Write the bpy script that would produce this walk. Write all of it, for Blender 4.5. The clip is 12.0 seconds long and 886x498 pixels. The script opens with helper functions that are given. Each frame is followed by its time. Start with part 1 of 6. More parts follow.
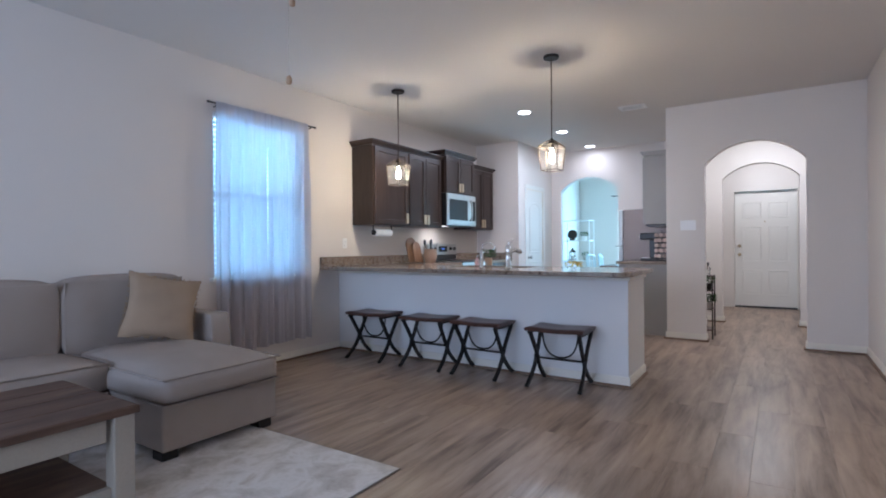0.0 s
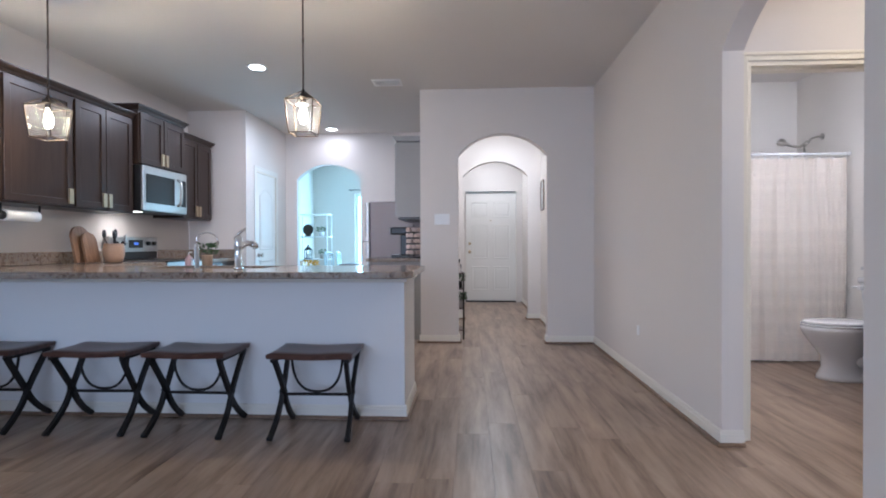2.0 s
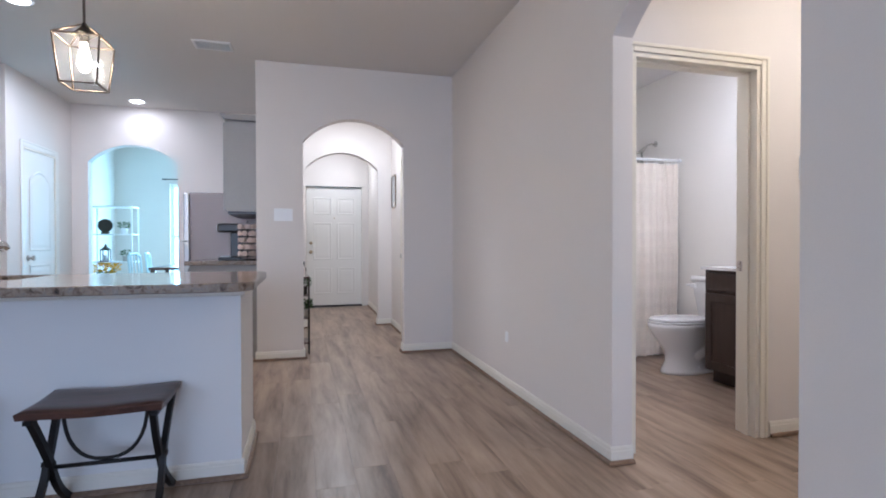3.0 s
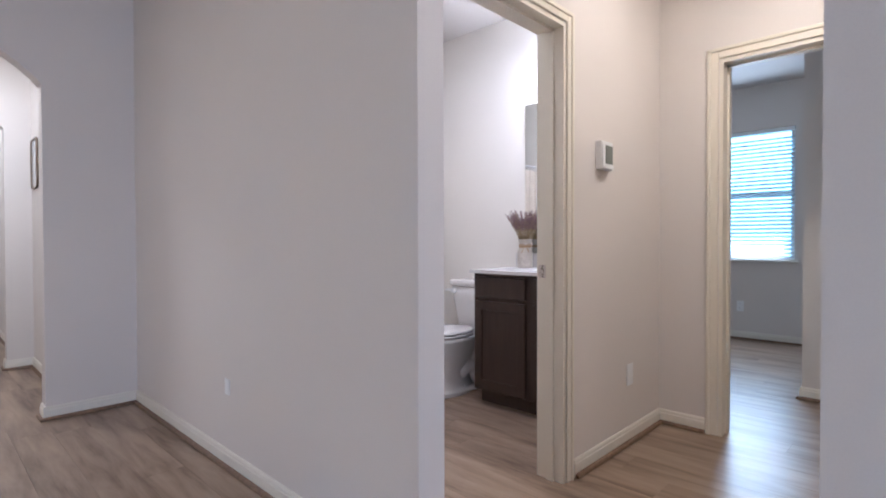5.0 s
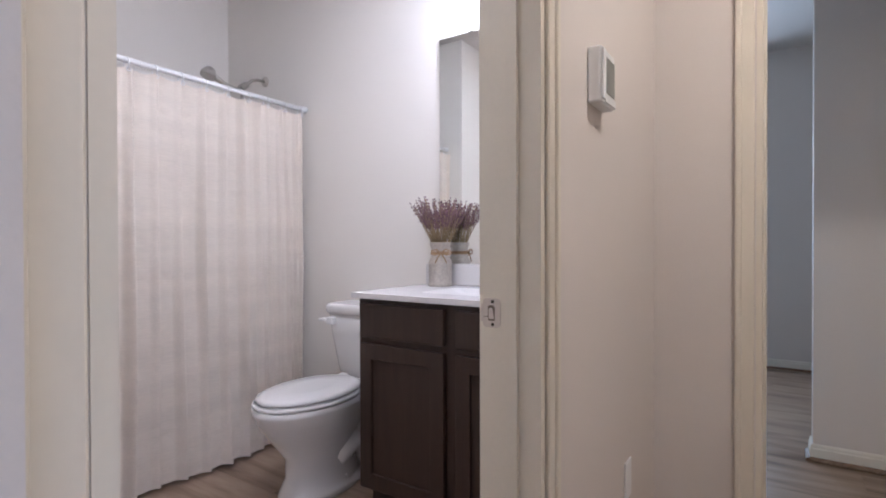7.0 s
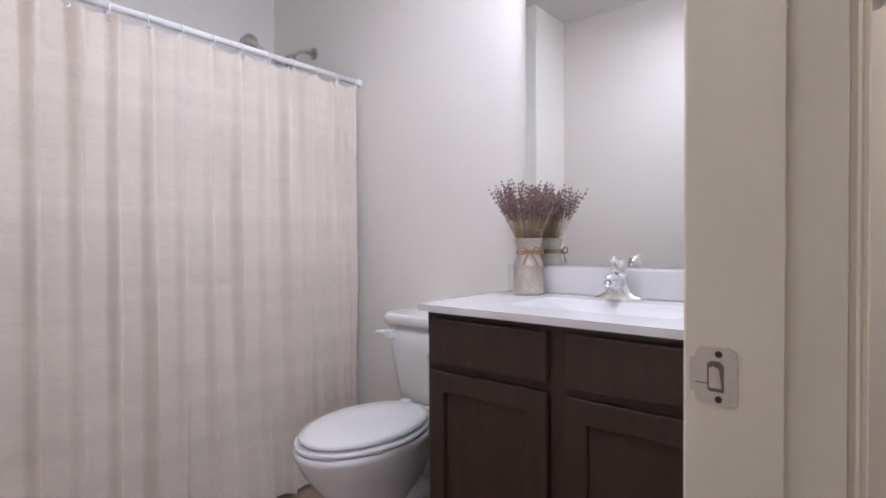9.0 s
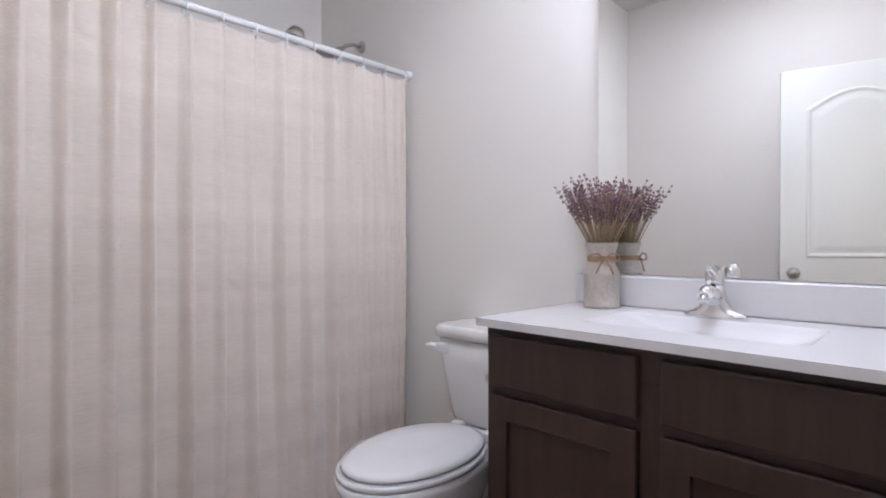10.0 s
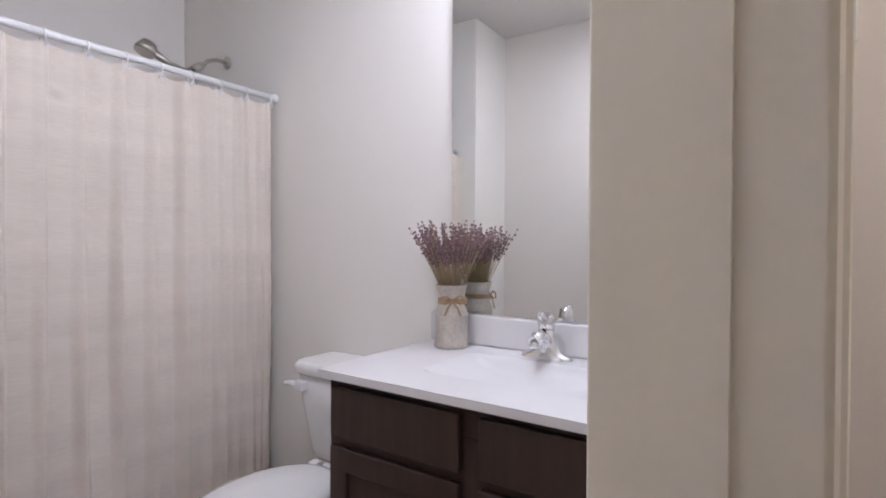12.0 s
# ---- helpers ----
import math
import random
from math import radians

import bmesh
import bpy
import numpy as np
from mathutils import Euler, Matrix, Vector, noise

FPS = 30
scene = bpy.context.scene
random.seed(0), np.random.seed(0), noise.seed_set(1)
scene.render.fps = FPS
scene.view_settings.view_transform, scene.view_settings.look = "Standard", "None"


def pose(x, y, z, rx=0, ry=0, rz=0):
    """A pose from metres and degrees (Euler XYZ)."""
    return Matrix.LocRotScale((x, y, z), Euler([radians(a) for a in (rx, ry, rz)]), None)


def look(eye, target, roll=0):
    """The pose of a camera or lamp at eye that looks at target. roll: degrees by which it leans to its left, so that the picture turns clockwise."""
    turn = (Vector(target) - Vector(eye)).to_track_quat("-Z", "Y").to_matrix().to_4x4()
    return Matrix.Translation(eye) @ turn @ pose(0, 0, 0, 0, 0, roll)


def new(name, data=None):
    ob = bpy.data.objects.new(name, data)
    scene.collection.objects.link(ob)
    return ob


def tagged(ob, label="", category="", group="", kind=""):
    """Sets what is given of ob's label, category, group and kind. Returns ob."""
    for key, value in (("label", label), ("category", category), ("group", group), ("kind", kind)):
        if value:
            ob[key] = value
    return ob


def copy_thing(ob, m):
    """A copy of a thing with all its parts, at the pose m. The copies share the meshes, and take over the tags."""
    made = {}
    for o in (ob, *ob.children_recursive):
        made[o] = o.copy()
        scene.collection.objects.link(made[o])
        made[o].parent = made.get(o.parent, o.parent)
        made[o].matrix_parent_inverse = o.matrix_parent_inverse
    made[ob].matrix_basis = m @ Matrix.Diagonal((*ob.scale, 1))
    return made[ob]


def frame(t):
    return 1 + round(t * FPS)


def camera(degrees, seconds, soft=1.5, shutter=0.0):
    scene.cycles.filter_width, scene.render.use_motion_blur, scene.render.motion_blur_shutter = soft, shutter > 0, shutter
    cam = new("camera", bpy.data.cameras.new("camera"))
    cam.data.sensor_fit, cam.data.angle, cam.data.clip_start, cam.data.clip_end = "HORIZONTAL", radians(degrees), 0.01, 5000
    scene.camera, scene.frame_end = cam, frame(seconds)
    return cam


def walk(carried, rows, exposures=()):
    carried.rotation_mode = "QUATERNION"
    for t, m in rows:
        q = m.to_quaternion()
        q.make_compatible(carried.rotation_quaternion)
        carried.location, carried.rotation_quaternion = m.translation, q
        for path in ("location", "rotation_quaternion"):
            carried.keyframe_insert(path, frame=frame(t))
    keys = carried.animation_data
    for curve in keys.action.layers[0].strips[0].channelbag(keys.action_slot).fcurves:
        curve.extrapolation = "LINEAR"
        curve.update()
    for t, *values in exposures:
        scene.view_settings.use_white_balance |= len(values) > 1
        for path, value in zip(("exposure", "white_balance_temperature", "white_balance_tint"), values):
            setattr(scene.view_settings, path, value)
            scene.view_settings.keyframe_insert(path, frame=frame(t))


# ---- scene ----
cam = camera(81.8, 12.0, 1.9)
PATH = [
    (0, (0.205, 0.509, 1.109), (-0.893, 2.18, 1.101), -0.5),
    (0.5, (0.067, 0.724, 1.122), (-0.789, 2.531, 1.105), -0.4),
    (1, (-0.104, 0.956, 1.096), (-0.741, 2.852, 1.081), -0.3),
    (1.5, (-0.258, 1.236, 1.068), (-0.653, 3.197, 1.05), -0.3),
    (2, (-0.377, 1.526, 1.061), (-0.482, 3.523, 1.044), -0.2),
    (2.5, (-0.465, 1.797, 1.066), (-0.254, 3.786, 1.046), -0.1),
    (3, (-0.495, 2.111, 1.07), (0.03, 4.041, 1.048), -0.1),
    (3.5, (-0.503, 2.382, 1.072), (0.266, 4.228, 1.053), 0.0),
    (3.7, (-0.481, 2.496, 1.07), (0.409, 4.287, 1.057), 0.1),
    (5.5, (0.139, 3.405, 1.075), (1.694, 4.661, 1.041), -0.3),
    (6, (0.401, 3.622, 1.073), (2.037, 4.772, 1.047), -0.4),
    (6.5, (0.666, 3.816, 1.077), (2.337, 4.915, 1.055), -0.3),
    (6.7, (0.797, 3.881, 1.075), (2.47, 4.977, 1.058), -0.2),
    (8.3, (1.236, 4.245, 1.118), (2.875, 5.391, 1.074), -0.2),
    (8.5, (1.269, 4.281, 1.093), (2.886, 5.458, 1.066), -0.1),
    (9, (1.295, 4.344, 1.081), (2.843, 5.609, 1.049), -0.3),
    (9.5, (1.362, 4.444, 1.066), (2.839, 5.792, 1.043), -0.2),
    (10, (1.423, 4.507, 1.082), (2.853, 5.905, 1.066), 0.0),
    (10.5, (1.478, 4.518, 1.14), (2.906, 5.917, 1.123), 0.1),
    (11, (1.503, 4.504, 1.19), (2.97, 5.863, 1.171), 0.2),
    (11.5, (1.516, 4.458, 1.219), (3.07, 5.717, 1.2), 0.2),
    (12, (1.524, 4.372, 1.222), (3.184, 5.487, 1.199), 0.3),
]
walk(cam, [(t, look(eye, target, roll)) for t, eye, target, roll in PATH], exposures=[(0, 0.0, 5440, 13.5), (1.0, -0.08, 5420, 13.5), (1.5, 0.0, 5400, 13), (2.0, 0.1, 5400, 13), (2.6, 0.2, 5400, 13), (3.6, 0.16, 5400, 13.5), (5.5, 0.07, 5440, 15.5), (6.2, -0.04, 5450, 16), (8.5, -0.04, 5540, 15.5), (9.5, -0.04, 5440, 14), (10.5, -0.14, 5440, 13.5), (12, -0.2, 5540, 15)])

# ---- light ----
world = bpy.data.worlds.new("world")
scene.world = world
world.use_nodes = True
wn = world.node_tree.nodes
sky = wn.new("ShaderNodeTexSky")
sky.sky_type = "NISHITA"
sky.sun_disc = False
sky.sun_elevation = radians(38)
sky.sun_rotation = radians(140)
world.node_tree.links.new(sky.outputs[0], wn["Background"].inputs[0])
wn["Background"].inputs[1].default_value = 0.1

LW_IN = -3.87
SOFT = (1.0, 0.97, 0.98)


def area_lamp(name, m, sx, sy, watts, color):
    d = bpy.data.lights.new(name, "AREA")
    d.shape, d.size, d.size_y, d.energy, d.color = "RECTANGLE", sx, sy, watts, color
    ob = new(name, d)
    ob.matrix_world = m
    return ob


def bulb_lamp(name, at, r, watts, color):
    d = bpy.data.lights.new(name, "POINT")
    d.shadow_soft_size, d.energy, d.color = r, watts, color
    ob = new(name, d)
    ob.location = at
    return ob


# daylight standing in the window openings
area_lamp("window_light_back", look((-1.9, -2.52, 1.5), (-1.9, 5, 1.1)), 3.4, 1.6, 122, (0.66, 0.80, 1.0))
area_lamp("window_light_west", look((LW_IN - 0.16, 3.605, 1.58), (0, 3.605, 1.3)), 0.92, 1.4, 22, (0.44, 0.74, 1.0))
area_lamp("window_light_nook", look((-2.03, 12.05, 1.2), (-2.03, 9.0, 1.2)), 1.3, 1.7, 115, (0.46, 0.84, 1.0))
area_lamp("window_light_bedroom", look((6.16, 4.75, 1.55), (3.0, 4.75, 1.2)), 0.85, 1.3, 33, (0.80, 0.92, 1.0))

# ---- materials ----


def mat(name, color, rough=0.5, metal=0.0, var=0.06, scale=3.0, fine=60.0, bump=0.05, stretch=(1, 1, 1), spec=0.5, coat=0.0, island=0.0, dist=0.002):
    """A principled surface whose colour wanders at two scales, with fine relief."""
    m = bpy.data.materials.new(name)
    m.use_nodes = True
    t = m.node_tree
    b = t.nodes["Principled BSDF"]
    b.inputs["Roughness"].default_value = rough
    b.inputs["Metallic"].default_value = metal
    b.inputs["Specular IOR Level"].default_value = spec
    b.inputs["Coat Weight"].default_value = coat
    co = t.nodes.new("ShaderNodeTexCoord")
    mp = t.nodes.new("ShaderNodeMapping")
    mp.inputs["Scale"].default_value = stretch
    t.links.new(co.outputs["Object"], mp.inputs[0])
    big, small = t.nodes.new("ShaderNodeTexNoise"), t.nodes.new("ShaderNodeTexNoise")
    for n, s in ((big, scale), (small, fine)):
        n.inputs["Scale"].default_value = s
        n.inputs["Detail"].default_value = 4
        t.links.new(mp.outputs[0], n.inputs["Vector"])
    add = t.nodes.new("ShaderNodeMath")
    add.operation = "ADD"
    t.links.new(big.outputs["Fac"], add.inputs[0])
    t.links.new(small.outputs["Fac"], add.inputs[1])
    mr = t.nodes.new("ShaderNodeMapRange")
    mr.inputs["From Min"].default_value, mr.inputs["From Max"].default_value = 0.6, 1.4
    mr.inputs["To Min"].default_value, mr.inputs["To Max"].default_value = 1 - var, 1 + var
    t.links.new(add.outputs[0], mr.inputs["Value"])
    mul = t.nodes.new("ShaderNodeVectorMath")
    mul.operation = "SCALE"
    mul.inputs[0].default_value = color
    t.links.new(mr.outputs[0], mul.inputs["Scale"])
    out = mul.outputs[0]
    if island:
        oi = t.nodes.new("ShaderNodeObjectInfo")
        ge = t.nodes.new("ShaderNodeNewGeometry")
        ad = t.nodes.new("ShaderNodeMath")
        ad.operation = "ADD"
        fr = t.nodes.new("ShaderNodeMath")
        fr.operation = "FRACT"
        t.links.new(oi.outputs["Random"], ad.inputs[0])
        t.links.new(ge.outputs["Random Per Island"], ad.inputs[1])
        t.links.new(ad.outputs[0], fr.inputs[0])
        r2 = t.nodes.new("ShaderNodeMapRange")
        r2.inputs["To Min"].default_value, r2.inputs["To Max"].default_value = 1 - island, 1 + island
        t.links.new(fr.outputs[0], r2.inputs["Value"])
        m2 = t.nodes.new("ShaderNodeVectorMath")
        m2.operation = "SCALE"
        t.links.new(out, m2.inputs[0])
        t.links.new(r2.outputs[0], m2.inputs["Scale"])
        out = m2.outputs[0]
    t.links.new(out, b.inputs["Base Color"])
    if bump:
        bp = t.nodes.new("ShaderNodeBump")
        bp.inputs["Strength"].default_value = bump
        bp.inputs["Distance"].default_value = dist
        t.links.new(small.outputs["Fac"], bp.inputs["Height"])
        t.links.new(bp.outputs[0], b.inputs["Normal"])
    return m


def ramp_mat(name, stops, rough, scale, stretch=(1, 1, 1), detail=8, bump=0.1, distort=0.5, spec=0.5, island=0.0, shift=False, dist=0.001):
    """A surface whose colours come from one stretched noise through a ramp: wood grain, granite, woven rugs."""
    m = bpy.data.materials.new(name)
    m.use_nodes = True
    t = m.node_tree
    b = t.nodes["Principled BSDF"]
    b.inputs["Roughness"].default_value = rough
    b.inputs["Specular IOR Level"].default_value = spec
    co = t.nodes.new("ShaderNodeTexCoord")
    mp = t.nodes.new("ShaderNodeMapping")
    mp.inputs["Scale"].default_value = stretch
    t.links.new(co.outputs["Object"], mp.inputs[0])
    vec = mp.outputs[0]
    oi = t.nodes.new("ShaderNodeObjectInfo")
    ge = t.nodes.new("ShaderNodeNewGeometry")
    ad = t.nodes.new("ShaderNodeMath")
    ad.operation = "ADD"
    t.links.new(oi.outputs["Random"], ad.inputs[0])
    t.links.new(ge.outputs["Random Per Island"], ad.inputs[1])
    fr = t.nodes.new("ShaderNodeMath")
    fr.operation = "FRACT"
    t.links.new(ad.outputs[0], fr.inputs[0])
    if shift:
        sc = t.nodes.new("ShaderNodeVectorMath")
        sc.operation = "SCALE"
        sc.inputs[0].default_value = (37.0, 91.0, 13.0)
        t.links.new(fr.outputs[0], sc.inputs["Scale"])
        va = t.nodes.new("ShaderNodeVectorMath")
        t.links.new(vec, va.inputs[0])
        t.links.new(sc.outputs[0], va.inputs[1])
        vec = va.outputs[0]
    n = t.nodes.new("ShaderNodeTexNoise")
    n.inputs["Scale"].default_value = scale
    n.inputs["Detail"].default_value = detail
    n.inputs["Roughness"].default_value = 0.62
    n.inputs["Distortion"].default_value = distort
    t.links.new(vec, n.inputs["Vector"])
    r = t.nodes.new("ShaderNodeValToRGB")
    e = r.color_ramp.elements
    e[0].position, e[0].color = stops[0][0], (*stops[0][1], 1)
    e[1].position, e[1].color = stops[-1][0], (*stops[-1][1], 1)
    for p, c in stops[1:-1]:
        k = e.new(p)
        k.color = (*c, 1)
    t.links.new(n.outputs["Fac"], r.inputs[0])
    out = r.outputs[0]
    if island:
        r2 = t.nodes.new("ShaderNodeMapRange")
        r2.inputs["To Min"].default_value, r2.inputs["To Max"].default_value = 1 - island, 1 + island
        t.links.new(fr.outputs[0], r2.inputs["Value"])
        m2 = t.nodes.new("ShaderNodeVectorMath")
        m2.operation = "SCALE"
        t.links.new(out, m2.inputs[0])
        t.links.new(r2.outputs[0], m2.inputs["Scale"])
        out = m2.outputs[0]
    t.links.new(out, b.inputs["Base Color"])
    if bump:
        bp = t.nodes.new("ShaderNodeBump")
        bp.inputs["Strength"].default_value = bump
        bp.inputs["Distance"].default_value = dist
        t.links.new(n.outputs["Fac"], bp.inputs["Height"])
        t.links.new(bp.outputs[0], b.inputs["Normal"])
    return m


def glow(name, color, strength):
    m = bpy.data.materials.new(name)
    m.use_nodes = True
    b = m.node_tree.nodes["Principled BSDF"]
    b.inputs["Base Color"].default_value = (*color, 1)
    b.inputs["Emission Color"].default_value = (*color, 1)
    b.inputs["Emission Strength"].default_value = strength
    return m


def clear(name, color=(1, 1, 1), rough=0.0, ior=1.45):
    m = bpy.data.materials.new(name)
    m.use_nodes = True
    b = m.node_tree.nodes["Principled BSDF"]
    b.inputs["Base Color"].default_value = (*color, 1)
    b.inputs["Roughness"].default_value = rough
    b.inputs["IOR"].default_value = ior
    b.inputs["Transmission Weight"].default_value = 1
    return m


def thin_glass(name, gloss=0.05, haze=0.012):
    """A thin sheet that shows what is behind it straight, with a weak sheen and a faint haze added for the bulb's glow
    in seeded glass.
    """
    m = bpy.data.materials.new(name)
    m.use_nodes = True
    t = m.node_tree
    tp, gl, mx = t.nodes.new("ShaderNodeBsdfTransparent"), t.nodes.new("ShaderNodeBsdfGlossy"), t.nodes.new("ShaderNodeMixShader")
    gl.inputs["Roughness"].default_value = 0.04
    mx.inputs[0].default_value = gloss
    t.links.new(tp.outputs[0], mx.inputs[1])
    t.links.new(gl.outputs[0], mx.inputs[2])
    df, m2 = t.nodes.new("ShaderNodeBsdfTranslucent"), t.nodes.new("ShaderNodeMixShader")
    m2.inputs[0].default_value = haze
    t.links.new(mx.outputs[0], m2.inputs[1])
    t.links.new(df.outputs[0], m2.inputs[2])
    t.links.new(m2.outputs[0], t.nodes["Material Output"].inputs[0])
    return m


def cloth(name, color, through_part, thin=0.0, weave=900.0, var=0.05, stretch=(1, 1, 1)):
    """Woven cloth that lets some light through; thin: how much is open between the threads."""
    m = mat(name, color, 0.9, 0, var, 5.0, weave, 0.25, stretch, spec=0.1)
    t = m.node_tree
    b = t.nodes["Principled BSDF"]
    o = t.nodes["Material Output"]
    tr = t.nodes.new("ShaderNodeBsdfTranslucent")
    tr.inputs[0].default_value = (*color, 1)
    mx = t.nodes.new("ShaderNodeMixShader")
    mx.inputs[0].default_value = through_part
    t.links.new(b.outputs[0], mx.inputs[1])
    t.links.new(tr.outputs[0], mx.inputs[2])
    last = mx
    if thin:
        tp = t.nodes.new("ShaderNodeBsdfTransparent")
        m2 = t.nodes.new("ShaderNodeMixShader")
        m2.inputs[0].default_value = thin
        t.links.new(mx.outputs[0], m2.inputs[1])
        t.links.new(tp.outputs[0], m2.inputs[2])
        last = m2
    t.links.new(last.outputs[0], o.inputs[0])
    return m


WALL = mat("wall_paint", (0.72, 0.665, 0.62), 0.75, 0, 0.025, 1.2, 220, 0.12, spec=0.3)
PENW = mat("bar_paint", (0.745, 0.722, 0.705), 0.6, 0, 0.025, 1.2, 220, 0.10, spec=0.3)
# wall paint made lighter: the bathroom's bright, even light is put into the colour
BATHWALL = mat("wall_paint_lifted", (0.83, 0.795, 0.745), 0.7, 0, 0.02, 1.2, 220, 0.10, spec=0.3)
CEIL = mat("ceiling_paint", (0.70, 0.665, 0.635), 0.9, 0, 0.02, 0.8, 160, 0.2, spec=0.2)
TRIM = mat("trim_paint", (0.77, 0.725, 0.645), 0.4, 0, 0.025, 2, 90, 0.03)
DOORP = mat("door_paint", (0.76, 0.735, 0.69), 0.60, 0, 0.02, 2, 120, 0.03, spec=0.3)
CREAMT = mat("cream_trim_paint", (0.75, 0.688, 0.58), 0.42, 0, 0.025, 2, 90, 0.03)
SHOE = ramp_mat("shoe_wood", ((0.3, (0.13, 0.075, 0.045)), (0.7, (0.25, 0.16, 0.10))), 0.5, 6, (8, 8, 8))
FLOOR = ramp_mat("plank_wood", ((0.32, (0.120, 0.074, 0.048)), (0.43, (0.225, 0.155, 0.108)), (0.54, (0.310, 0.222, 0.158)), (0.70, (0.39, 0.29, 0.210))),
                 0.33, 1.35, (8.5, 1.0, 4), 9, 0.06, 0.3, 0.42, 0.06, True)
JOINT = mat("joint_dark", (0.11, 0.08, 0.06), 0.8)
CAB = ramp_mat("espresso_wood", ((0.3, (0.027, 0.0165, 0.0125)), (0.7, (0.043, 0.027, 0.0205))), 0.30, 2.2, (14, 14, 1.2), 6, 0.05, 0.6, 0.32)
VANW = ramp_mat("vanity_wood", ((0.3, (0.026, 0.0135, 0.0085)), (0.7, (0.042, 0.0225, 0.0145))), 0.46, 2.2, (14, 14, 1.2), 6, 0.05, 0.6)
GRANITE = ramp_mat("granite", ((0.30, (0.030, 0.022, 0.018)), (0.42, (0.17, 0.12, 0.085)), (0.52, (0.30, 0.235, 0.18)), (0.62, (0.22, 0.19, 0.17)), (0.75, (0.46, 0.40, 0.33))),
                   0.13, 34, (1, 1, 1), 10, 0.02, 0.8)
STEEL = mat("brushed_steel", (0.55, 0.53, 0.51), 0.38, 1.0, 0.06, 2, 240, 0.05, (1, 1, 12))
CHROME = mat("chrome", (0.80, 0.80, 0.80), 0.06, 1.0, 0.01, 3, 60, 0.0)
NICKEL = mat("satin_nickel", (0.55, 0.52, 0.48), 0.28, 1.0, 0.03, 3, 100, 0.02)
PLATEN = mat("worn_nickel", (0.60, 0.53, 0.48), 0.38, 0.7, 0.06, 9, 120, 0.03)
RODB = mat("rod_bronze", (0.13, 0.10, 0.08), 0.4, 0.5, 0.1, 6, 120, 0.05)
BRONZE = mat("dark_bronze", (0.045, 0.036, 0.030), 0.42, 0.7, 0.1, 6, 120, 0.05)
IRON = mat("dark_iron", (0.022, 0.019, 0.018), 0.5, 0.6, 0.12, 8, 150, 0.1)
BRASSP = mat("pale_brass", (0.50, 0.40, 0.27), 0.4, 0.8, 0.05, 9, 120, 0.02)
LANTERN = mat("aged_brass", (0.15, 0.11, 0.078), 0.45, 0.4, 0.1, 9, 120, 0.03)
BLACK = mat("black_plastic", (0.012, 0.012, 0.013), 0.35, 0, 0.1, 6, 120, 0.03)
BGLASS = mat("black_glass", (0.020, 0.018, 0.017), 0.30, 0, 0.02, 3, 50, 0, spec=0.2)
WHITEP = mat("white_plastic", (0.85, 0.845, 0.84), 0.35, 0, 0.02, 6, 120, 0.02)
PORC = mat("porcelain", (0.78, 0.765, 0.755), 0.10, 0, 0.01, 2, 40, 0.0, coat=0.5)
MARBLE = mat("cultured_marble", (0.70, 0.68, 0.675), 0.24, 0, 0.015, 4, 60, 0.0, coat=0.1)
STOOLW = ramp_mat("stool_wood", ((0.3, (0.040, 0.016, 0.012)), (0.7, (0.115, 0.055, 0.040))), 0.33, 3, (3, 16, 3), 7, 0.06, 0.8)
SOFAF = mat("grey_linen", (0.335, 0.283, 0.25), 0.95, 0, 0.07, 6, 900, 0.5, spec=0.1)
PILLOWF = mat("tan_linen", (0.34, 0.248, 0.172), 0.95, 0, 0.10, 8, 700, 0.5, spec=0.1)
FRINGE = mat("tan_fringe", (0.36, 0.25, 0.15), 0.95, 0, 0.2, 40, 500, 0.6, spec=0.1)
TABLEW = ramp_mat("walnut_top", ((0.3, (0.040, 0.020, 0.013)), (0.55, (0.095, 0.052, 0.034)), (0.75, (0.16, 0.098, 0.068))), 0.58, 2.0, (8, 1.0, 8), 8, 0.08, 1.0)
CREAM = mat("cream_paint", (0.40, 0.35, 0.285), 0.5, 0, 0.06, 5, 80, 0.05)
RUG = ramp_mat("faded_rug", ((0.32, (0.42, 0.375, 0.325)), (0.45, (0.55, 0.505, 0.455)), (0.55, (0.66, 0.62, 0.58)), (0.68, (0.49, 0.43, 0.37))), 0.98, 5.5, (1, 1, 1), 14, 0.5, 0.35, 0.1, 0, False, 0.004)
BLIND = cloth("blind_slat", (0.86, 0.88, 0.90), 0.62)
SHEER = cloth("sheer_voile", (0.60, 0.58, 0.62), 0.58, 0.12, 1500)
CURT = cloth("shower_linen", (0.87, 0.785, 0.695), 0.26, 0.0, 130, 0.12, (0.10, 1, 2.4))
LINER = cloth("liner_vinyl", (0.80, 0.75, 0.68), 0.5)
GLASS = clear("pane_glass")
SHADEG = thin_glass("lantern_glass")
MIRROR = mat("mirror_silver", (0.90, 0.92, 0.91), 0.0, 1.0, 0.0, 1, 1, 0)
DAY = glow("daylight_backdrop", (0.40, 0.76, 1.0), 3.4)
BULB = glow("bulb_glow", (1.0, 0.84, 0.60), 14)
TASK = glow("task_lens", (1.0, 0.92, 0.8), 3)
CAN = glow("can_lens", (1.0, 0.98, 0.95), 14)
GALV = mat("galvanised_tin", (0.50, 0.455, 0.40), 0.5, 0.3, 0.22, 14, 90, 0.08)
TWINE = mat("jute_twine", (0.36, 0.24, 0.14), 0.95, 0, 0.2, 60, 400, 0.6)
LAV = mat("lavender_bud", (0.20, 0.115, 0.135), 0.9, 0, 0.35, 30, 200, 0.2, island=0.35)
STEM = mat("dry_stem", (0.36, 0.27, 0.15), 0.9, 0, 0.25, 30, 200, 0.2)
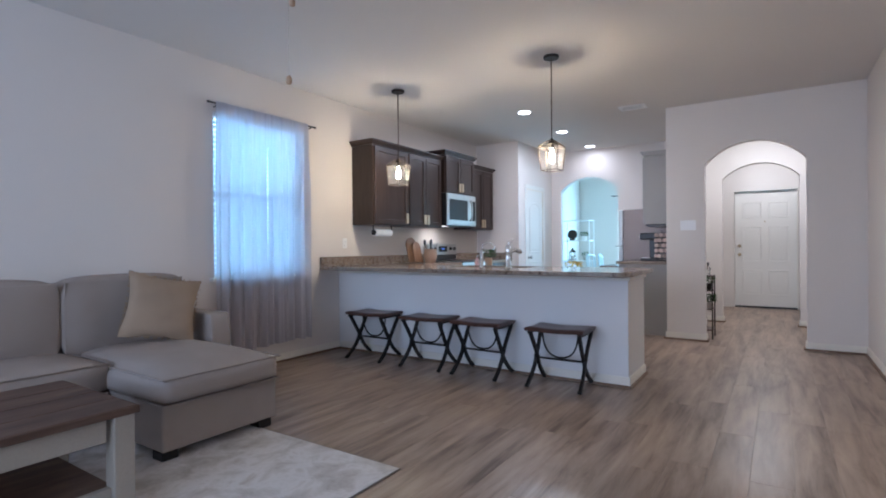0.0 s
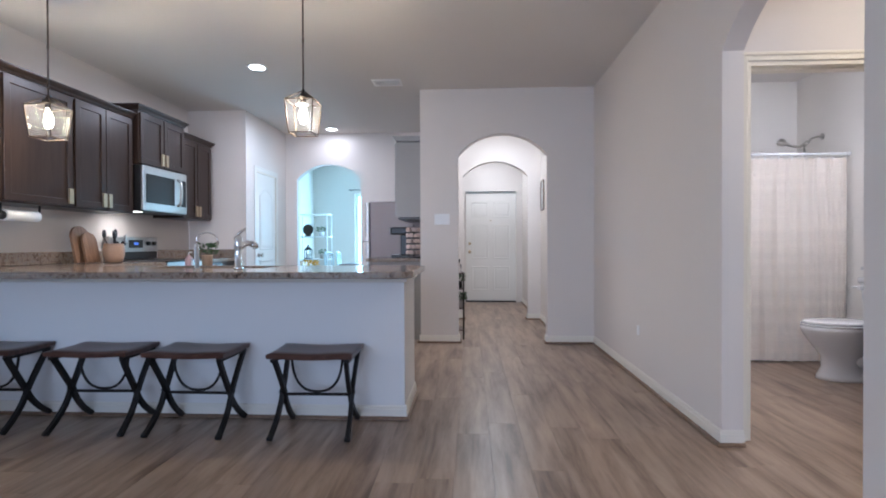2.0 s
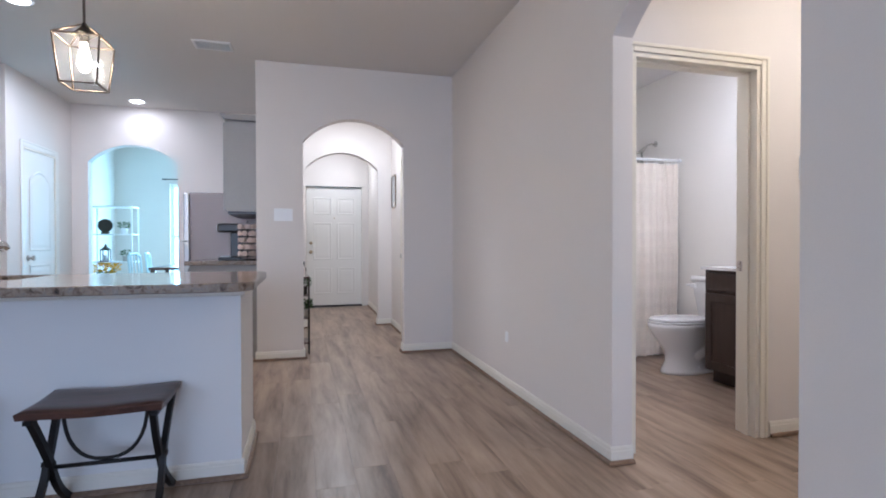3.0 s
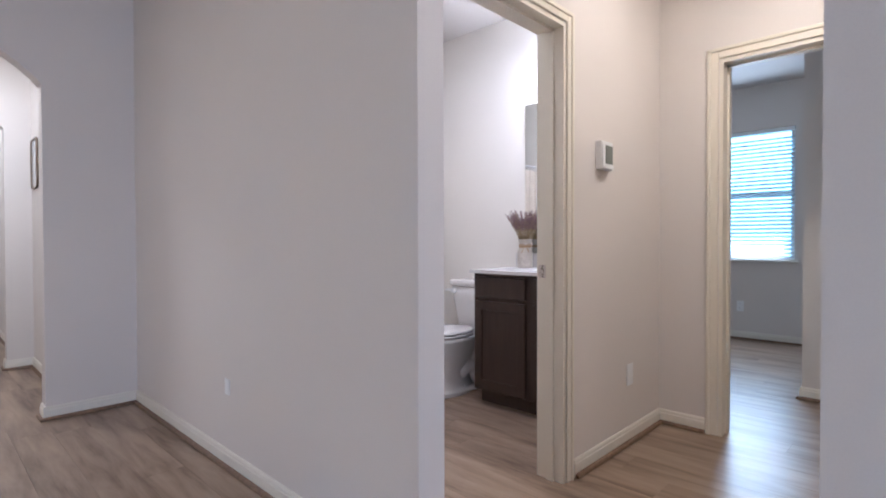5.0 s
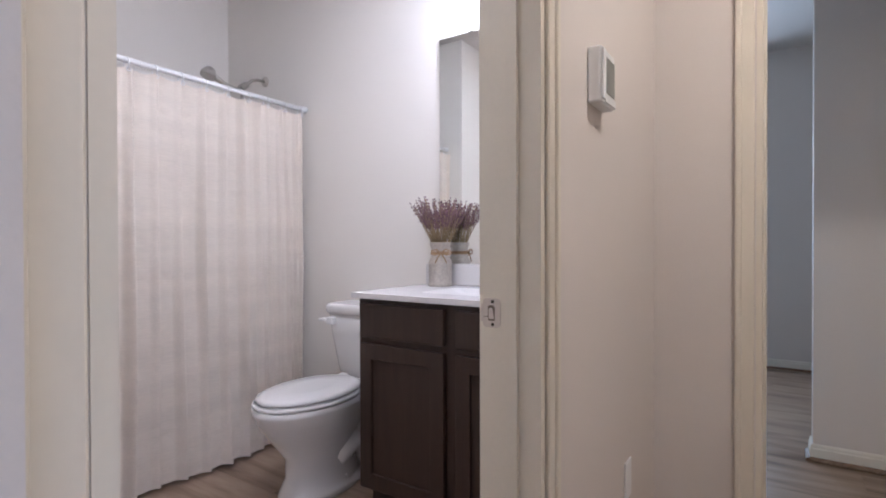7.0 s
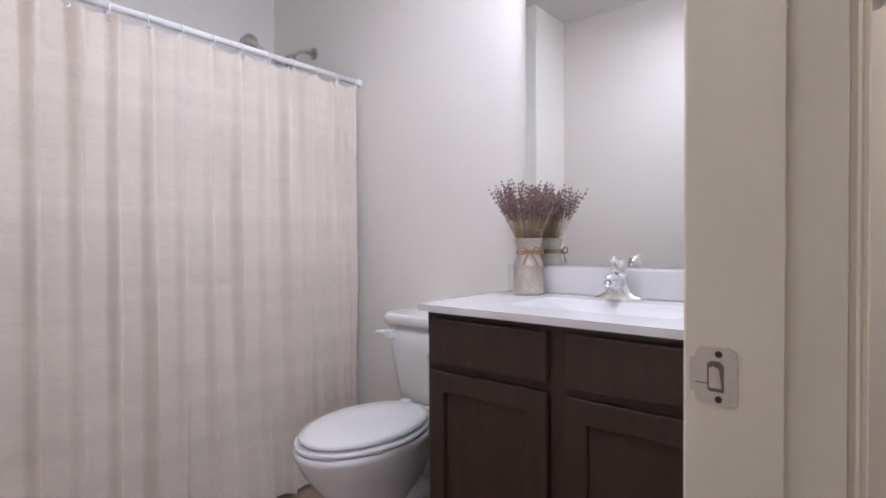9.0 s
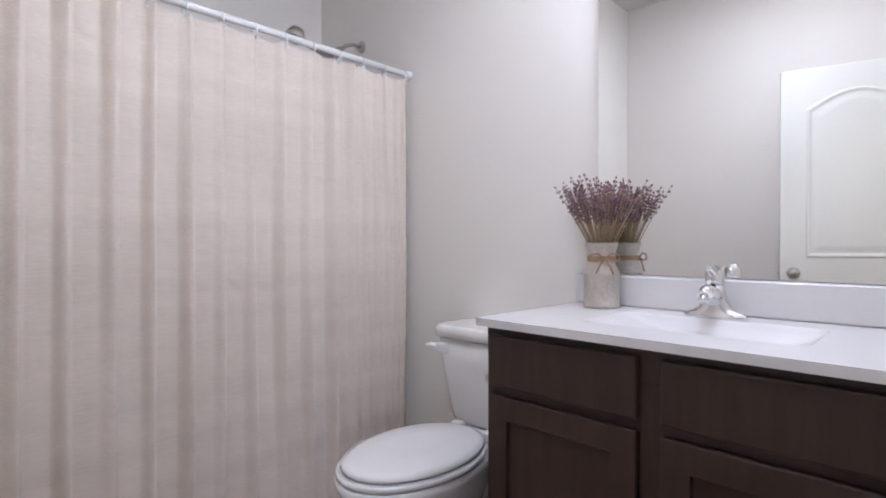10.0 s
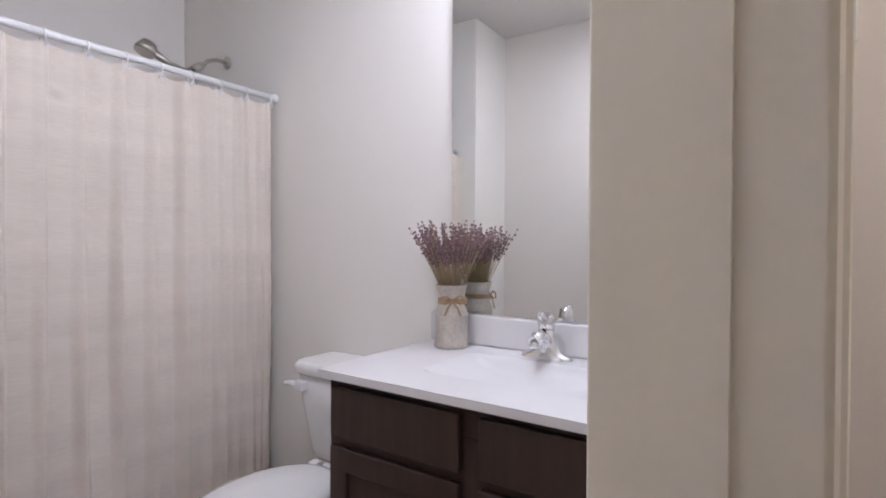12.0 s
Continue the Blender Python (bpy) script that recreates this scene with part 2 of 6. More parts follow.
LEAF = mat("leaf_green", (0.055, 0.11, 0.030), 0.6, 0, 0.3, 20, 120, 0.1, island=0.3)
BOARD = ramp_mat("chopping_wood", ((0.3, (0.15, 0.072, 0.035)), (0.7, (0.30, 0.165, 0.09))), 0.5, 3, (10, 10, 1.5), 6, 0.05)
CROCK = mat("tan_stoneware", (0.42, 0.27, 0.18), 0.5, 0, 0.12, 8, 90, 0.05)
BLONDE = ramp_mat("blonde_wood", ((0.3, (0.33, 0.20, 0.115)), (0.7, (0.48, 0.33, 0.21))), 0.5, 3, (10, 10, 1.5), 6, 0.05)
PAPER = mat("kitchen_paper", (0.82, 0.81, 0.79), 0.95, 0, 0.03, 30, 300, 0.3)
SCREEN = glow("clock_screen", (0.10, 0.22, 0.75), 0.5)
GREYLCD = mat("lcd_grey", (0.20, 0.21, 0.19), 0.3, 0, 0.03)
GREYC = mat("grey_lacquer", (0.29, 0.275, 0.26), 0.42, 0, 0.05, 3, 80, 0.03)
FRIDGE = mat("fridge_side", (0.255, 0.21, 0.20), 0.42, 0.3, 0.05, 2, 200, 0.05)
YELLOW = mat("yellow_petal", (0.85, 0.42, 0.005), 0.7, 0, 0.15, 20, 90, 0.1)
PODS = mat("pod_cream", (0.55, 0.42, 0.36), 0.5, 0, 0.2, 20, 90, 0.05, island=0.3)
CHAIRW = mat("chair_teal", (0.50, 0.60, 0.64), 0.5, 0, 0.05)
GROUT = mat("outside_ground", (0.16, 0.17, 0.10), 0.95, 0, 0.3, 0.4, 5, 0.2)

# ---- tools for building ----


def box(bm, x0, x1, y0, y1, z0, z1, bevel=0.0, seg=1):
    r = bmesh.ops.create_cube(bm, size=1)
    vs = r["verts"]
    for v in vs:
        v.co = Vector(((x0 + x1) / 2 + v.co.x * (x1 - x0), (y0 + y1) / 2 + v.co.y * (y1 - y0), (z0 + z1) / 2 + v.co.z * (z1 - z0)))
    if bevel:
        es = list({e for v in vs for e in v.link_edges})
        bmesh.ops.bevel(bm, geom=es, offset=bevel, segments=seg, profile=0.5, affect="EDGES")
    return bm


def tube(bm, pts, r, seg=8, caps=True):
    """A round rod along points; r may be one radius or one for each point."""
    pts = [Vector(p) for p in pts]
    rs = r if isinstance(r, (list, tuple)) else [r] * len(pts)
    rings, ref = [], None
    for i, p in enumerate(pts):
        d = (pts[min(i + 1, len(pts) - 1)] - pts[max(i - 1, 0)]).normalized()
        if ref is None:
            ref = d.orthogonal().normalized()
        ref = (ref - d * ref.dot(d)).normalized()
        o = d.cross(ref)
        rings.append([bm.verts.new(p + rs[i] * (math.cos(a) * ref + math.sin(a) * o)) for a in (2 * math.pi * k / seg for k in range(seg))])
    for a, b in zip(rings, rings[1:]):
        for k in range(seg):
            f = bm.faces.new((a[k], a[(k + 1) % seg], b[(k + 1) % seg], b[k]))
            f.smooth = True
    if caps:
        bm.faces.new(rings[0][::-1])
        bm.faces.new(rings[-1])
    return bm


def lathe(bm, prof, at=(0, 0, 0), seg=24, sx=1.0, sy=1.0):
    """Turns a profile of (radius, height) round the upright axis through at."""
    rings = []
    for r, z in prof:
        rings.append([bm.verts.new((at[0] + r * sx * math.cos(2 * math.pi * k / seg), at[1] + r * sy * math.sin(2 * math.pi * k / seg), at[2] + z)) for k in range(seg)])
    for a, b in zip(rings, rings[1:]):
        for k in range(seg):
            f = bm.faces.new((a[k], a[(k + 1) % seg], b[(k + 1) % seg], b[k]))
            f.smooth = True
    bm.faces.new(rings[0][::-1])
    bm.faces.new(rings[-1])
    return bm


def prism(bm, poly, axis, a, b):
    """A flat outline of (u, v) pushed from a to b along an axis; for x the outline is (y, z), for y (x, z), for z (x, y)."""
    def at(u, v, w):
        return {"x": (w, u, v), "y": (u, w, v), "z": (u, v, w)}[axis]
    lo = [bm.verts.new(at(u, v, a)) for u, v in poly]
    hi = [bm.verts.new(at(u, v, b)) for u, v in poly]
    bm.faces.new(lo)
    bm.faces.new(hi[::-1])
    n = len(poly)
    for i in range(n):
        bm.faces.new((lo[i], hi[i], hi[(i + 1) % n], lo[(i + 1) % n]))
    bmesh.ops.recalc_face_normals(bm, faces=bm.faces)
    return bm


def mesh_of(name, bm, material):
    bmesh.ops.recalc_face_normals(bm, faces=bm.faces)
    me = bpy.data.meshes.new(name)
    bm.to_mesh(me)
    bm.free()
    for m in material if isinstance(material, (list, tuple)) else (material,):
        me.materials.append(m)
    return me


def part(name, bm, material, parent, label=""):
    ob = new(name, mesh_of(name, bm, material))
    ob.parent = parent
    return tagged(ob, label)


def solo(name, bm, material, label="", category="", group="", kind=""):
    return tagged(new(name, mesh_of(name, bm, material)), label, category, group, kind)


def structure(name, bm, material, label="", category=""):
    return solo(name, bm, material, label, category, kind="structure")


def thing(name, label, category, at=(0, 0, 0), turn=0, group=""):
    e = new(name)
    e.empty_display_size = 0.1
    e.matrix_world = pose(*at, 0, 0, turn)
    return tagged(e, label, category, group)


def B():
    return bmesh.new()


def arc_outline(u0, u1, h, ul, ur, spring, apex, n=20):
    """A wall from u0 to u1 and h high with an arched opening from ul to ur."""
    c, half, rise = (ul + ur) / 2, (ur - ul) / 2, apex - spring
    rad = (half * half + rise * rise) / (2 * rise)
    top = math.asin(half / rad)
    pts = [(u0, 0), (ul, 0)]
    for i in range(n + 1):
        a = -top + 2 * top * i / n
        pts.append((c + rad * math.sin(a), apex - rad + rad * math.cos(a)))
    return pts + [(ur, 0), (u1, 0), (u1, h), (u0, h)]


# ---- the shell ----
H = 2.73
LW, RW, AW, VY, DY, BX = -3.87, 0.94, 7.03, 4.275, 4.355, 3.0
VX, NT = 2.97, 0.11
FK, PX, FY = 7.72, -3.14, 9.1
SOUTH = -2.6


def wall_with_hole(name, axis, a, b, u0, u1, h, holes, label):
    """A straight wall, a to b thick, with rectangular openings (u0, u1, z0, z1) cut through."""
    bm = B()
    us = sorted({u0, u1, *[q for k in holes for q in k[:2]]})
    for p, q in zip(us, us[1:]):
        cut = [k for k in holes if k[0] <= p and q <= k[1]]
        spans = [(0, h)] if not cut else [(0, cut[0][2]), (cut[0][3], h)]
        for z0, z1 in spans:
            if z1 - z0 > 1e-4:
                if axis == "x":
                    box(bm, a, b, p, q, z0, z1)
                else:
                    box(bm, p, q, a, b, z0, z1)
    bmesh.ops.remove_doubles(bm, verts=bm.verts, dist=1e-5)
    return structure(name, bm, WALL, label, "wall")


W1 = (3.11, 4.10, 0.85, 2.30)
wall_with_hole("wall_west", "x", LW - 0.14, LW, SOUTH, 9.22, H, [W1], "cream painted plaster wall with a tall window")
bm = prism(B(), arc_outline(SOUTH, 7.15, H, 3.31, VY, 2.065, 2.28), "x", RW, RW + NT)
structure("wall_east", bm, WALL, "cream painted wall with an arched passage", "wall")
bm = prism(B(), arc_outline(-0.91, RW, H, -0.50, 0.448, 2.02, 2.25), "y", AW, AW + 0.12)
structure("wall_hall_arch", bm, WALL, "cream painted wall with an arched hall opening", "wall")
bm = box(B(), -0.91, -0.79, AW + 0.12, 11.1, 0, H)
structure("wall_hall_west", bm, WALL, "plain cream wall between kitchen and hall", "wall")
wall_with_hole("wall_hall_east", "x", 0.62, 0.74, AW + 0.12, 8.79, H, [(7.22, 7.98, 0, 2.03)], "white hall wall with a side door")
bm = prism(B(), arc_outline(-0.79, 0.74, H, -0.47, 0.44, 2.03, 2.235), "y", 8.79, 8.91)
structure("wall_entry_arch", bm, WALL, "cream wall with a second arched opening", "wall")
bm = box(B(), 0.58, 0.70, 8.91, 11.1, 0, H)
structure("wall_entry_east", bm, WALL, "plain white entry wall", "wall")
wall_with_hole("wall_entry_end", "y", 10.95, 11.1, -0.79, 0.58, H, [(-0.455, 0.465, 0, 2.03)], "white entry wall around the front door")
wall_with_hole("wall_south", "y", SOUTH - 0.14, SOUTH, LW - 0.14, RW + NT, H, [(-3.6, -0.2, 0.7, 2.3)], "cream painted wall with a wide window")
bm = box(B(), LW, PX, FK, FK + 0.12, 0, H)
structure("wall_kitchen_end", bm, WALL, "short cream kitchen wall", "wall")
wall_with_hole("wall_pantry", "x", PX - 0.12, PX, FK + 0.12, FY, H, [(8.02, 8.70, 0, 2.03)], "cream wall with a white pantry door")
bm = prism(B(), arc_outline(PX - 0.12, -0.91, H, -2.97, -2.0, 2.05, 2.27), "y", FY, FY + 0.12)
structure("wall_nook_arch", bm, WALL, "cream wall with an arch to the dining nook", "wall")
bm = box(B(), -3.72, -3.60, FY + 0.12, 12.0, 0, H)
structure("wall_nook_west", bm, WALL, "plain dining nook wall", "wall")
wall_with_hole("wall_nook_end", "y", 12.0, 12.12, -3.72, -0.91, H, [(-2.75, -1.3, 0.28, 2.12)], "dining nook wall with a bright window")
structure("wall_nook_east", box(B(), -1.0, -0.912, FY + 0.12, 12.0, 0, H), WALL, "plain dining nook wall", "wall")
# vestibule, bathroom, bedroom
wall_with_hole("wall_bath_south", "y", DY, DY + 0.132, RW + NT, VX, H, [(1.11, 1.905, 0, 2.03)], "cream wall with the bathroom doorway")
bm = box(B(), RW + NT, BX + 0.1, 2.98, 3.10, 0, H)
structure("wall_vestibule_south", bm, WALL, "plain cream vestibule wall", "wall")
structure("wall_bath_east", box(B(), BX, BX + 0.12, DY + 0.132, 7.12, 0, H), BATHWALL, "white bathroom wall behind vanity and toilet", "wall")
wall_with_hole("wall_vestibule_east", "x", VX, BX + 0.12, 3.10, DY + 0.132, H, [(3.27, 4.032, 0, 2.06)], "cream wall with the bedroom doorway")
bm = box(B(), RW + NT, BX, 7.0, 7.12, 0, H)
structure("wall_bath_end", bm, BATHWALL, "white wall behind the bath tub", "wall")
bm = box(B(), RW + NT, 1.48, 6.115, 7.0, 0, H)
structure("wall_bath_return", bm, BATHWALL, "white wall beside the bath tub", "wall")
wall_with_hole("wall_bedroom_east", "x", 6.20, 6.34, 1.5, 6.62, H, [(4.225, 5.125, 0.87, 2.26)], "pale bedroom wall with a window")
bm = box(B(), BX + 0.12, 6.20, 6.5, 6.62, 0, H)
structure("wall_bedroom_north", bm, WALL, "plain bedroom wall", "wall")
bm = box(B(), 4.08, 4.20, 1.62, 3.825, 0, H)
structure("wall_bedroom_closet", bm, WALL, "plain closet wall inside the bedroom", "wall")
bm = box(B(), BX + 0.1, 6.20, 1.5, 1.62, 0, H)
structure("wall_bedroom_south", bm, WALL, "plain bedroom wall", "wall")
bm = box(B(), BX, BX + 0.12, 1.62, 3.10, 0, H)
structure("wall_bedroom_west", bm, WALL, "plain bedroom wall", "wall")
bm = box(B(), LW - 0.14, 6.34, SOUTH - 0.14, 12.12, H, H + 0.12)
structure("ceiling", bm, CEIL, "off-white textured ceiling", "ceiling")
bm = box(B(), -60, 60, -60, 60, -0.30, -0.25)
structure("ground", bm, GROUT, "grassy ground outside the house", "ground")

# ---- trim ----


def baseboard(name, p, q, face, ea=0.0, eb=0.0):
    """A board 0.085 high along a wall from p to q, with a shaped top; face: the way it looks (unit x, y). A wooden quarter-round lies before it."""
    (x0, y0), (x1, y1) = p, q
    nx, ny = face
    prof = [(0, 0.004), (0.013, 0.004), (0.013, 0.062), (0.010, 0.066), (0.010, 0.076), (0.006, 0.084), (0, 0.084)]
    bm = B()
    a = [bm.verts.new((x0 + nx * d, y0 + ny * d, z)) for d, z in prof]
    b = [bm.verts.new((x1 + nx * d, y1 + ny * d, z)) for d, z in prof]
    n = len(prof)
    for i in range(n):
        bm.faces.new((a[i], b[i], b[(i + 1) % n], a[(i + 1) % n]))
    bm.faces.new(a)
    bm.faces.new(b[::-1])
    structure("baseboard", bm, TRIM, "white painted baseboard with a moulded top", "baseboard")
    d = Vector((x1 - x0, y1 - y0)).normalized()
    x0, y0, x1, y1 = x0 - d.x * ea, y0 - d.y * ea, x1 + d.x * eb, y1 + d.y * eb
    prof = [(0.0135, 0.003), (0.031, 0.003), (0.030, 0.010), (0.025, 0.017), (0.0135, 0.021)]
    bm = B()
    a = [bm.verts.new((x0 + nx * d, y0 + ny * d, z)) for d, z in prof]
    b = [bm.verts.new((x1 + nx * d, y1 + ny * d, z)) for d, z in prof]
    n = len(prof)
    for i in range(n):
        bm.faces.new((a[i], b[i], b[(i + 1) % n], a[(i + 1) % n]))
    bm.faces.new(a)
    bm.faces.new(b[::-1])
    structure("trim", bm, SHOE, "brown wooden quarter-round along the floor", "trim")


for p, q, f, *ext in (
    ((LW, SOUTH), (LW, 4.60), (1, 0)), ((RW, SOUTH), (RW, 3.31), (-1, 0)), ((RW, VY), (RW, AW), (-1, 0), 0.0133),
    ((RW - 0.013, VY), (RW + NT, VY), (0, -1), 0.018), ((RW, 3.31), (RW + NT, 3.31), (0, 1)),
    ((-0.923, AW), (-0.487, AW), (0, -1), 0.018, 0.018), ((0.435, AW), (RW, AW), (0, -1), 0.018),
    ((-0.50, AW), (-0.50, AW + 0.12), (1, 0), 0.0133), ((0.448, AW), (0.448, AW + 0.12), (-1, 0), 0.0133),
    ((-0.91, AW), (-0.91, 7.19), (-1, 0)),
    ((-0.79, AW + 0.12), (-0.79, 8.79), (1, 0)), ((0.62, 8.06), (0.62, 8.79), (-1, 0)),
    ((-0.79, 8.79), (-0.457, 8.79), (0, -1)), ((0.427, 8.79), (0.62, 8.79), (0, -1)),
    ((-0.47, 8.78), (-0.47, 8.91), (1, 0)), ((0.44, 8.78), (0.44, 8.91), (-1, 0)),
    ((0.58, 8.91), (0.58, 10.95), (-1, 0)), ((-0.79, 8.91), (-0.79, 10.95), (1, 0)),
    ((1.975, DY), (VX, DY), (0, -1)), ((VX, 4.097), (VX, DY), (-1, 0)),
    ((RW + NT, 3.10), (VX, 3.10), (0, 1)), ((VX, 3.10), (VX, 3.19), (-1, 0)),
    ((6.20, 1.62), (6.20, 6.5), (-1, 0)), ((4.08, 1.62), (4.08, 3.825), (-1, 0), 0, 0.0133), ((4.067, 3.825), (4.20, 3.825), (0, 1), 0.018),
    ((BX, 5.42), (BX, 6.22), (-1, 0)), ((RW + NT, 4.51), (RW + NT, 6.115), (1, 0)), ((RW + NT, 6.115), (1.48, 6.115), (0, -1)),
    ((PX, FK + 0.12), (PX, 7.94), (1, 0)), ((PX, 8.78), (PX, FY), (1, 0)), ((PX, FY), (-2.97, FY), (0, -1)), ((-2.0, FY), (-1.7, FY), (0, -1)),
    ((-0.775, 4.61), (-0.775, 5.16), (1, 0), 0.0133), ((LW + 0.02, 4.61), (-0.762, 4.61), (0, -1), 0, 0.018),
):
    baseboard("b", p, q, f, *ext)


def casing(axis, wall, face, u0, u1, h, w=0.062, t=0.018, first=None, m=None):
    """Door casing with a raised outer band round an opening u0..u1 of height h, on the face of a wall; axis: the wall's normal."""
    lo = u0 - w if first is None else first
    for a0, a1, z0, z1, side in ((lo, u0 - 0.004, 0, h + w, 0), (u1 + 0.004, u1 + w, 0, h + w, 1), (u0 - 0.004, u1 + 0.004, h + 0.004, h + w, 2)):
        bm = B()
        w0, w1 = sorted((wall, wall + face * t * 0.62))
        o0, o1 = sorted((wall, wall + face * t))
        if axis == "y":
            box(bm, a0, a1, w0, w1, z0, z1, 0.003)
        else:
            box(bm, w0, w1, a0, a1, z0, z1, 0.003)
        if side == 0:
            c = (a0, a0 + 0.02, z0, z1)
        elif side == 1:
            c = (a1 - 0.02, a1, z0, z1)
        else:
            c = (lo + 0.002, a1 + w - 0.006, z1 - 0.02, z1)
        if axis == "y":
            box(bm, c[0], c[1], o0, o1, c[2], c[3], 0.005, 2)
        else:
            box(bm, o0, o1, c[0], c[1], c[2], c[3], 0.005, 2)
        structure("door_casing", bm, m or CREAMT, "cream painted door casing with a raised edge", "door casing")


def jamb(axis, a, b, u0, u1, h, t=0.018, stop=None):
    """The lining of a doorway through a wall a..b, with a door stop."""
    bm = B()
    for p, q in ((u0, u0 + t), (u1 - t, u1)):
        box(bm, a, b, p, q, 0, h) if axis == "x" else box(bm, p, q, a, b, 0, h)
    box(bm, a, b, u0 + t, u1 - t, h - t, h) if axis == "x" else box(bm, u0 + t, u1 - t, a, b, h - t, h)
    if stop:
        s0, s1 = stop
        for p, q in ((u0 + t, u0 + t + 0.011), (u1 - t - 0.011, u1 - t)):
            box(bm, s0, s1, p, q, 0, h - t) if axis == "x" else box(bm, p, q, s0, s1, 0, h - t)
        box(bm, s0, s1, u0 + t, u1 - t, h - t - 0.011, h - t) if axis == "x" else box(bm, u0 + t, u1 - t, s0, s1, h - t - 0.011, h - t)
    structure("door_jamb", bm, CREAMT, "cream painted door lining with a stop", "door jamb")


casing("y", DY, -1, 1.11, 1.905, 2.03, w=0.052, first=RW + NT + 0.003)
jamb("y", DY - 0.002, DY + 0.134, 1.11, 1.905, 2.03, stop=(DY + 0.045, DY + 0.080))
casing("y", DY + 0.132, 1, 1.11, 1.905, 2.03, first=RW + NT + 0.003)
casing("x", VX, -1, 3.27, 4.032, 2.06)
jamb("x", VX - 0.002, BX + 0.122, 3.27, 4.032, 2.06, stop=(BX + 0.04, BX + 0.07))
casing("x", PX, 1, 8.02, 8.70, 2.03, t=0.009, m=DOORP)
casing("x", 0.62, -1, 7.22, 7.98, 2.03)
jamb("x", 0.618, 0.742, 7.22, 7.98, 2.03)


def knob(bm, at, out):
    """A round door knob on a rose, standing out along the unit vector out."""
    at, out = Vector(at), Vector(out)
    ts = ((0.0, 0.031), (0.006, 0.030), (0.009, 0.013), (0.030, 0.011), (0.036, 0.020), (0.045, 0.027), (0.056, 0.027), (0.063, 0.020), (0.066, 0.006))
    return tube(bm, [at + out * a for a, _ in ts], [r for _, r in ts], 18)


def panel_door(name, w, panels, label, mat_=DOORP, t=0.035, h=2.015):
    """A door slab hinged at its origin, w wide along x and standing on z, with raised moulded panels (x0, x1, z0, z1, arched)."""
    d = thing(name, label, "door")
    part("slab", box(B(), 0, w, -t / 2, t / 2, 0.008, h, 0.002), mat_, d)
    for side in (-1, 1):
        for x0, x1, z0, z1, arched in panels:
            bm = B()
            pts = [(x0, z0), (x1, z0), (x1, z1)]
            if arched:
                pts += [(x1 + (x0 - x1) * i / 12, z1 + arched * math.sin(math.pi * i / 12)) for i in range(1, 12)]
            pts += [(x0, z1)]
            cx, cz = (x0 + x1) / 2, (z0 + z1 + arched) / 2

            def shrink(k):
                return [(cx + (p[0] - cx) * (1 - 2 * k / (x1 - x0)), cz + (p[1] - cz) * (1 - 2 * k / (z1 + arched - z0))) for p in pts]
            loops = []
            for k, y in ((0.0, t / 2 + 0.0005), (0.006, t / 2 + 0.006), (0.012, t / 2 + 0.006), (0.024, t / 2 + 0.0012), (0.036, t / 2 + 0.0012), (0.060, t / 2 + 0.004)):
                loops.append([bm.verts.new((u, side * y, v)) for u, v in shrink(k)])
            n = len(pts)
            for a, b in zip(loops, loops[1:]):
                for i in range(n):
                    bm.faces.new((a[i], a[(i + 1) % n], b[(i + 1) % n], b[i]))
            bm.faces.new(loops[-1])
            part("panel", bm, mat_, d)
    return d


SIX = []
for x0, x1 in ((0.11, 0.41), (0.50, 0.80)):
    SIX += [(x0, x1, 0.22, 0.66, 0), (x0, x1, 0.80, 1.42, 0), (x0, x1, 1.56, 1.84, 0)]
front = panel_door("door_1", 0.91, SIX, "white six-panel front door, closed, with brass knob and deadbolt")
front.matrix_world = pose(-0.45, 10.985, 0)
for z, r in ((0.93, 0), (1.08, 1)):
    bm = B()
    if r:
        tube(bm, [(0.07, -0.0175, z), (0.07, -0.027, z), (0.07, -0.030, z)], [0.028, 0.027, 0.012], 18)
        box(bm, 0.064, 0.076, -0.046, -0.028, z - 0.014, z + 0.014, 0.003)
        part("deadbolt", bm, BRASSP, front, "brass deadbolt thumb-turn")
    else:
        part("knob", knob(bm, (0.07, -0.0175, z), (0, -1, 0)), BRASSP, front, "brass door knob")
part("peephole", tube(B(), [(0.455, -0.017, 1.5), (0.455, -0.022, 1.5)], 0.012, 14), BRASSP, front)
part("sweep", box(B(), 0.0, 0.91, -0.028, -0.0175, 0.008, 0.03), BLACK, front, "black rubber sweep under the door")
structure("door_frame", box(box(B(), -0.79 + 0.335, -0.451, 10.93, 10.95, 0, 2.06), 0.462, 0.475, 10.93, 10.95, 0, 2.06), TRIM, "white front door frame", "door frame")
# solid dark strip in place of the shade between door and frame
structure("door_gap_shade", box(B(), -0.46, 0.47, 10.93, 10.955, 2.026, 2.032), BRONZE, "dark strip for the shaded gap over the front door", "door frame")
structure("threshold", box(B(), -0.455, 0.465, 10.93, 11.08, 0.0035, 0.012), BLACK, "dark metal door threshold", "threshold")

ARCHED = [(0.10, 0.54, 0.20, 0.86, 0), (0.10, 0.54, 1.00, 1.72, 0.10)]
pantry = panel_door("door_2", 0.64, ARCHED, "white pantry door with arched panel, closed")
pantry.matrix_world = pose(PX - 0.024, 8.04, 0, 0, 0, 90)
part("knob", knob(B(), (0.07, -0.0175, 0.93), (0, -1, 0)), NICKEL, pantry, "satin nickel knob")
jamb("x", PX - 0.122, PX + 0.002, 8.02, 8.70, 2.03)
bath_door = panel_door("door_3", 0.66, [(0.115, 0.545, 0.20, 0.845, 0), (0.115, 0.545, 1.015, 1.80, 0.09)], "white bathroom door with arched panel, standing open")
